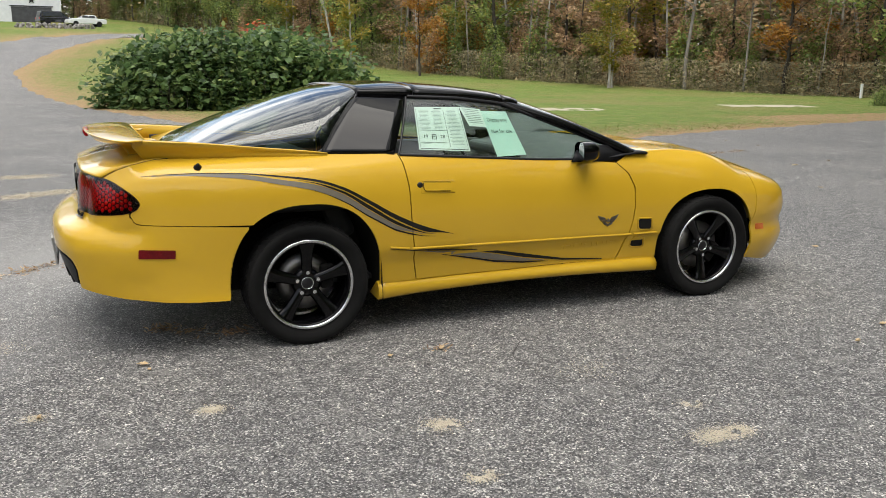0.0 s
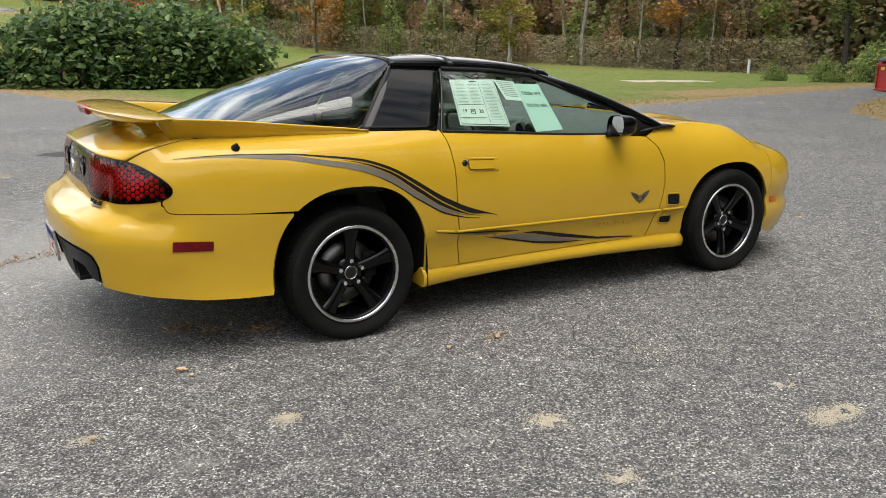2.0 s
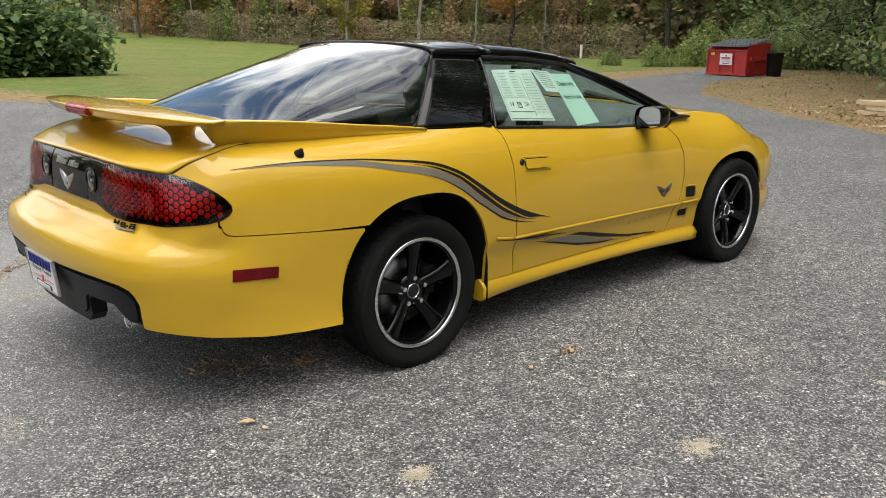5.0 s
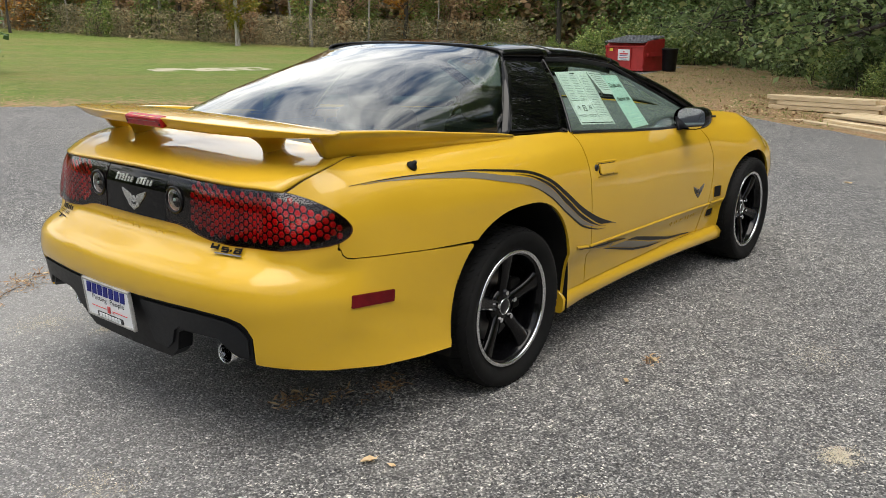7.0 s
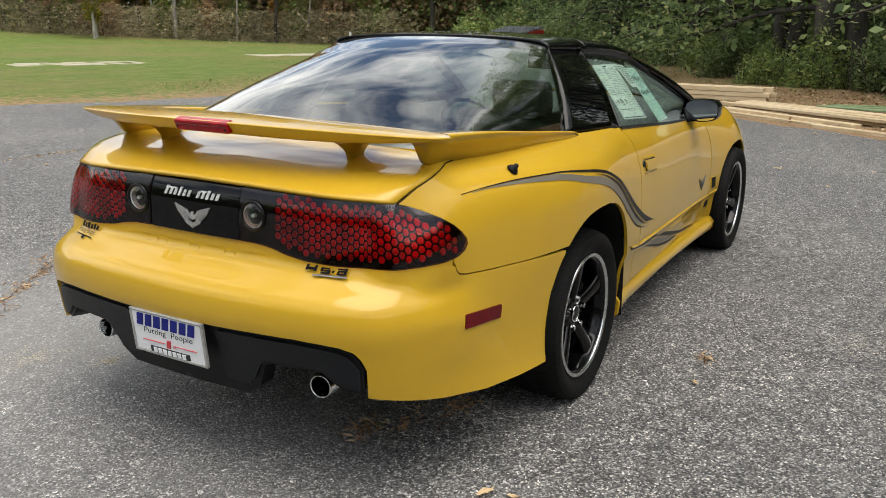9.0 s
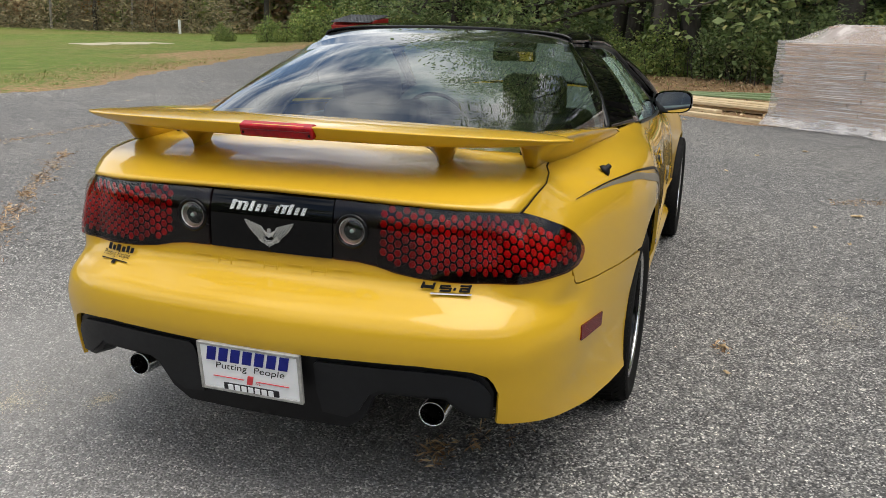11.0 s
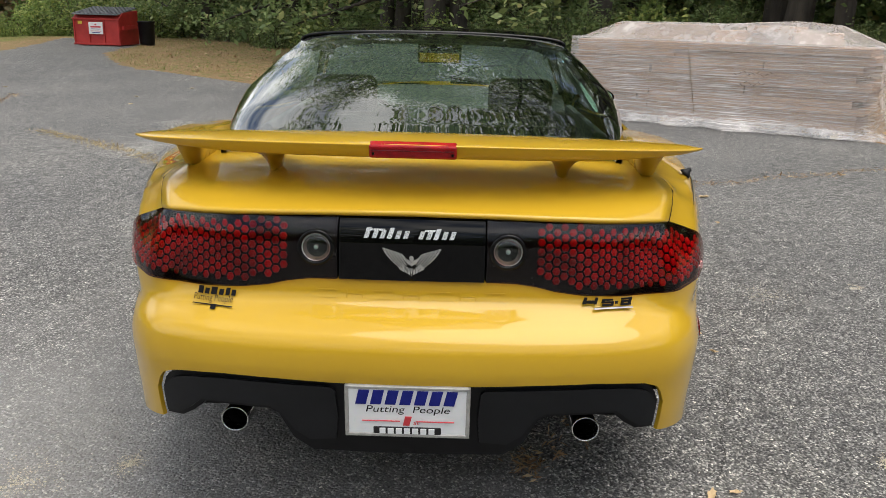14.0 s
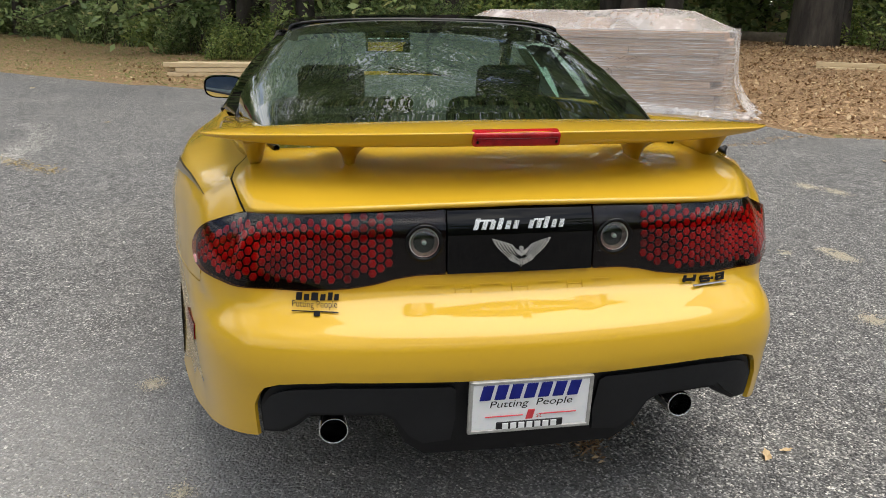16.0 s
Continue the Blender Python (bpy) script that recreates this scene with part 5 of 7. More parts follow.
loft("roof_band", [roof_row(x, .004) for x in np.linspace(.375, .70, 10)], M_BLACKPAINT, car, "gloss black roof band", thick=.012)
for sgn in (-1, 1):
    rr = []
    for x in np.linspace(.706, 1.25, 14):
        r = [p for p in roof_row(x, .003) if p[1] * sgn >= .06]
        rr.append(r)
    loft("roof_panel", rr, M_BLACKPAINT, car, "gloss black lift-out roof panel", thick=.012)
loft("roof_bar", [[p for p in roof_row(x, .001) if abs(p[1]) < .075] for x in np.linspace(.70, 1.28, 10)], M_BLACKPAINT, car, thick=.012)
loft("windscreen_header", [roof_row(x, .002) for x in np.linspace(1.254, 1.36, 5)], M_BLACKPAINT, car, thick=.012)
# windscreen
wrow = []
for f in np.linspace(0, 1, 16):
    xc, zc = 1.36 + (2.26 - 1.36) * f, 1.266 + (.925 - 1.266) * f + .03 * math.sin(math.pi * f)
    xe, ye, ze = 1.34 + (2.02 - 1.34) * f, .555 + (.71 - .555) * f, 1.200 + (.925 - 1.200) * f + .015 * math.sin(math.pi * f)
    wrow.append([(xe + (xc - xe) * math.cos(a), ye * math.sin(a) / 1.0, ze + (zc - ze) * math.cos(a) ** .7 if abs(a) < 1.5707 else ze) for a in np.linspace(-math.pi / 2, math.pi / 2, 31)])
ws = loft("windscreen", wrow, M_GLASS, car, "tinted windscreen")
ws.visible_shadow = False
for sgn in (-1, 1):
    def q(*pts):
        return [(x, sgn * y, z) for x, y, z in pts]
    # black rear pillar
    rows = []
    for f in np.linspace(0, 1, 14):
        a = np.array((.108, .737, .970)) + f * (np.array((.362, .533, 1.272)) - np.array((.108, .737, .970)))
        b = np.array((.50, .806, .966)) + f * (np.array((.655, .562, 1.262)) - np.array((.50, .806, .966)))
        bul = .018 * math.sin(math.pi * f)
        rows.append([(*(a + (b - a) * k)[:1], sgn * ((a + (b - a) * k)[1] + bul), (a + (b - a) * k)[2] + bul * .8) for k in np.linspace(0, 1, 8)])
    loft("rear_pillar", rows, M_BLACKPAINT, car, "gloss black rear pillar", thick=.01)
    # side window
    lowe = [(.53, .805, .962), (.9, .812, .940), (1.3, .806, .912), (1.86, .782, .888)]
    tope = [(.665, .561, 1.256), (.95, .575, 1.246), (1.24, .586, 1.214), (1.86, .722, .978)]
    rows = []
    for f in np.linspace(0, 1, 10):
        r = []
        for k in np.linspace(0, 1, 30):
            u = [.0, .33, .67, 1.0]
            a = np.array([curve_at(u, [p[c] for p in lowe], [k])[0] for c in range(3)])
            tu = [0, .30, .58, 1.0]
            b = np.array([np.interp(k, tu, [p[c] for p in tope]) for c in range(3)])
            p = a + (b - a) * f
            bul = .014 * math.sin(math.pi * f) * (1 - k ** 4)
            r.append((p[0], sgn * (p[1] + bul), p[2] + bul * .4))
        rows.append(r)
    sw = loft("side_window", rows, M_GLASS, car, "green-tinted side window")
    sw.visible_shadow = False
    win_rows = rows

    def tube(name, pts, r, material, label="", flat=1.0):
        v, f = tube_np(pts, [r] * len(pts), 8)
        return tagged(raw(name, v, f.tolist(), material, car, True), label)
    tube("window_seal", [(p[0], p[1] + sgn * .002, p[2]) for p in rows[0]], .008, M_TRIM)
    tube("window_frame", [(p[0], p[1] + sgn * .002, p[2] + .004) for p in rows[-1]], .010, M_TRIM)
    tube("window_frame", [(r[0][0] - .004, r[0][1], r[0][2]) for r in rows], .007, M_TRIM)
    # windscreen pillar
    pr = []
    for f in np.linspace(0, 1, 16):
        c = np.array((1.26, .572, 1.216)) + f * (np.array((2.06, .752, .918)) - np.array((1.26, .572, 1.216)))
        c[2] += .02 * math.sin(math.pi * f)
        c[1] += .012 * math.sin(math.pi * f)
        w = .030 + .018 * f
        pr.append([(c[0] - w * .6, sgn * (c[1] + w * .45), c[2] - w * .5), (c[0] - w * .1, sgn * (c[1] + w * .62), c[2] + .004), (c[0] + w * .45, sgn * (c[1] + w * .2), c[2] + .017), (c[0] + w * .9, sgn * (c[1] - w * .7), c[2] + .008), (c[0], sgn * (c[1] - w * .6), c[2] - w * .6)])
    loft("windscreen_pillar", pr, M_BLACKPAINT, car, "gloss black windscreen pillar", close=True)
    tube("hatch_seal", [hrow[k][0 if sgn < 0 else -1] for k in range(len(hrow))], .009, M_TRIM)
    # black triangle between the mirror and the pillar
    loft("mirror_sail", [q((1.60, .822, .89), (1.72, .812, .884), (1.90, .795, .884), (2.08, .772, .900)), q((1.63, .800, .925), (1.72, .790, .93), (1.88, .772, .93), (2.08, .755, .925)),
                         q((1.66, .775, .955), (1.72, .768, .965), (1.86, .752, .975), (2.02, .735, .945))], M_PLASTIC, car, "black plastic mirror base", thick=.012)
    # door mirror
    mp = empty("door_mirror")
    mp.parent = car
    shell = []
    for t_, sc in ((0, .55), (.015, .82), (.04, .98), (.075, 1.0), (.10, .96)):
        ring = []
        for k in range(20):
            a = 2 * math.pi * k / 20
            ca, sa = math.cos(a), math.sin(a)
            ex = (abs(ca) ** .62) * math.copysign(1, ca)
            ez = (abs(sa) ** .7) * math.copysign(1, sa)
            ring.append((1.715 - t_ * (1.0 + .32 * sc * ex), sgn * (.868 + .104 * sc * ex), .948 + (.060 * sc) * ez + .006 * ex))
        shell.append(ring)
    loft("mirror_shell", shell, M_BLACKPAINT, mp, "black mirror shell", close=True, caps=False)
    loft("mirror_cap", [[(1.716, sgn * .868, .948)] * 20, shell[0]], M_BLACKPAINT, mp, close=True)
    mg = bmesh.new()
    mg.faces.new([mg.verts.new((1.628 - .30 * (abs(v[1]) - .868), v[1] * .93 + sgn * .868 * .07, v[2] * .93 + .948 * .07)) for v in shell[-1]])
    part("mirror_glass", mg, M_MIRROR, mp, "mirror glass")
    loft("mirror_stalk", [[(1.70 + .03 * math.cos(a), sgn * y, z + .014 * math.sin(a)) for a in np.linspace(0, 6.283, 10, False)] for y, z in ((.77, .905), (.80, .912), (.83, .925))], M_PLASTIC, mp, close=True)

tube("hatch_trim", [(p[0] + .004, p[1], p[2] + .002) for p in hrow[-1]], .005, M_TRIM)

# ---- spoiler: a blade across the tail on four feet, with arms that run forward along the body
wing = empty("rear_spoiler")
wing.parent = car
ROWS_W = []
for y in np.r_[np.linspace(-.770, -.70, 12), np.linspace(-.68, .68, 45), np.linspace(.70, .770, 12)]:
    b = abs(y) / .772
    xr = -1.005 + .150 * b ** 2.4 + .03 * max(0, (b - .9) / .1) ** 2
    xf = -.735 - .04 * max(0, (b - .8) / .2) ** 2
    xf = xr + max(.012, (xf - xr) * (1 - max(0, (b - .93) / .07) ** 2.2))
    k = (xf - xr) / .27
    zt = 1.081 - .016 * b ** 2
    th = .040 * (1 - b ** 4) + .005
    ROWS_W.append([(xr + .001 * k, y, zt - .0045), (xr, y, zt - .002), (xr + .003 * k, y, zt), (xr + .008 * k, y, zt + .0006), (xr + .07 * k, y, zt + .005 * k), (xf - .08 * k, y, zt + .005 * k), (xf - .02 * k, y, zt - .002 * k),
                   (xf, y, zt - .012 * k), (xf - .012 * k, y, zt - .020 * k - .002), (xf - .12 * k, y, zt - .010 * k - th * .80), (xr + .07 * k, y, zt - .006 * k - th * .84), (xr + .040 * k, y, zt - .003 * k - th * .82),
                   (xr + .031 * k, y, zt - .002 * k - th * .78), (xr + .024 * k, y, zt - .001 * k - th * .68)])
loft("blade", ROWS_W, M_PAINT, wing, close=True, caps=True)
ax = [-.80, -.735, -.5, -.2, .05, .145]
A = dict(yo=[.690, .728, .744, .760, .772, .776], zo=[1.066, 1.062, 1.047, 1.018, .994, .982], yi=[.60, .60, .635, .675, .715, .742], zi=[1.062, 1.058, 1.043, 1.014, .992, .982],
         bo=[.668, .655, .700, .740, .768, .774], bz=[1.030, .957, .960, .964, .966, .966], bi=[.632, .632, .625, .665, .705, .738])
for sgn in (-1, 1):
    rows = []
    for x in np.linspace(-.80, .145, 26):
        g = {k: float(curve_at(ax, v, [x])[0]) for k, v in A.items()}
        rows.append([(x, sgn * g["bi"], g["bz"]), (x, sgn * g["yi"], g["zi"] - .004), (x, sgn * (g["yi"] + .012), g["zi"] + .001), (x, sgn * (g["yo"] - .010), g["zo"] + .001), (x, sgn * g["yo"], g["zo"] - .004),
                     (x, sgn * (g["yo"] - .012 + (g["bo"] - g["yo"]) * .3), g["zo"] - .35 * (g["zo"] - g["bz"])), (x, sgn * (g["bo"] + (g["yo"] - g["bo"]) * .12), g["bz"] + .3 * (g["zo"] - g["bz"])), (x, sgn * g["bo"], g["bz"])])
    loft("side_arm", rows, M_PAINT, wing, close=True, caps=True)
    # inner foot, a tapered fin
    foot = []
    for f in np.linspace(0, 1, 8):
        z = .965 + f * .080
        w = .013 + .012 * f + .045 * f ** 3
        x0, x1 = -.81 - .10 * f ** 2.5, -.715 + .05 * f ** 2.5
        foot.append([(x0, sgn * .40, z), (x0 + .02, sgn * (.40 + w), z), (x1 - .03, sgn * (.40 + w), z), (x1, sgn * .40, z), (x1 - .03, sgn * (.40 - w), z), (x0 + .02, sgn * (.40 - w), z)])
    loft("foot", foot, M_PAINT, wing, close=True)
b_ob = part("brake_lamp", box_bm((.032, .222, .036), (0, 0, 0), .006, 3), M_BRAKE, wing, "red high-level brake lamp")
b_ob.matrix_local = pose(-.990, .004, 1.0655, 0, -18, 0)
part("lens_rib", box_bm((.004, .208, .0025), (-.0165, 0, .006), .001, 1), M_REDLENS, b_ob, "dark rib across the red lens")
for y in (-.100, .100):
    part("lens_clip", box_bm((.004, .006, .007), (-.0165, y, -.004), .001, 1), M_LAMPBLACK, b_ob, "small dark clip on the red lens")

# ---- sills, bonnet, cowl
for sgn in (-1, 1):
    rows = []
    for x in np.linspace(.375, 2.215, 40):
        f = (x - .375) / 1.84
        zt = .284 - .02 * f - .014 * math.sin(math.pi * f) * 0
        zb = .198 + .024 * math.sin(math.pi * f) - .008 * f
        yo = .868 - .012 * f + (.02 * max(0, 1 - f * 8))
        rows.append([(x, sgn * (yo - .03), zt + .012), (x, sgn * (yo - .010), zt + .004), (x, sgn * (yo + .012), zt - .022), (x, sgn * (yo + .008), zb + .012), (x, sgn * (yo - .004), zb), (x, sgn * (yo - .14), zb + .01)])
    loft("sill_skirt", rows, M_PAINT, car, close=True, caps=True)
brow = []
for x in np.linspace(2.05, 3.60, 40):
    zt = float(np.interp(x, [1.9, 2.0, 2.2, 2.4, 2.6, 2.8, 3.0, 3.2, 3.4, 3.62], [.885, .905, .925, .925, .905, .848, .775, .748, .715, .64]))
    e = skin([sx(x)], [zt])[0]
    zc = float(curve_at([2.0, 2.3, 2.6, 2.9, 3.2, 3.45, 3.62], [.940, .945, .925, .876, .808, .728, .64], [x])[0])
    r = []
    for k in np.linspace(-1, 1, 31):
        scoop = .016 * math.exp(-((abs(k) - .36) / .14) ** 2) * float(smooth_step(2.25, 2.5, x) * (1 - smooth_step(3.0, 3.3, x)))
        r.append((e[0] + (x - e[0]) * (1 - abs(k)), e[1] * k, e[2] + (zc - e[2]) * (1 - abs(k) ** 2.6) + scoop))
    brow.append(r)
loft("bonnet", brow, M_PAINT, car, thick=.008)
loft("cowl", [[(x + .02 - .2 * abs(k) ** 2, .80 * k, z - .012 * abs(k)) for k in np.linspace(-1, 1, 21)] for x, z in ((2.05, .915), (2.16, .930), (2.26, .938), (2.33, .935))], M_PLASTIC, car, "black plastic cowl under the windscreen", thick=.01)
for y0 in (-.52, .08):
    tube("wiper", [(2.20 - .12 * abs(y0), y0, .955), (2.13, y0 + .25, .985), (2.10, y0 + .46, .99)], .008, M_TRIM, "black wiper arm")

# ---- wheels
def make_wheel():
    w = empty("wheel")
    tyre = part("tyre", revolve([(.236, -.092), (.250, -.098), (.272, -.112), (.295, -.115), (.310, -.108), (.319, -.094), (.3215, -.06), (.3225, -.03), (.323, 0), (.3225, .05), (.320, .10), (.310, .125), (.29, .14), (.25, .13), (.236, .11)], 72),
                M_RUBBER, w, "black low-profile tyre")
    tr = bmesh.new()
    for k in range(60):
        a = 2 * math.pi * k / 60
        for d0, d1, sk in ((-.108, -.070, .10), (-.060, -.012, .05), (.012, .060, -.05)):
            vs = []
            for rr_, dd, da in ((.3120 if d0 < -.1 else .3228, d0, 0), (.3235, d1, sk), (.3235, d1, sk + .066), (.3120 if d0 < -.1 else .3228, d0, .066)):
                vs.append(tr.verts.new(((rr_ + .002) * math.cos(a + da), dd, (rr_ + .002) * math.sin(a + da))))
            lo = [tr.verts.new((v.co.x * .985, v.co.y, v.co.z * .985)) for v in vs]
            tr.faces.new(vs)
            for i in range(4):
                tr.faces.new((vs[i], lo[i], lo[(i + 1) % 4], vs[(i + 1) % 4]))
    bmesh.ops.recalc_face_normals(tr, faces=tr.faces[:])
    tagged(part("tread", tr, M_RUBBER, tyre, "tread blocks"), kind="stuff")
    rim = part("rim", revolve([(.222, -.094), (.212, -.084), (.206, -.05), (.196, .03), (.200, .10), (.215, .11), (.225, -.06)], 72), M_RIM, w, "gloss black wheel rim")
    part("rim_lip", revolve([(.219, -.088), (.2215, -.0985), (.233, -.1015), (.2385, -.097), (.2385, -.085)], 96), M_LIP, rim, "bright machined rim lip")
    for k in range(5):
        a = math.pi / 2 + 2 * math.pi * k / 5
        rows = []
        for r, hw, d in ((.045, .030, -.052), (.075, .030, -.056), (.11, .030, -.062), (.15, .033, -.068), (.185, .040, -.073), (.214, .054, -.078)):
            th = .026
            sec = [(-hw, d + .012), (-hw * .72, d), (0, d - .003), (hw * .72, d), (hw, d + .012), (hw * .8, d + th), (-hw * .8, d + th)]
            rows.append([(r * math.cos(a) - u * math.sin(a), v, r * math.sin(a) + u * math.cos(a)) for u, v in sec])
        loft("spoke", rows, M_RIM, rim, close=True)
    hub = part("hub", revolve([(.0, -.052), (.05, -.052), (.074, -.046), (.078, -.02), (.0, -.02)], 40, closed=False), M_RIM, rim)
    part("centre_cap", revolve([(.0, -.060), (.022, -.060), (.029, -.056), (.031, -.05), (.0, -.05)], 32, closed=False), M_TRIM, hub, "black centre cap with a small emblem")
    part("cap_ring", revolve([(.0295, -.052), (.0305, -.0585), (.033, -.0585), (.034, -.052)], 32), M_CHROME, hub)
    for k in range(5):
        a = math.pi / 2 + 2 * math.pi * k / 5
        nb = bmesh.new()
        bmesh.ops.create_cone(nb, cap_ends=True, segments=6, radius1=.0125, radius2=.0105, depth=.022)
        nut = part("lug_nut", nb, M_CHROME, hub, "chrome lug nut")
        nut.matrix_local = Matrix.Translation((.058 * math.cos(a), -.058, .058 * math.sin(a))) @ pose(0, 0, 0, 90, 0, 0)
    part("brake_disc", revolve([(.04, -.0), (.15, -.0), (.15, .02), (.04, .02)], 48), M_STEEL, w, "dull steel brake disc")
    cal = box_bm((.07, .05, .13), (.115, -.005, .02), .012)
    part("brake_caliper", cal, M_UNDER, w)
    return w


wheel = make_wheel()
wheel.parent = car
wheel.matrix_local = pose(0, -.797, .3185)
for m in (pose(2.580, -.797, .3185, 0, 37, 0), pose(0, .797, .3185, 0, 20, 180), pose(2.568, .797, .3185, 0, 50, 180)):
    copy_thing(wheel, m)

# ---- wheel housings, floor, axle
for cx, wr, wf, z0, h in ((0, .402, .394, .30, .446), (2.598, .386, .374, .29, .399)):
    for sgn in (-1, 1):
        pts = [(cx + wf + .004, .20)] + arch(cx, wr, wf, z0, h, 28) + [(cx - wr - .004, .24)]
        loft("wheel_housing", [[(x, sgn * y, z) for x, z in pts] for y in ((.905 if cx < 1 else .835), .70, .52)], M_UNDER, car, "black wheel housing")
        bm = bmesh.new()
        bm.faces.new([bm.verts.new((x, sgn * .53, z)) for x, z in pts])
        part("wheel_housing_wall", bm, M_UNDER, car)
part("floor_pan", box_bm((1.74, 1.62, .06), (1.29, 0, .235), .02), M_UNDER, car, "dark underbody")
part("floor_pan", box_bm((.62, 1.30, .16), (-.73, 0, .44), .03), M_UNDER, car)
part("floor_pan", box_bm((.86, 1.0, .10), (0, 0, .40), .02), M_UNDER, car)
part("floor_pan", box_bm((1.3, 1.0, .16), (2.7, 0, .30), .02), M_UNDER, car)
ax_bm = bmesh.new()
bmesh.ops.create_cone(ax_bm, cap_ends=True, segments=16, radius1=.045, radius2=.045, depth=1.3, matrix=pose(0, 0, .31, 90, 0, 0))
part("rear_axle", ax_bm, M_UNDER, car)
for sgn in (-1, 1):
    ex = part("exhaust_pipe", revolve([(.0335, -.09), (.0355, -.095), (.0375, -.09), (.036, .0), (.034, .45), (.030, .45), (.0325, .0)], 40, "X"), M_CHROME, car, "polished round exhaust tip")
    ex.matrix_local = pose(-.965, sgn * .468, .330, 0, 4, sgn * -2) @ Matrix.Diagonal((1, 1.0, .92, 1))
    part("exhaust_bore", revolve([(.0, .02), (.0315, .02), (.0315, .10), (.0, .10)], 24, "X", closed=False), M_UNDER, ex)

# ---- small things on the body
def on_skin(name, pts, material, parent=None, sides=(-1, 1), label="", off=.002, lip=.006, spacing=.03, step=.012):
    return skin_panel(name, flank(pts), material, parent or car, sides, label, off, spacing, lip, step)


on_skin("rear_side_marker", [(-.812, .549), (-.808, .551), (-.648, .543), (-.645, .540), (-.648, .503), (-.652, .501), (-.812, .508), (-.815, .511)], M_REDLENS, label="dark red rear side marker lamp", off=.004)
on_skin("front_side_marker", [(3.016, .432), (3.110, .426), (3.112, .388), (3.02, .394)], M_AMBER, label="amber front side marker lamp", off=.003)
for v in ([(2.075, .525), (2.150, .522), (2.158, .512), (2.160, .470), (2.150, .460), (2.080, .464), (2.070, .474), (2.066, .515)], [(2.050, .414), (2.110, .411), (2.118, .402), (2.118, .358), (2.108, .349), (2.046, .352), (2.032, .362), (2.036, .385)]):
    on_skin("fender_vent", v, M_UNDER, label="black slot behind the front wheel", off=.0015, lip=.004)
    ring = [(np.array(p) - np.mean(v, 0)) * 1.16 + np.mean(v, 0) for p in v]
    for sgn in (-1, 1):
        s = [sx(p[0]) for p in ring + ring[:1]]
        z = [p[1] for p in ring + ring[:1]]
        tube("vent_rim", skin(s, z, .0) * [1, sgn, 1], .005, M_PAINT)
# door handle in its recess, and the lock
on_skin("door_handle", [(.640, .820), (.795, .812), (.800, .806), (.800, .776), (.794, .770), (.642, .777), (.637, .784), (.636, .814)], M_PAINT, label="body-coloured flap door handle", off=.010, lip=.014)
for sgn in (-1, 1):
    s = [sx(x) for x in (.622, .82, .82, .622, .622)]
    tube("handle_recess", skin(s, [.829, .819, .757, .766, .829], -.003) * [1, sgn, 1], .005, M_PAINT)
    edge_s = [sx(x) for x in (.636, .640, .795, .801, .801, .794, .642, .636, .636)]
    tube("handle_joint", skin(edge_s, [.814, .821, .813, .806, .776, .769, .776, .784, .814], .0015) * [1, sgn, 1], .0022, M_UNDER)
    c = skin([sx(.615)], [.806], .002)[0] * [1, sgn, 1]
    lk = part("door_lock", revolve([(0, -.004), (.010, -.004), (.016, 0), (.016, .008), (0, .008)], 24, closed=False), M_TRIM, car, "round black door lock")
    lk.matrix_local = Matrix.Translation(c) @ (Matrix.Identity(4) if sgn < 0 else pose(0, 0, 0, 0, 0, 180))
    # aerial base on the rear quarter
    if sgn < 0:
        c = skin([sx(-.53)], [.936], -.002)[0] * [1, sgn, 1]
        ab = part("aerial_base", revolve([(0, -.026), (.007, -.024), (.009, -.014), (.016, -.008), (.020, 0), (0, .002)], 20, closed=False), M_PLASTIC, car, "small black aerial base")
        ab.matrix_local = Matrix.Translation(c) @ pose(0, 0, 0, -48, 0, 0)

# vinyl stripes
TOP_X = [-.785, -.66, -.525, -.325, -.128, .034, .18, .312, .469, .631, .81]
TOP_Z = [.899, .908, .912, .908, .890, .868, .822, .752, .660, .587, .531]


def strand(name, upper, lower, first, last, material, label):
    """A tapering band below the sweep of the upper stripe: its upper and lower edge by place along it, in metres under the sweep."""
    up, lo = [], []
    for x in np.linspace(first, last, 44):
        z = float(curve_at(TOP_X, TOP_Z, [x])[0])
        a, b = float(np.interp(x, TOP_X, upper)), float(np.interp(x, TOP_X, lower))
        taper = min(1, (x - first) / .15 + .04) * min(1, (last - x) / .15 + .03)
        up.append((x, z - a))
        lo.append((x, z - a - max(.0015, (b - a) * taper)))
    on_skin(name, up + lo[::-1], material, label=label, off=.0014, lip=.001)


strand("upper_stripe", [0] * 11, [.002, .003, .003, .004, .008, .011, .015, .021, .026, .028, .01], -.785, .81, M_BLACKFILM, "black swept vinyl stripe")
strand("upper_stripe", [.02] * 4 + [.013, .017, .021, .028, .034, .034, .01], [.02] * 4 + [.016, .023, .033, .050, .052, .042, .012], -.05, .70, M_BLACKFILM, "black swept vinyl stripe")
strand("upper_stripe", [.0035, .0045, .005, .006, .020, .026, .037, .054, .055, .044, .01], [.005, .009, .014, .026, .044, .057, .071, .084, .078, .05, .01], -.74, .63, M_GREYFILM, "grey swept vinyl stripe")
strand("upper_stripe", [.01] * 5 + [.057, .071, .084, .078, .052, .012], [.01] * 5 + [.060, .076, .091, .087, .058, .014], .02, .70, M_BLACKFILM, "thin black vinyl edge under the grey stripe")
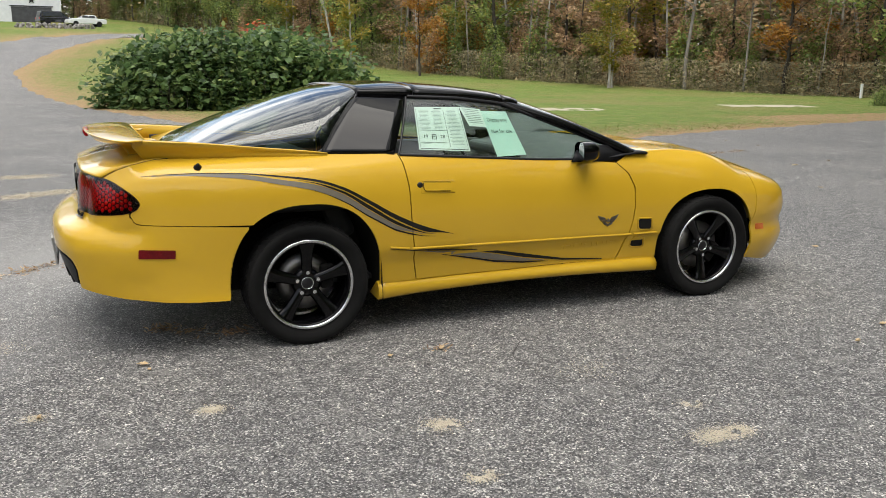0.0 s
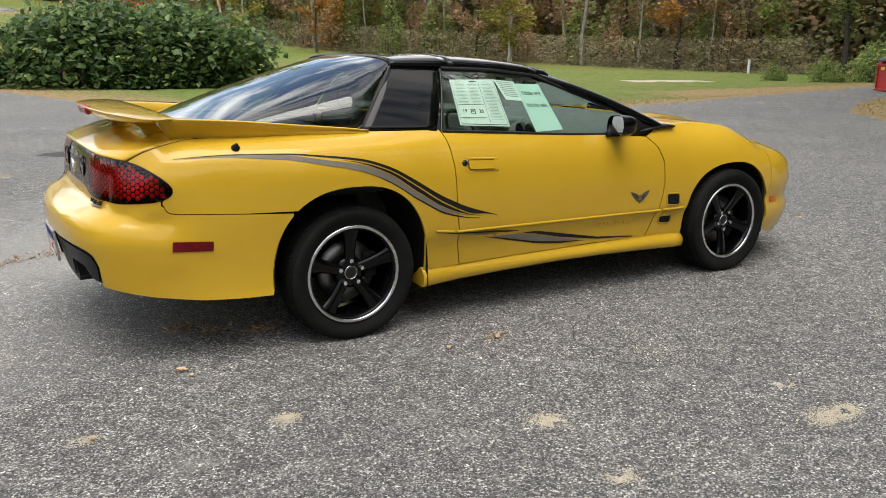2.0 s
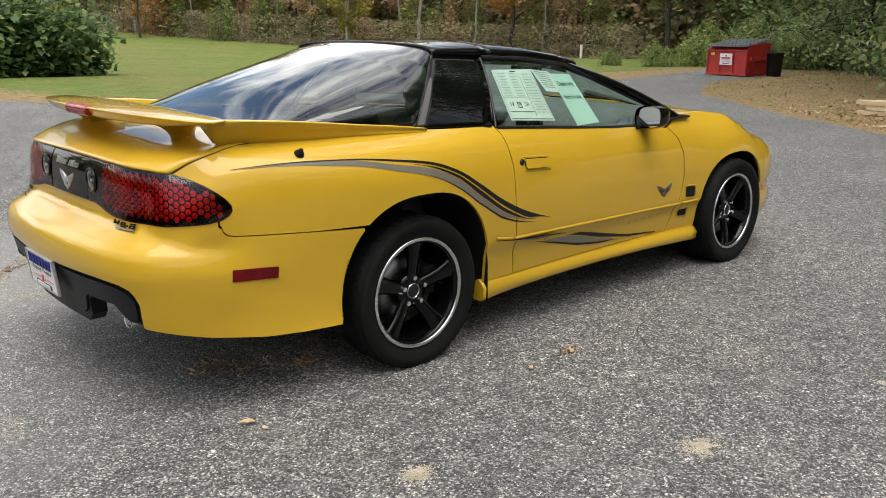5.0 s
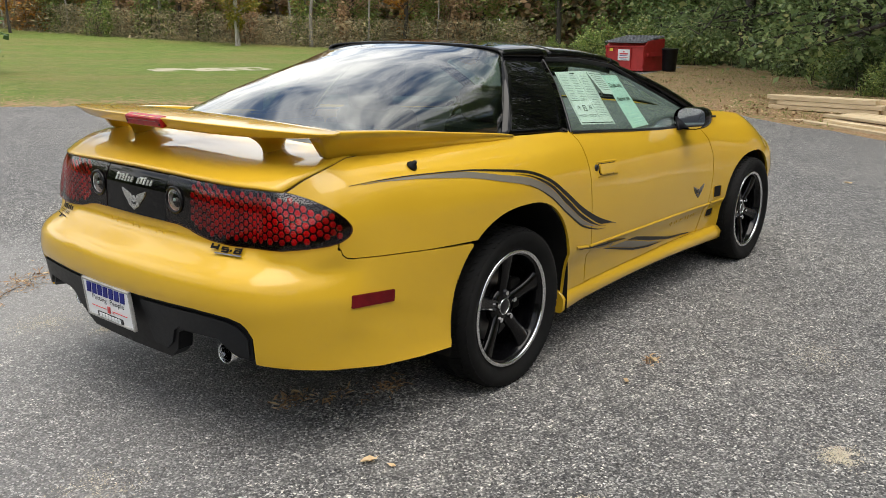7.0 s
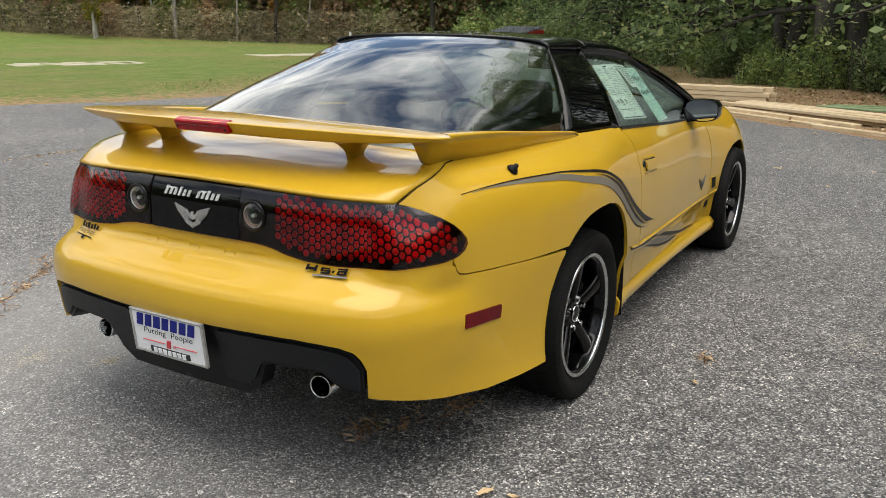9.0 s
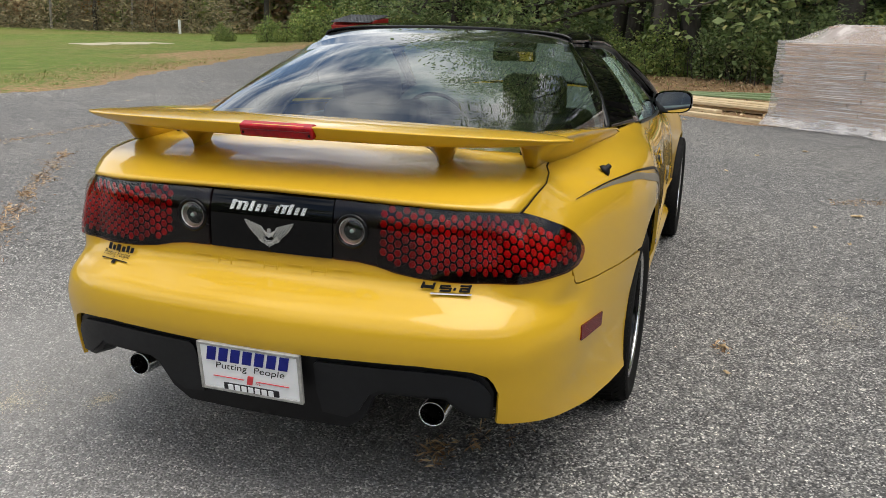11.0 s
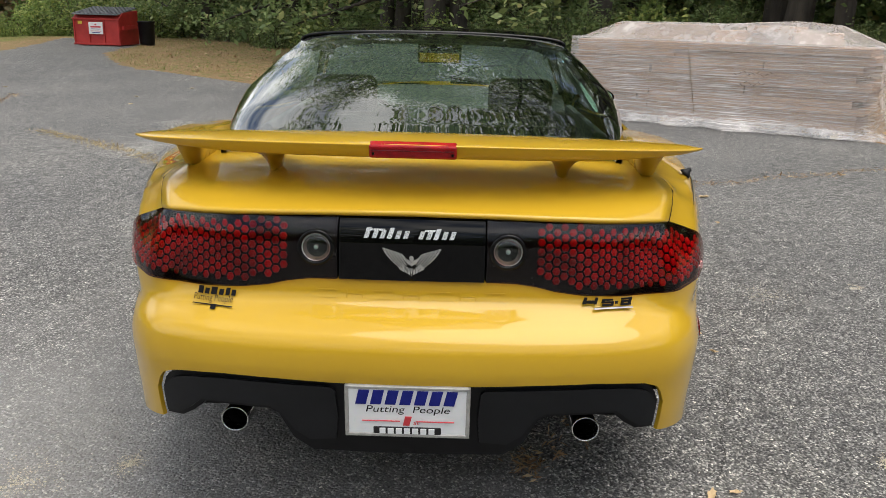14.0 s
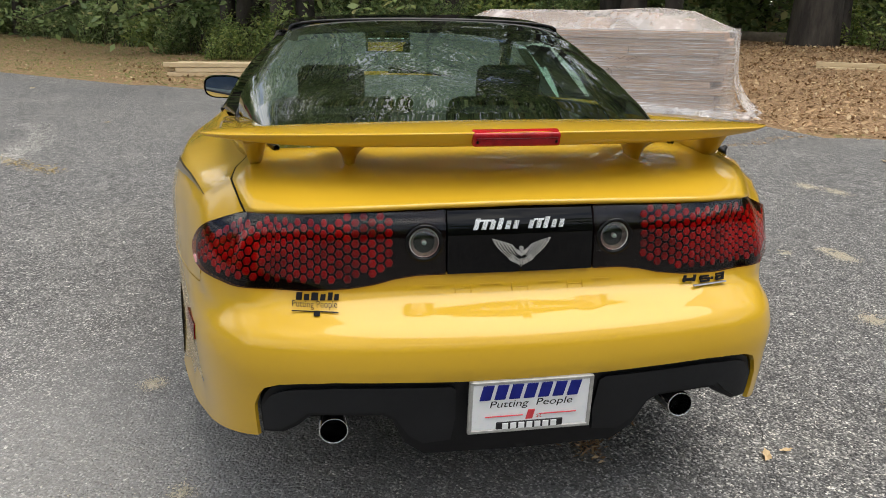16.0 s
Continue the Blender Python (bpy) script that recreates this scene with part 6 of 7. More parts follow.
on_skin("lower_stripe", [(.436, .476), (.566, .462), (.8, .446), (1.049, .418), (1.272, .374), (1.547, .321), (1.833, .293), (1.833, .288), (1.547, .309), (1.274, .352), (1.086, .394), (.906, .425), (.732, .444), (.566, .456)], M_BLACKFILM,
        label="black swept vinyl stripe", off=.0032, lip=.003, spacing=.011, step=.009)
on_skin("lower_stripe", [(.62, .449), (.732, .440), (.906, .420), (1.086, .388), (1.274, .346), (1.42, .322), (1.274, .328), (1.086, .352), (.906, .390), (.732, .428)], M_GREYFILM, label="grey swept vinyl stripe", off=.0028, lip=.003, spacing=.011, step=.009)
on_skin("lower_stripe", [(.68, .431), (.906, .388), (1.086, .350), (1.274, .326), (1.45, .313), (1.274, .317), (1.086, .340), (.906, .379)], M_BLACKFILM, label="thin black vinyl edge under the grey stripe", off=.0032, lip=.003, spacing=.011, step=.009)
# rib along the doors and the script on it
for sgn in (-1, 1):
    for x0, x1 in ((.436, .546), (.562, 2.016), (2.034, 2.20)):
        xx = np.linspace(x0, x1, 30)
        zz = np.interp(xx, [.436, .559, 1.542, 1.988, 2.192], [.480, .462, .438, .428, .429]) + .004
        rows = [skin([sx(x) for x in xx], zz + dz, o) * [1, sgn, 1] for dz, o in ((.009, -.002), (.005, .006), (-.002, .007), (-.008, -.003))]
        loft("side_rib", rows, M_PAINT, car)
    bm = bmesh.new()
    for x, w, h in ((1.56, .06, .006), (1.555, .010, .03), (1.60, .010, .02), (1.635, .03, .016), (1.68, .012, .02), (1.71, .02, .012), (1.755, .014, .03), (1.79, .014, .03), (1.83, .012, .02), (1.86, .012, .02), (1.89, .03, .005)):
        zc = .392
        q4 = [skin([sx(x + a * w / 2)], [zc + b * h / 2], .003)[0] * [1, sgn, 1] for a, b in ((-1, -1), (1, -1), (1, 1), (-1, 1))]
        q0 = [skin([sx(x + a * w / 2)], [zc + b * h / 2], -.002)[0] * [1, sgn, 1] for a, b in ((-1, -1), (1, -1), (1, 1), (-1, 1))]
        hi, lo = [bm.verts.new(p) for p in q4], [bm.verts.new(p) for p in q0]
        bm.faces.new(hi)
        for i in range(4):
            bm.faces.new((hi[i], lo[i], lo[(i + 1) % 4], hi[(i + 1) % 4]))
    bmesh.ops.recalc_face_normals(bm, faces=bm.faces[:])
    tagged(part("door_script", bm, M_PAINT, car, "embossed body-coloured script strokes"), kind="stuff")
    wing_badge(car, M_STEEL, lambda u, v, o: tuple(skin([sx(1.842 + u)], [.533 + v], o)[0] * [1, sgn, 1]), .100, "door_badge", "dark silver spread-wing badge")

def text_bm(body, size):
    cu = bpy.data.curves.new("words", "FONT")
    cu.body = body
    cu.size = size
    cu.align_x = "CENTER"
    ob = new("words", cu)
    me = bpy.data.meshes.new_from_object(ob.evaluated_get(bpy.context.evaluated_depsgraph_get()))
    bpy.data.objects.remove(ob)
    bm = bmesh.new()
    bm.from_mesh(me)
    bpy.data.meshes.remove(me)
    return bm


def tail_words(words, y0, z0, width, material, parent, off, name, label):
    """Printed words that follow the tail's skin."""
    bm = text_bm(words, 1.0)
    xs_ = [w.co.x for w in bm.verts]
    k = width / (max(xs_) - min(xs_))
    for w in bm.verts:
        y, z = y0 - w.co.x * k, z0 + w.co.y * k
        q = skin([sy(abs(y), z)], [z], off)[0]
        w.co = (q[0], math.copysign(q[1], y), q[2])
    return part(name, bm, material, parent, label)


tail_words("Putting People", .507, .677, .104, M_INK, car, .009, "slogan", "small printed slogan")


# ---- dealer plate
plate = part("dealer_plate", box_bm((.006, .300, .138), (0, 0, 0), .002), M_PLATE, car, "white dealer plate in a grey frame")
plate.matrix_local = pose(-1.194, -.001, .4435, 0, -6, 0)
fr = bmesh.new()
for sz, at in (((.012, .312, .009), (0, 0, .068)), ((.012, .312, .010), (0, 0, -.068)), ((.012, .010, .145), (0, .151, 0)), ((.012, .010, .145), (0, -.151, 0))):
    box_bm(sz, at, .002, 1, fr)
part("plate_frame", fr, M_FRAMEGREY, plate, "grey plate frame")
part("frame_panel", box_bm((.010, .17, .022), (0, 0, -.055), .002, 1), M_TRIM, plate, "black panel on the frame")
for nm, mt, bars in (("plate_lettering", M_BLUE, [(.112 - .0365 * k, .041, .027, .040) for k in range(7)]),
                     ("plate_emblem", M_REDINK, [(.0, -.026, .017, .026), (.066, -.027, .095, .002), (-.07, -.027, .095, .002)]),
                     ("frame_lettering", M_PLATE, [(.062 - .0205 * k, -.055, .015, .016) for k in range(7)])):
    bm = bmesh.new()
    for y, z, w, h in bars:
        m = Matrix.Identity(4)
        m[1][2] = -.22 if nm != "frame_lettering" else 0
        box_bm((.003, w, h), (-.0045 if nm != "frame_lettering" else -.0055, y, z), .0005, 1, bm, m)
    tagged(part(nm, bm, mt, plate, {"plate_lettering": "blue lettering strokes", "plate_emblem": "red emblem strokes", "frame_lettering": "white lettering strokes"}[nm]), kind="stuff")
bm = text_bm("Putting  People", .030)
bmesh.ops.transform(bm, matrix=Matrix(((0, 0, 1, -.0036), (-1.15, -.18, 0, 0), (0, .9, 0, -.002), (0, 0, 0, 1))), verts=bm.verts)
part("slogan", bm, M_INK, plate, "printed slogan")
bm = text_bm("st", .020)
bmesh.ops.transform(bm, matrix=Matrix(((0, 0, 1, -.0036), (-1.1, -.18, 0, -.022), (0, 1, 0, -.037), (0, 0, 0, 1))), verts=bm.verts)
part("slogan", bm, M_REDINK, plate, "printed red slogan end")

# ---- cabin
cab = empty("cabin")
cab.parent = car
part("cabin_floor", box_bm((2.0, 1.45, .03), (1.15, 0, .29), .01), M_INTDARK, cab)
part("load_floor", box_bm((.95, 1.15, .03), (-.35, 0, .80), .01), M_INTDARK, cab)
part("rear_seat", box_bm((.16, 1.1, .50), (.22, 0, .70), .05, 3, None, pose(0, 0, 0, 0, -22, 0)), M_SEAT, cab, "low dark rear seat back")
for sgn in (-1, 1):
    part("front_seat", box_bm((.16, .50, .62), (.62, sgn * .37, .70), .06, 3, None, pose(0, 0, 0, 0, -18, 0)), M_SEAT, cab, "charcoal front seat back")
    part("headrest", box_bm((.10, .27, .16), (.50, sgn * .37, 1.06), .04, 3, None, pose(0, 0, 0, 0, -12, 0)), M_SEAT, cab)
    part("seat_cushion", box_bm((.52, .50, .16), (.92, sgn * .37, .46), .05, 3), M_SEAT, cab)
    part("door_trim", box_bm((1.2, .04, .50), (1.15, sgn * .74, .66), .015), M_INT, cab)
    part("side_trim", box_bm((.75, .05, .26), (.10, sgn * .70, .80), .02), M_INTDARK, cab)
loft("dashboard", [[(x, y, z + .012 * math.cos(y * 3)) for y in np.linspace(-.72, .72, 21)] for x, z in ((1.62, .60), (1.60, .76), (1.65, .865), (1.78, .912), (1.95, .955), (2.14, .958))], M_INT, cab, "grey padded dashboard")
part("gauge_hood", box_bm((.20, .40, .08), (1.68, .37, .875), .03, 3), M_INT, cab)
for y, z in ((.012, .852), (-.090, .856)):
    vent = part("air_vent", revolve([(0, -.004), (.036, -.004), (.044, -.012), (.048, -.004), (.046, .02), (0, .02)], 28, "X", closed=False), M_INTDARK, cab, "round dark air vent in the dashboard")
    vent.matrix_local = pose(1.615, y, z, 0, -12, 0)
sw_bm = revolve([(.176, -.012), (.188, 0), (.176, .012), (.164, 0)], 40, "X")
st = part("steering_wheel", sw_bm, M_INTDARK, cab, "dark steering wheel")
st.matrix_local = pose(1.40, .37, .80, 0, -25, 0)
part("steering_boss", box_bm((.05, .30, .09), (0, 0, 0), .02), M_INTDARK, st)
part("console", box_bm((.9, .22, .24), (1.1, 0, .46), .03), M_INTDARK, cab)
rv = part("interior_mirror", box_bm((.02, .24, .06), (1.62, 0, 1.16), .012, 3), M_TRIM, cab, "interior mirror")
part("interior_mirror_glass", box_bm((.002, .22, .05), (1.608, 0, 1.16), .001), M_MIRROR, rv)
loft("headlining", [[(x, y * .93, z - .03) for x, y, z in roof_row(xq)] for xq in np.linspace(.42, 1.33, 8)], M_INT, cab)


# ---- papers behind the side window
def window_point(k, f, inside):
    """A place on the inner face of the near side window: k along it, f up it."""
    r = np.array(win_right)
    i, j = f * (len(r) - 1), k * (len(r[0]) - 1)
    i0, j0 = min(int(i), len(r) - 2), min(int(j), len(r[0]) - 2)
    a, b = i - i0, j - j0
    p = (r[i0, j0] * (1 - a) + r[i0 + 1, j0] * a) * (1 - b) + (r[i0, j0 + 1] * (1 - a) + r[i0 + 1, j0 + 1] * a) * b
    du, dv = r[i0, j0 + 1] - r[i0, j0], r[i0 + 1, j0] - r[i0, j0]
    n = np.cross(du, dv)
    n /= np.linalg.norm(n)
    if n[1] > 0:
        n = -n
    return p - n * inside


win_right = [[(x, -abs(y), z) for x, y, z in r] for r in win_rows]


def window_locate(x, z):
    """The (k, f) of the window whose place has this x and height."""
    best = None
    for k in np.linspace(0, 1, 41):
        for f in np.linspace(0, 1, 31):
            p = window_point(k, f, 0)
            d = (p[0] - x) ** 2 + (p[2] - z) ** 2
            if best is None or d < best[0]:
                best = (d, k, f)
    return best[1:]


def sheet(name, corners, material, label, lines=()):
    """A sheet of paper on the inside of the glass, from its four corners (x, height), with printed bars in its own (u, v)."""
    kf = [window_locate(*c) for c in corners]
    P = [Vector(window_point(k, f, .006)) for k, f in kf]

    def at(u, v, off):
        p = P[0].lerp(P[1], u).lerp(P[3].lerp(P[2], u), v)
        n = (P[1] - P[0]).cross(P[3] - P[0]).normalized()
        if n.y > 0:
            n = -n
        return p + n * off
    bm = bmesh.new()
    n = 8
    g = [[bm.verts.new(at(i / n, j / n, 0)) for i in range(n + 1)] for j in range(n + 1)]
    for j in range(n):
        for i in range(n):
            bm.faces.new((g[j][i], g[j][i + 1], g[j + 1][i + 1], g[j + 1][i]))
    top = link(name, bm, material)
    tagged(top, label, "paper")
    for mt in {l[4] for l in lines}:
        bm = bmesh.new()
        for u, v, w, h, m2 in lines:
            if m2 is mt:
                bm.faces.new([bm.verts.new(at(a, b, .0012)) for a, b in ((u - w / 2, v - h / 2), (u + w / 2, v - h / 2), (u + w / 2, v + h / 2), (u - w / 2, v + h / 2))])
        part("printing", bm, mt, top, "printed lines")
    return top, at


rng_p = random.Random(2)
lines = [(.5, .955, .16, .02, M_INK), (.5, .03, .94, .012, M_INK), (.03, .5, .008, .9, M_INKGREY), (.97, .5, .008, .9, M_INKGREY), (.62, .5, .006, .84, M_INK), (.33, .45, .56, .006, M_INK), (.33, .17, .56, .006, M_INK)]
for k in range(26):
    v = .92 - k * .031
    if not .18 < v < .44:
        lines.append((.18 + rng_p.uniform(-.01, .01), v, rng_p.uniform(.14, .24), .007, M_INKGREY))
        lines.append((.46, v, rng_p.uniform(.12, .24), .007, M_INKGREY))
    lines.append((.79, v, rng_p.uniform(.16, .28), .007, M_INKGREY))
lines += [(.33, .35, .09, .012, M_INK), (.33, .25, .09, .012, M_INK), (.29, .30, .014, .10, M_INK), (.37, .30, .014, .10, M_INK), (.33, .31, .05, .04, M_INKGREY)]
price, at_p = sheet("price_sheet", [(.655, .985), (.945, .972), (.962, 1.205), (.690, 1.212)], M_PAPER, "pale printed price sheet behind the side window", lines)
for words, u in (("19", .16), ("28", .50)):
    bm = text_bm(words, 1.0)
    for w in bm.verts:
        w.co = at_p(u + w.co.x * .10, .275 + w.co.y * .105, .0014)
    part("printing", bm, M_INK, price, "printed mileage figure")
sheet("price_sheet", [(.990, 1.10), (1.090, 1.095), (1.085, 1.198), (.975, 1.203)], M_PAPER, "small printed sheet behind the side window", [(.5, .9 - .1 * k, .8 - .05 * (k % 3), .035, M_INKGREY) for k in range(8)])
notice, at_n = sheet("notice", [(1.115, .940), (1.315, .942), (1.262, 1.178), (1.085, 1.180)], M_PAPERGREEN, "mint-green display-only notice behind the side window")
for words, v in (("Display only", .76), ("Not for sale", .50)):
    bm = text_bm(words, 1.0)
    xs_ = [w.co.x for w in bm.verts]
    wd = max(xs_) - min(xs_)
    for w in bm.verts:
        w.co = at_n(.5 + w.co.x / wd * .74, v + w.co.y / wd * .60, .0012)
    part("printing", bm, M_INK, notice, "printed words")

# ---------------------------------------------------------------- things round the yard
M_RED = mat("red_container_paint", (0.34, 0.020, 0.018), (0.46, 0.032, 0.028), 3.0, 0.5, bump=0.1, bscale=40)
M_LID = mat("black_ribbed_lid", (0.09, 0.095, 0.105), (0.17, 0.175, 0.19), 8.0, 0.5)
M_SIGN = mat("white_sign", (0.70, 0.70, 0.69), (0.78, 0.78, 0.77), 8.0, 0.5)
M_YLABEL = mat("yellow_label", (0.6, 0.42, 0.03), (0.65, 0.48, 0.05), 8.0, 0.5)
M_LUMBER = mat("fresh_lumber", (0.50, 0.38, 0.22), (0.66, 0.53, 0.34), 3.0, 0.75, stretch=(1, 1, 6), bump=0.1, bscale=70, rand=0.18)
M_GREENWOOD = mat("green_treated_lumber", (0.16, 0.22, 0.10), (0.22, 0.28, 0.14), 3.0, 0.75, rand=0.12)
M_OLDLOG = mat("weathered_log", (0.16, 0.13, 0.10), (0.30, 0.25, 0.19), 4.0, 0.9, bump=0.5, bscale=30, bdist=0.01)
M_BOARD = mat("brown_flooring", (0.34, 0.215, 0.145), (0.50, 0.34, 0.235), 5.0, 0.7, stretch=(.4, .4, 14), rand=0.25)
M_CONCRETE = mat("pale_concrete", (0.30, 0.27, 0.19), (0.42, 0.38, 0.28), 2.0, 0.9, bump=0.3, bscale=30)
M_SAND = mat("pale_sand", (0.42, 0.37, 0.28), (0.60, 0.54, 0.42), 16.0, 0.95, bump=0.5, bscale=180, bdist=0.004)
M_GRIT = mat("pale_grit", (0.30, 0.29, 0.27), (0.62, 0.60, 0.56), 30.0, 0.9)
M_CRACK = mat("crack_fill", (0.03, 0.03, 0.029), (0.06, 0.056, 0.05), 16.0, 0.95)
M_BARN = mat("white_barn_boards", (0.56, 0.57, 0.59), (0.66, 0.67, 0.68), 1.5, 0.6)
M_DARKDOOR = mat("dark_doorway", (0.03, 0.03, 0.035), (0.05, 0.05, 0.055), 2.0, 0.6)
M_ROOF = mat("grey_shingles", (0.12, 0.12, 0.12), (0.2, 0.2, 0.2), 3.0, 0.9)
M_CARWHITE = mat("white_car_paint", (0.66, 0.67, 0.68), (0.72, 0.73, 0.74), 3.0, 0.3, coat=0.8)
M_CARBLACK = mat("dark_car_paint", (0.010, 0.011, 0.016), (0.018, 0.019, 0.026), 3.0, 0.25, coat=0.8)
M_STONE = mat("field_stone", (0.16, 0.15, 0.14), (0.30, 0.28, 0.26), 4.0, 0.9, rand=0.3)
M_WINDOW = mat("dark_window", (0.02, 0.022, 0.025), (0.04, 0.042, 0.045), 3.0, 0.1)


def make_film(name, clear, streak, lo=0.5, hi=2.8):
    """Stretch film: clear, glossy, milky where it lies in folds."""
    m, n, l, p = node_mat(name)
    n.remove(p)
    tr = n.new("ShaderNodeBsdfTransparent")
    df = n.new("ShaderNodeBsdfDiffuse")
    df.inputs["Color"].default_value = (0.78, 0.74, 0.72, 1)
    gl = n.new("ShaderNodeBsdfGlossy")
    gl.inputs["Roughness"].default_value = 0.22
    ns = noise_node(n, l, 2.2, 5.0, 0.65, "Object", streak)
    n2 = noise_node(n, l, 1.1, 3.0, 0.6, "Object")
    r = ramp_node(n, l, ns.outputs["Fac"], [(0.35, (clear * lo,) * 3), (0.52, (clear * (lo + hi) * .4,) * 3), (0.66, (min(1, clear * hi),) * 3)])
    r2 = ramp_node(n, l, n2.outputs["Fac"], [(0.4, (0.75,) * 3), (0.7, (1.25,) * 3)])
    f = mix_node(n, l, 1.0, r.outputs["Color"], r2.outputs["Color"], "MULTIPLY")
    m1 = n.new("ShaderNodeMixShader")
    l.new(f, m1.inputs["Fac"])
    l.new(tr.outputs["BSDF"], m1.inputs[1])
    l.new(df.outputs["BSDF"], m1.inputs[2])
    m2 = n.new("ShaderNodeMixShader")
    m2.inputs["Fac"].default_value = 0.07
    l.new(m1.outputs["Shader"], m2.inputs[1])
    l.new(gl.outputs["BSDF"], m2.inputs[2])
    bp = n.new("ShaderNodeBump")
    bp.inputs["Strength"].default_value = 0.5
    bp.inputs["Distance"].default_value = 0.02
    l.new(ns.outputs["Fac"], bp.inputs["Height"])
    l.new(bp.outputs["Normal"], gl.inputs["Normal"])
    l.new(bp.outputs["Normal"], df.inputs["Normal"])
    l.new(m2.outputs["Shader"], n["Material Output"].inputs["Surface"])
    return m


M_FILM = make_film("stretch_film", 0.25, (0.7, 0.7, 42))
M_FILMTOP = make_film("loose_film", 0.42, (2.2, 0.9, 3), 0.75, 1.45)
M_SKIRT = make_film("crumpled_film", 0.42, (3, 3, 4), 0.6, 1.7)


# ---- waste container and bin
def make_dumpster():
    d = empty("waste_container", pose(26.05, 12.2, 0.0, 0, 0, -96) @ Matrix.Diagonal((.90, 1.0, .98, 1)))
    # local x along the front, y away from the front
    bm = bmesh.new()
    w, dp = .92, 1.35
    prof = [(0, .0, .03), (0, .0, .92), (0, .25, 1.12), (0, dp, 1.20), (0, dp, .03)]
    L = [bm.verts.new((-w, y, z)) for _, y, z in prof]
    R = [bm.verts.new((w, y, z)) for _, y, z in prof]
    bm.faces.new(L)
    bm.faces.new(R[::-1])
    for i in range(5):
        j = (i + 1) % 5
        bm.faces.new((L[i], R[i], R[j], L[j]))
    bmesh.ops.recalc_face_normals(bm, faces=bm.faces[:])
    bmesh.ops.bevel(bm, geom=bm.edges[:], offset=.015, segments=2, profile=.5, affect="EDGES")
    part("body", bm, M_RED, d, "red sheet-steel body")
    for x in (-.88, -.3, .3, .88):
        part("stiffener", box_bm((.05, .04, .78), (x, -.02, .52), .008), M_RED, d)
    for z in (.06, .90):
        part("rim_rail", box_bm((1.88, .05, .06), (0, -.02, z), .01), M_RED, d)
    for sx_ in (-1, 1):
        part("fork_pocket", box_bm((.10, .9, .14), (sx_ * .96, .6, .62), .015), M_RED, d)
    for k in range(2):
        lid = part("lid", box_bm((.90, 1.48, .035), (0, 0, 0), .01), M_LID, d, "black ribbed plastic lid")
        lid.matrix_local = pose(-.455 + .91 * k, .62, 1.17, 9, 0, 0)
        for q in range(6):
            part("lid_rib", box_bm((.07, 1.44, .03), (-.37 + .148 * q, 0, .028), .01), M_LID, lid)
    sg = part("sign", box_bm((.56, .012, .40), (.0, -.052, .60), .003), M_SIGN, d, "white sign with red and blue strokes")
    for z, wd, mt in ((.72, .07, M_REDINK), (.64, .40, M_REDINK), (.57, .36, M_BLUE), (.50, .42, M_REDINK), (.45, .3, M_BLUE)):
        part("sign_stroke", box_bm((wd, .006, .05 if z > .6 else .02), (0, -.060, z), .001), mt, sg)
    part("label", box_bm((.16, .01, .10), (-.62, -.05, .78), .002), M_YLABEL, d, "small yellow label")
    return tagged(d, "red steel waste container with black ribbed lids", "waste container")


def make_bin():
    b = empty("rubbish_bin", pose(26.75, 10.75, 0.0) @ Matrix.Scale(1.0, 4))
    part("drum", revolve_z([(.0, .02), (.23, .02), (.25, .10), (.28, .78), (.30, .80), (.30, .84), (.27, .84), (.24, .1), (.0, .08)]), M_PLASTIC, b, "black plastic drum")
    part("handle", box_bm((.06, .62, .03), (0, 0, .70), .01), M_PLASTIC, b)
    return tagged(b, "black plastic rubbish bin beside the red container", "bin")


def revolve_z(profile, seg=32):
    bm = bmesh.new()
    rings = []
    for k in range(seg):
        a = 2 * math.pi * k / seg
        rings.append([bm.verts.new((r * math.cos(a), r * math.sin(a), z)) for r, z in profile])
    for k in range(seg):
        A_, B_ = rings[k], rings[(k + 1) % seg]
        for i in range(len(profile) - 1):
            try:
                f = bm.faces.new((A_[i], B_[i], B_[i + 1], A_[i + 1]))
                f.smooth = True
            except ValueError:
                pass
    bmesh.ops.remove_doubles(bm, verts=bm.verts[:], dist=1e-5)
    bmesh.ops.recalc_face_normals(bm, faces=bm.faces[:])
    return bm


make_dumpster()
make_bin()


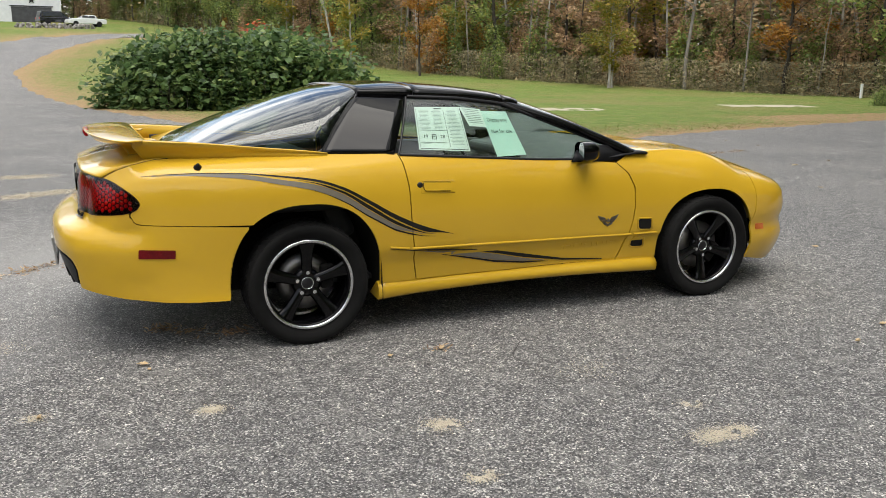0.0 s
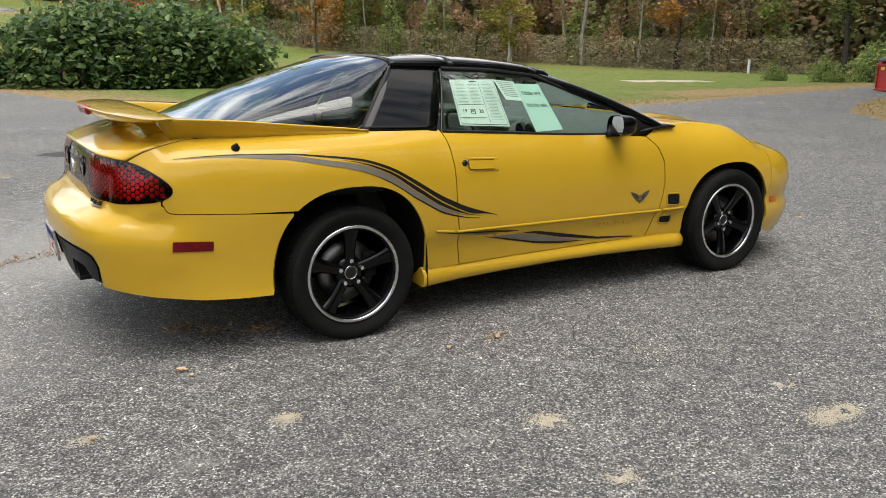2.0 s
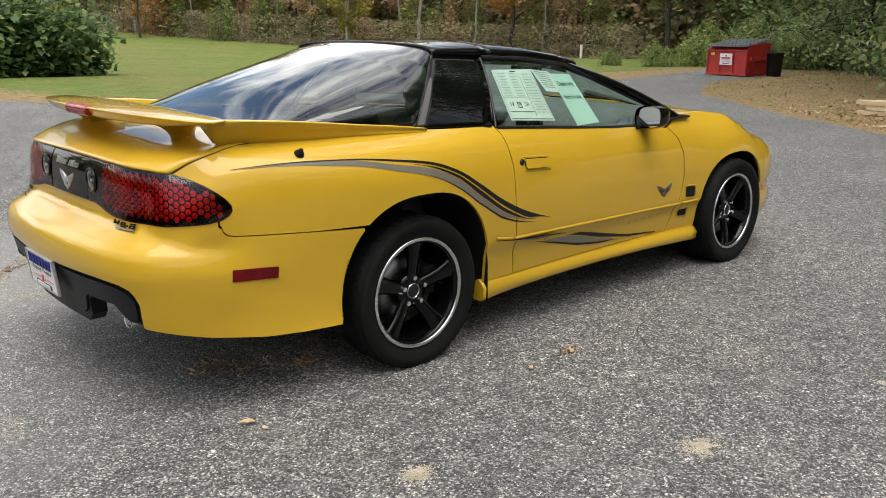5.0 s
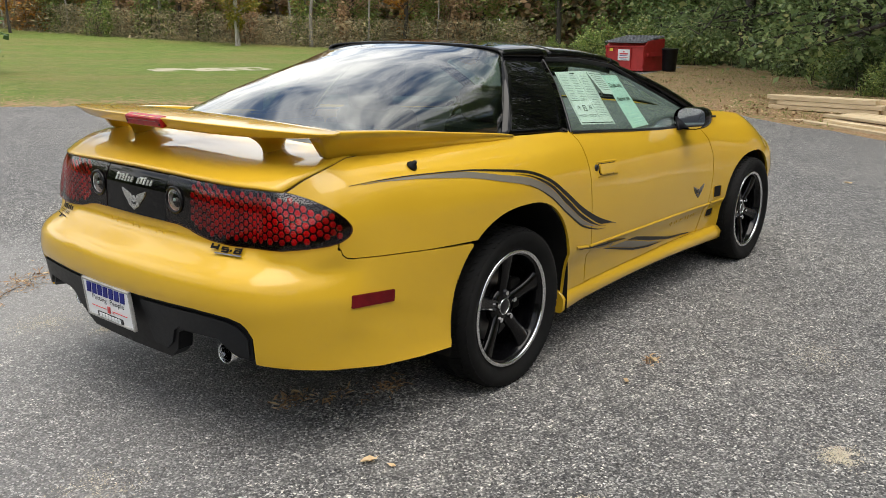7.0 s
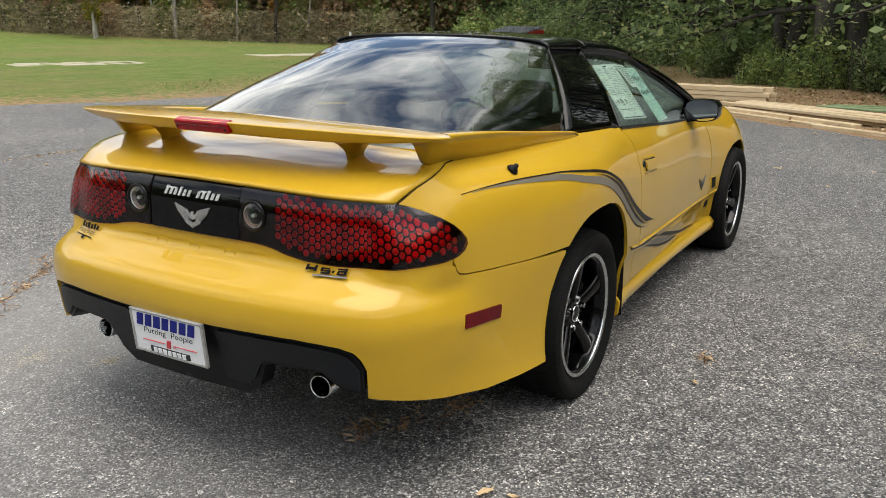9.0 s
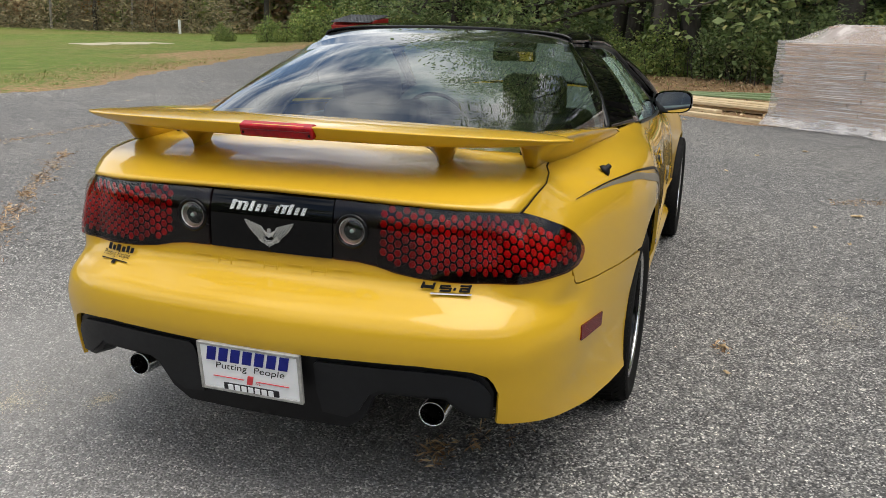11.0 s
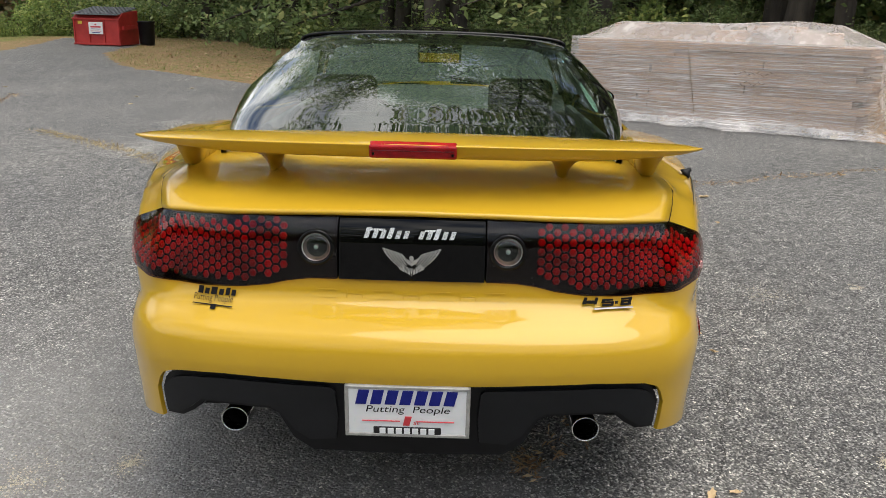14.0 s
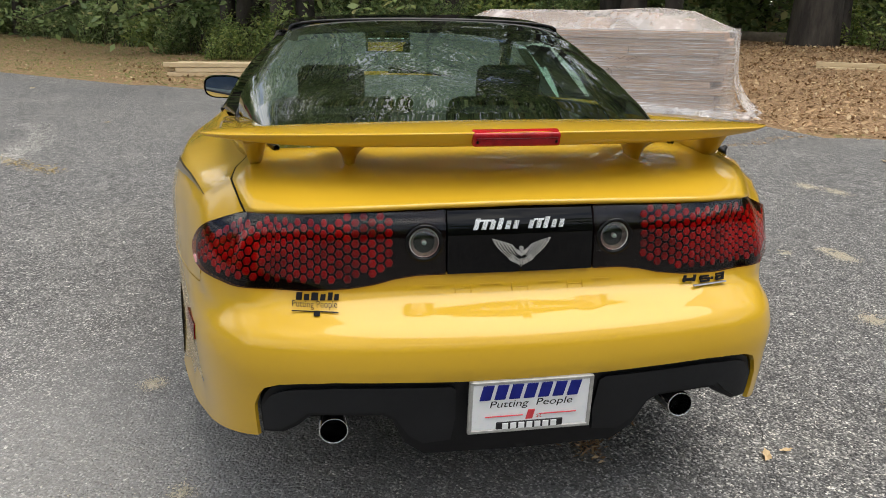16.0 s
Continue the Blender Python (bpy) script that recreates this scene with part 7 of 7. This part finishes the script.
# ---- pallet of flooring under stretch film
def make_pallet():
    rng = random.Random(6)
    L, R = Vector((9.10, -1.75, 0)), Vector((7.12, -4.95, 0))
    ang = math.degrees(math.atan2(L.y - R.y, L.x - R.x))
    # local x runs along the front from the right corner to the left one, y toward the yard is negative
    p = empty("wrapped_pallet", pose(R.x, R.y, 0, 0, 0, ang))
    ln, dp = (L - R).length, -1.32
    for x in (.25, 1.3, 2.4, 3.45):
        part("bearer", box_bm((.10, 1.28, .09), (x, dp / 2, .045), .006), M_LUMBER, p, "pale timber bearer")
    z = .09
    k = 0
    while z < 1.0:
        h = rng.choice((.085, .10, .11))
        n = rng.choice((2, 2, 3))
        cuts = [rng.choice((-.16, -.10, -.04, .03, .10))] + sorted(rng.uniform(.25, .75) * ln if n == 2 else (ln * (q + 1) / 3 + rng.uniform(-.1, .1)) for q in range(n - 1)) + [ln + rng.uniform(-.06, .03)]
        for a, b in zip(cuts, cuts[1:]):
            part("bundle", box_bm((b - a - .012, abs(dp) - rng.uniform(0, .05), h - .006), ((a + b) / 2 + rng.uniform(-.02, .02), dp / 2 + rng.uniform(-.02, .02), z + h / 2), .004, 1), M_BOARD, p, "brown bundle of flooring boards")
        z += h
        k += 1
    for a, b, h in ((.45, 1.9, .16), (2.0, 3.3, .22), (.9, 1.5, .23)):
        part("bundle", box_bm((b - a, .8, h), ((a + b) / 2, dp / 2, z + h / 2), .005, 1), M_BOARD, p, "brown bundle of flooring boards")
    top = z
    # film round the sides, drawn in and wrinkled
    rows = []
    nseg = 120
    per = [(-.16, .04), (ln + .05, .04), (ln + .05, dp - .04), (-.16, dp - .04)]
    for j in range(15):
        f = j / 14
        r = []
        for i in range(nseg):
            u = i / nseg * 4
            c, t = int(u), u % 1
            a, b = per[c], per[(c + 1) % 4]
            x, y = a[0] + (b[0] - a[0]) * t, a[1] + (b[1] - a[1]) * t
            wv = .018 * noise.noise((x * 2.2, y * 2.2, f * 9)) + (.10 * max(0, .16 - f) / .16) * (1 + noise.noise((x * 3, y * 3, 4)))
            cx, cy = ln / 2, dp / 2
            ln_ = math.hypot(x - cx, y - cy)
            x += (x - cx) / ln_ * wv
            y += (y - cy) / ln_ * wv * 2
            r.append((x, y, .02 + f * (top + .015)))
        rows.append(r)
    loft_z("side_film", rows, M_FILM, p, "clear stretch film in tight bands", True)
    # loose film over the top, hanging between the upper bundles
    g = []
    for i in range(46):
        r = []
        for j in range(22):
            x, y = -.15 + (ln + .20) * i / 45, .04 + (dp - .08) * j / 21
            e = min(1, min(x + .15, ln + .05 - x) / .6) * min(1, min(.04 - y, y - dp + .04) / .32)
            hgt = top + .01 + e * (.235 + .05 * math.exp(-((x - 1.0) / .45) ** 2) + .025 * noise.noise((x * 1.5, y * 1.5, 2))) + .006 * noise.noise((x * 6, y * 6, 7))
            r.append((x, y, hgt))
        g.append(r)
    loft_z("top_film", g, M_FILMTOP, p, "loose milky film over the top", False)
    # crumpled skirt on the ground
    rows = []
    for j in range(7):
        r = []
        for i in range(90):
            x = -.5 + (ln + .6) * i / 89
            q = noise.noise((x * 2.4, 0, 3)) * .5 + .5
            q = max(0, q - .45) / .55
            wd = (.01 + .34 * q ** 1.5) * j / 6
            r.append((x, .03 + wd, .10 * (1 - j / 6) + .012 + .09 * abs(noise.noise((x * 7, j * 1.1, 1))) * (1 - .5 * j / 6)))
        rows.append(r)
    loft_z("film_skirt", rows, M_SKIRT, p, "crumpled film on the ground", False)
    rows = []
    for j in range(10):
        f = j / 9
        rows.append([(-.175 - .34 * (1 - f) ** 5 * (1 + .6 * noise.noise((i * .5, j * .3, 5))) - .02 * noise.noise((i * .9, j * .6, 2)) + .03 * f ** 3, dp * i / 23, .02 + f * top * .98) for i in range(24)])
    loft_z("end_film", rows, M_FILMTOP, p, "loose film hanging over the end", False)
    st = part("strap", box_bm((.010, .006, 1.12), (0, 0, 0), .001), M_OLDLOG, p, "dark diagonal strap")
    st.matrix_local = pose(2.05, .060, .56, 0, 11, 0)
    # handwriting that cannot be read
    bm = bmesh.new()
    for i in range(9):
        box_bm((.04, .004, .006), (1.50 - .055 * i, .062, .72 + .018 * ((i * 7) % 3)), .001, 1, bm, pose(0, 0, 0, 0, 40 if i % 2 else -35, 0))
    for i in range(6):
        box_bm((.04, .004, .006), (1.42 - .055 * i, .062, .60 + .016 * ((i * 5) % 3)), .001, 1, bm, pose(0, 0, 0, 0, 35 if i % 2 else -45, 0))
    tagged(part("marker_scrawl", bm, M_INK, p, "black marker strokes"), kind="stuff")
    return tagged(p, "long stack of brown flooring bundles wrapped in clear film", "pallet")


def loft_z(name, rows, material, parent, label, close):
    bm = bmesh.new()
    grid = [[bm.verts.new(q) for q in r] for r in rows]
    k = len(rows[0])
    for a, b in zip(grid, grid[1:]):
        for i in range(k if close else k - 1):
            j = (i + 1) % k
            f = bm.faces.new((a[i], a[j], b[j], b[i]))
            f.smooth = True
    ob = part(name, bm, material, parent, label)
    ob.visible_shadow = False
    return ob


make_pallet()


# ---- lumber
def board(a, b, w, h, material=M_LUMBER, label="pale sawn board lying by the pavement", roll=0.0):
    a, b = Vector(a), Vector(b)
    d = b - a
    m = Matrix.Translation((a + b) / 2) @ d.to_track_quat("X", "Z").to_matrix().to_4x4() @ pose(0, 0, 0, roll, 0, 0)
    ob = link("board", box_bm((d.length, w, h), (0, 0, 0), .004, 1), material)
    ob.matrix_world = m
    return tagged(ob, label, "board", "loose boards")


rng_b = random.Random(12)
for lay in range(3):
    for k in range(4 - lay // 2):
        x = 13.55 + .15 * k + rng_b.uniform(-.02, .02)
        y0, y1 = .72 + rng_b.uniform(-.12, .12), 2.62 + rng_b.uniform(-.15, .15)
        board((x, y0, .075 + .085 * lay), (x + .06, y1, .075 + .085 * lay), .14, .08)
dirb = Vector((-.50, -.866, 0))
for lay in range(2):
    for k in range(6 - lay):
        o = Vector((11.75, 1.05, 0)) + Vector((.866, -.5, 0)) * (.16 * k + rng_b.uniform(-.03, .03)) + dirb * rng_b.uniform(-.25, .25)
        e = o + (dirb * rng_b.uniform(3.4, 4.0)) + Vector((rng_b.uniform(-.12, .12), rng_b.uniform(-.1, .1), 0))
        board((*o.xy, .07 + .06 * lay), (*e.xy, .06 + .06 * lay), .14, .045)
for k in range(3):
    o = Vector((12.5, -.25, .10)) + Vector((.866, -.5, 0)) * .2 * k
    e = o + dirb * 3.0
    board(o, (*e.xy, .17 + .05 * k), .20, .03, M_GREENWOOD, "green-tinted board on the lumber pile")
for k in range(3):
    board((11.0 + .10 * k, -8.95 - .06 * k, .36 + .085 * (k % 2)), (9.2 + .10 * k, -11.4 - .06 * k, .36 + .085 * (k % 2)), .10, .085, M_LUMBER, "pale sawn board on the leafy bank")


def log(name, pts, r, material, label):
    v, f = tube_np(pts, [r] * len(pts), 10)
    n = len(v)
    faces = [tuple(q) for q in f.tolist()] + [tuple(range(10))[::-1], tuple(range(n - 10, n))]
    ob = raw(name, v, faces, material, None, True)
    return tagged(ob, label, "log")


for k, (a, b, z) in enumerate((((11.62, 1.55), (10.1, -.55), .03), ((10.05, -.50), (9.05, -2.0), .03), ((11.45, 1.05), (9.9, -1.05), .075))):
    board((*a, z), (*b, z), .15, .05, M_LUMBER, "pale sawn board lying along the edge of the pavement")
for a, b in (((19.2, -11.6), (15.4, -13.9)), ((15.2, -14.0), (12.0, -16.5))):
    za, zb = float(hill(*a)) + .12, float(hill(*b)) + .12
    log("fallen_log", [(*a, za), ((a[0] + b[0]) / 2, (a[1] + b[1]) / 2 + .1, (za + zb) / 2), (*b, zb)], .15, M_OLDLOG, "weathered grey log on the bank below the trees")
# ---- concrete slabs in the lawn
for x, y, w, h in ((14.7, 21.6, 4.0, 2.0), (25.2, 21.8, 3.6, 2.0)):
    ob = link("slab", box_bm((w, h, .06), (0, 0, 0), .01), M_CONCRETE)
    ob.matrix_world = pose(x, y, .0, 0, 0, -20)
    tagged(ob, "pale concrete slab set in the lawn", "slab", "slabs in the lawn")
ob = link("marker_post", box_bm((.12, .12, .8), (0, 0, .4), .02), M_SIGN)
ob.matrix_world = pose(38.5, 28.5, 0)
tagged(ob, "short white marker post at the end of the lawn", "post")


# ---- the barn on the rise, and what is parked before it
def make_barn():
    gz = float(hill(-10, 124)) - .1
    b = empty("barn", pose(-10.8, 124, gz))
    part("wall", box_bm((18.6, 8, 5.4), (0, 4, 2.7), .02), M_BARN, b, "white boarded wall")
    bm = bmesh.new()
    prof = [(-.4, 5.3), (4, 8.2), (8.4, 5.3), (4, 7.9)]
    A_ = [bm.verts.new((-9.6, y, z)) for y, z in prof]
    B_ = [bm.verts.new((9.6, y, z)) for y, z in prof]
    for i in range(4):
        j = (i + 1) % 4
        bm.faces.new((A_[i], B_[i], B_[j], A_[j]))
    bm.faces.new(A_)
    bm.faces.new(B_[::-1])
    bmesh.ops.recalc_face_normals(bm, faces=bm.faces[:])
    part("roof", bm, M_ROOF, b, "grey pitched roof")
    part("door", box_bm((4.9, .12, 2.1), (5.65, -.06, 1.05), .02), M_DARKDOOR, b, "dark wide doorway")
    part("door_track", box_bm((5.3, .10, .14), (5.65, -.12, 2.2), .02), M_TRIM, b)
    part("door", box_bm((1.2, .12, 2.4), (-1.4, -.06, 1.4), .02), M_DARKDOOR, b, "dark side door")
    bm = bmesh.new()
    pts = [(.52 * (1 if k % 2 == 0 else .42) * math.sin(2 * math.pi * k / 10), .52 * (1 if k % 2 == 0 else .42) * math.cos(2 * math.pi * k / 10)) for k in range(10)]
    f0 = [bm.verts.new((u, -.04, v)) for u, v in pts]
    f1 = [bm.verts.new((u, .0, v)) for u, v in pts]
    bm.faces.new(f0)
    for k in range(10):
        bm.faces.new((f0[k], f1[k], f1[(k + 1) % 10], f0[(k + 1) % 10]))
    bmesh.ops.recalc_face_normals(bm, faces=bm.faces[:])
    star = part("star", bm, M_TRIM, b, "black star ornament")
    star.matrix_local = pose(5.7, -.02, 3.0)
    return tagged(b, "white barn with a dark doorway and a black star", "barn")


def parked(name, x, y, heading, paint, suv, label):
    z = float(hill(x, y)) + .02
    c = empty(name, pose(x, y, z, math.degrees(math.atan(.132)) * 0, 0, heading))
    ln = 4.8
    rows = []
    prof = [(-2.4, .75), (-2.35, 1.0), (-1.2, 1.05), (0, 1.05), (1.0, 1.02), (2.2, .92), (2.4, .7)]
    bm = bmesh.new()
    side = [(-2.4, .35), (-2.4, .95), (1.0, 1.02), (2.25, .90), (2.4, .6), (2.35, .32)]
    A_ = [bm.verts.new((u, -.9, v)) for u, v in side]
    B_ = [bm.verts.new((u, .9, v)) for u, v in side]
    bm.faces.new(A_)
    bm.faces.new(B_[::-1])
    for i in range(len(side)):
        j = (i + 1) % len(side)
        bm.faces.new((A_[i], B_[i], B_[j], A_[j]))
    bmesh.ops.recalc_face_normals(bm, faces=bm.faces[:])
    bmesh.ops.bevel(bm, geom=bm.edges[:], offset=.07, segments=2, profile=.5, affect="EDGES")
    part("body", bm, paint, c)
    cabin = [(-2.3, .98), (-2.1, 1.72), (.3, 1.74), (1.1, 1.02)] if suv else [(-1.3, .98), (-1.0, 1.42), (.2, 1.42), (.95, 1.02)]
    bm = bmesh.new()
    A_ = [bm.verts.new((u, -.78 if v > 1.2 else -.86, v)) for u, v in cabin]
    B_ = [bm.verts.new((u, .78 if v > 1.2 else .86, v)) for u, v in cabin]
    bm.faces.new(A_)
    bm.faces.new(B_[::-1])
    for i in range(4):
        j = (i + 1) % 4
        bm.faces.new((A_[i], B_[i], B_[j], A_[j]))
    bmesh.ops.recalc_face_normals(bm, faces=bm.faces[:])
    bmesh.ops.bevel(bm, geom=bm.edges[:], offset=.05, segments=2, profile=.5, affect="EDGES")
    part("cabin", bm, paint, c)
    for sgn in (-1, 1):
        for u0, u1 in (((-1.95, -1.05), (-.95, .25)) if suv else ((-.95, -.25), (-.15, .5))):
            zt = 1.62 if suv else 1.36
            wb = bmesh.new()
            wb.faces.new([wb.verts.new(q) for q in ((u0, sgn * .875, 1.10), (u1 + .2, sgn * .875, 1.10), (u1, sgn * .80, zt), (u0 + .05, sgn * .80, zt))])
            part("window", wb, M_WINDOW, c)
    wb = bmesh.new()
    u = -2.32 if suv else -1.32
    wb.faces.new([wb.verts.new(q) for q in ((u - .02, -.7, 1.1), (u - .02, .7, 1.1), (u + .2, .62, 1.62 if suv else 1.38), (u + .2, -.62, 1.62 if suv else 1.38))])
    part("rear_window", wb, M_WINDOW, c)
    for u in (-1.45, 1.45):
        for sgn in (-1, 1):
            t = bmesh.new()
            bmesh.ops.create_cone(t, cap_ends=True, segments=20, radius1=.34, radius2=.34, depth=.22, matrix=pose(u, sgn * .82, .34, 90, 0, 0))
            part("wheel", t, M_TRIM, c)
    for sgn in (-1, 1):
        part("tail_light", box_bm((.04, .18, .16), (-2.41, sgn * .7, .8), .01), M_REDINK, c)
    return tagged(c, label, "car")


make_barn()
parked("parked_suv", -2.1, 118.0, 20, M_CARBLACK, True, "dark sport utility car parked before the barn")
parked("parked_sedan", 1.3, 116.5, 195, M_CARWHITE, False, "white saloon car parked before the barn")
rng_s = random.Random(3)
for k in range(34):
    x = -6.5 + 8.5 * (k % 17) / 16 + rng_s.uniform(-.2, .2)
    y = 111.5 + rng_s.uniform(-.3, .3)
    rk = bmesh.new()
    bmesh.ops.create_icosphere(rk, subdivisions=1, radius=rng_s.uniform(.22, .36))
    for v in rk.verts:
        v.co *= 1 + rng_s.uniform(-.2, .2)
    ob = link("stone", rk, M_STONE)
    ob.matrix_world = pose(x, y, float(hill(x, y)) + .1 + .3 * (k // 17))
    tagged(ob, "grey field stone in a low dry wall", "stone", "stones of the dry wall")

# ---------------------------------------------------------------- on the asphalt
def flat_patch(name, x, y, rx, ry, seed, material, label, category, group, z=.004, turn=0.0, rough=.35):
    rng = random.Random(seed)
    bm = bmesh.new()
    n = 26
    ring, ring2 = [], []
    for k in range(n):
        a = 2 * math.pi * k / n
        q = 1 + rough * noise.noise((math.cos(a) * 1.6, math.sin(a) * 1.6, seed)) + rng.uniform(-.12, .12)
        px, py = rx * q * math.cos(a), ry * q * math.sin(a)
        ring.append(bm.verts.new((px, py, .0)))
        ring2.append(bm.verts.new((px * .6, py * .6, .004 + .003 * rng.random())))
    c = bm.verts.new((0, 0, .006))
    for k in range(n):
        j = (k + 1) % n
        bm.faces.new((ring[k], ring[j], ring2[j], ring2[k]))
        bm.faces.new((ring2[k], ring2[j], c))
    ob = link(name, bm, material, None, True)
    ob.matrix_world = pose(x, y, z, 0, 0, turn)
    return tagged(ob, label, category, group)


r_s = np.random.default_rng(77)
for k, (x, y, rx, ry, thin) in enumerate(((-.61, -1.58, .05, .03, 1), (.23, -2.09, .065, .045, 1), (1.19, -2.61, .09, .05, 1), (1.31, -2.60, .06, .04, .8), (.18, -2.55, .045, .03, 1), (1.31, -2.31, .035, .025, .8), (.03, 1.08, .045, .03, .8),
                                   (-1.49, -.39, .13, .09, .12), (-.88, 1.21, .14, .10, .16), (-.74, .90, .05, .03, .4), (1.14, -1.77, .16, .10, .07), (3.05, -3.6, .10, .06, .6), (2.82, -3.71, .12, .06, .5), (-1.29, -1.40, .04, .03, .5))):
    n = int((600 + 420000 * rx * ry) * thin)
    q = np.column_stack([r_s.normal(x, rx * .62, n), r_s.normal(y, ry * .7, n), r_s.uniform(.001, .004, n)])
    lump = np.array([noise.noise((u * 14, v * 14, 3)) for u, v, _ in q])
    leaf_stuff("sand_patch", q[lump > -.30], 0.0046, M_SAND, 200 + k, "scattered pale sand on the asphalt", "sand", up=2.5, aspect=0.85)
for k, (way, wide, n, mt) in enumerate((([(-1.83, 5.16), (-1.15, 5.55)], .10, 5200, M_SAND), ([(-1.98, 7.06), (-1.45, 7.11)], .12, 3000, M_SAND), ([(7.43, 3.42), (6.64, 3.15), (5.91, 3.03), (5.27, 3.05), (4.86, 3.12)], .11, 4200, M_GRIT), ([(6.37, 4.67), (5.70, 3.87), (5.06, 3.11), (4.35, 2.48)], .06, 1500, L_STRAW))):
    w_ = np.array(way)
    t = r_s.random(n) * (len(w_) - 1)
    i = t.astype(int)
    q = w_[i] + (w_[i + 1] - w_[i]) * (t - i)[:, None] + r_s.normal(0, wide, (n, 2))
    leaf_stuff("sand_streak", np.column_stack([q, r_s.uniform(.001, .004, n)]), .011 if k < 3 else .03, mt, 260 + k, "thin streak of pale sand and needles on the asphalt", "sand", up=2.5, aspect=0.8 if k < 3 else 0.25)
n = 5200
q = np.column_stack([r_s.uniform(-3.4, 5.0, n), r_s.uniform(-5.0, 3.2, n), r_s.uniform(.0, .002, n)])
leaf_stuff("loose_grit", q, 0.010, M_GRIT, 240, "loose pale grit strewn over the asphalt", "grit", up=2.5, aspect=0.85)
flat_patch("patch", -.05, 7.25, .55, .30, 9, M_CRACK, "dark sunken patch in the asphalt", "patch", "", z=.003)


def crack(pts, w, seed, grow=0.0):
    rng = random.Random(seed)
    fine = []
    for a, b in zip(pts, pts[1:]):
        n = max(2, int(math.hypot(b[0] - a[0], b[1] - a[1]) / .05))
        for k in range(n):
            fine.append((a[0] + (b[0] - a[0]) * k / n + rng.uniform(-.02, .02), a[1] + (b[1] - a[1]) * k / n + rng.uniform(-.02, .02)))
    bm = bmesh.new()
    prev = None
    for i, (x, y) in enumerate(fine):
        x2, y2 = fine[min(i + 1, len(fine) - 1)]
        x1, y1 = fine[max(i - 1, 0)]
        d = math.hypot(x2 - x1, y2 - y1) + 1e-6
        nx, ny = -(y2 - y1) / d, (x2 - x1) / d
        ww = w * rng.uniform(.4, 1.3)
        cur = (bm.verts.new((x + nx * ww, y + ny * ww, .0025)), bm.verts.new((x - nx * ww, y - ny * ww, .0025)))
        if prev:
            bm.faces.new((prev[0], cur[0], cur[1], prev[1]))
        prev = cur
    ob = link("crack", bm, M_CRACK)
    return tagged(ob, "thin dark crack in the asphalt", "crack", "cracks in the asphalt")


crack([(1.23, -1.18), (1.03, -1.28), (.92, -1.38), (.88, -1.56), (.88, -1.72), (.97, -1.87), (1.2, -2.05)], .0026, 1)
crack([(.90, -1.62), (.45, -1.36), (-.1, -1.2), (-.9, -.9)], .0014, 2)
crack([(3.2, -1.9), (2.2, -2.3), (1.4, -2.1), (.97, -1.87)], .0014, 3)
crack([(-1.6, 1.3), (-.2, 2.2), (1.6, 3.6), (3.6, 5.0)], .003, 4)
crack([(2.0, 6.0), (4.6, 6.3), (7.0, 6.0), (10.0, 6.8)], .005, 5)
crack([(4.0, -2.0), (5.2, -3.6), (5.6, -5.2)], .004, 6)


def leaf_thing(x, y, size, seed, material):
    rng = random.Random(seed)
    bm = bmesh.new()
    n = 14
    ring = []
    for k in range(n):
        a = 2 * math.pi * k / n
        q = (.55 + .45 * abs(math.cos(a))) * (1 if k % 2 else .72)
        ring.append(bm.verts.new((size * q * math.cos(a), size * .6 * q * math.sin(a), .006 + .012 * rng.random() + .25 * size * (math.sin(a) * .6) ** 2)))
    c = bm.verts.new((0, 0, .004))
    for k in range(n):
        bm.faces.new((ring[k], ring[(k + 1) % n], c))
    ob = link("fallen_leaf", bm, material)
    ob.matrix_world = pose(x, y, .001, 0, 0, rng.uniform(0, 360))
    return tagged(ob, "dry brown leaf fallen on the asphalt", "leaf", "leaves on the asphalt")


known = [(.31, -1.25), (-.83, -.91), (-1.27, -1.41), (.60, -1.23), (-.81, -.99), (2.7, -1.97), (3.1, -1.8), (-2.0, 1.3), (5.2, -1.2), (6.3, -1.5), (4.6, -3.2), (.2, 3.2)]
rng_f = random.Random(8)
for k in range(46):
    x, y = known[k] if k < len(known) else (rng_f.uniform(2, 16), rng_f.uniform(-6, 9))
    if k >= len(known) and not bool(inside_poly(np.array([x]), np.array([y]), YARD)[0]):
        continue
    leaf_thing(x, y, rng_f.uniform(.022, .038) if k < len(known) else rng_f.uniform(.03, .055), k, L_DRY)
# dry grass and needles in the joints of the old asphalt
r_g = np.random.default_rng(12)
gp = []
for cx, cy, sx0, sy0, n in ((-.68, -.36, .05, .035, 110), (-.36, -.56, .06, .025, 80), (-.53, -.46, .06, .02, 30), (.60, -1.23, .05, .02, 30)):
    gp.append(np.column_stack([r_g.normal(cx, sx0, n), r_g.normal(cy, sy0, n), r_g.uniform(.002, .02, n)]))
for (ax_, ay_), (bx_, by_) in (((-1.6, 1.3), (-.2, 2.2)), ((-.2, 2.2), (1.6, 3.6)), ((1.6, 3.6), (3.6, 5.0)), ((2.0, 6.0), (7.0, 6.0)), ((10.0, 6.8), (7.0, 6.0)), ((4.0, -2.0), (5.6, -5.2))):
    t = r_g.random(700)
    w_ = .05 * (.3 + np.abs(np.sin(t * 9 + ax_)))
    gp.append(np.column_stack([ax_ + (bx_ - ax_) * t + r_g.normal(0, 1, 700) * w_ + .05 * np.sin(t * 23), ay_ + (by_ - ay_) * t + r_g.normal(0, 1, 700) * w_, r_g.uniform(.002, .012, 700)]))
leaf_stuff("dry_grass", np.vstack(gp), 0.03, L_DRY, 9, "dry grass and needles in the cracked asphalt", "dry grass", up=0.3, aspect=0.22)
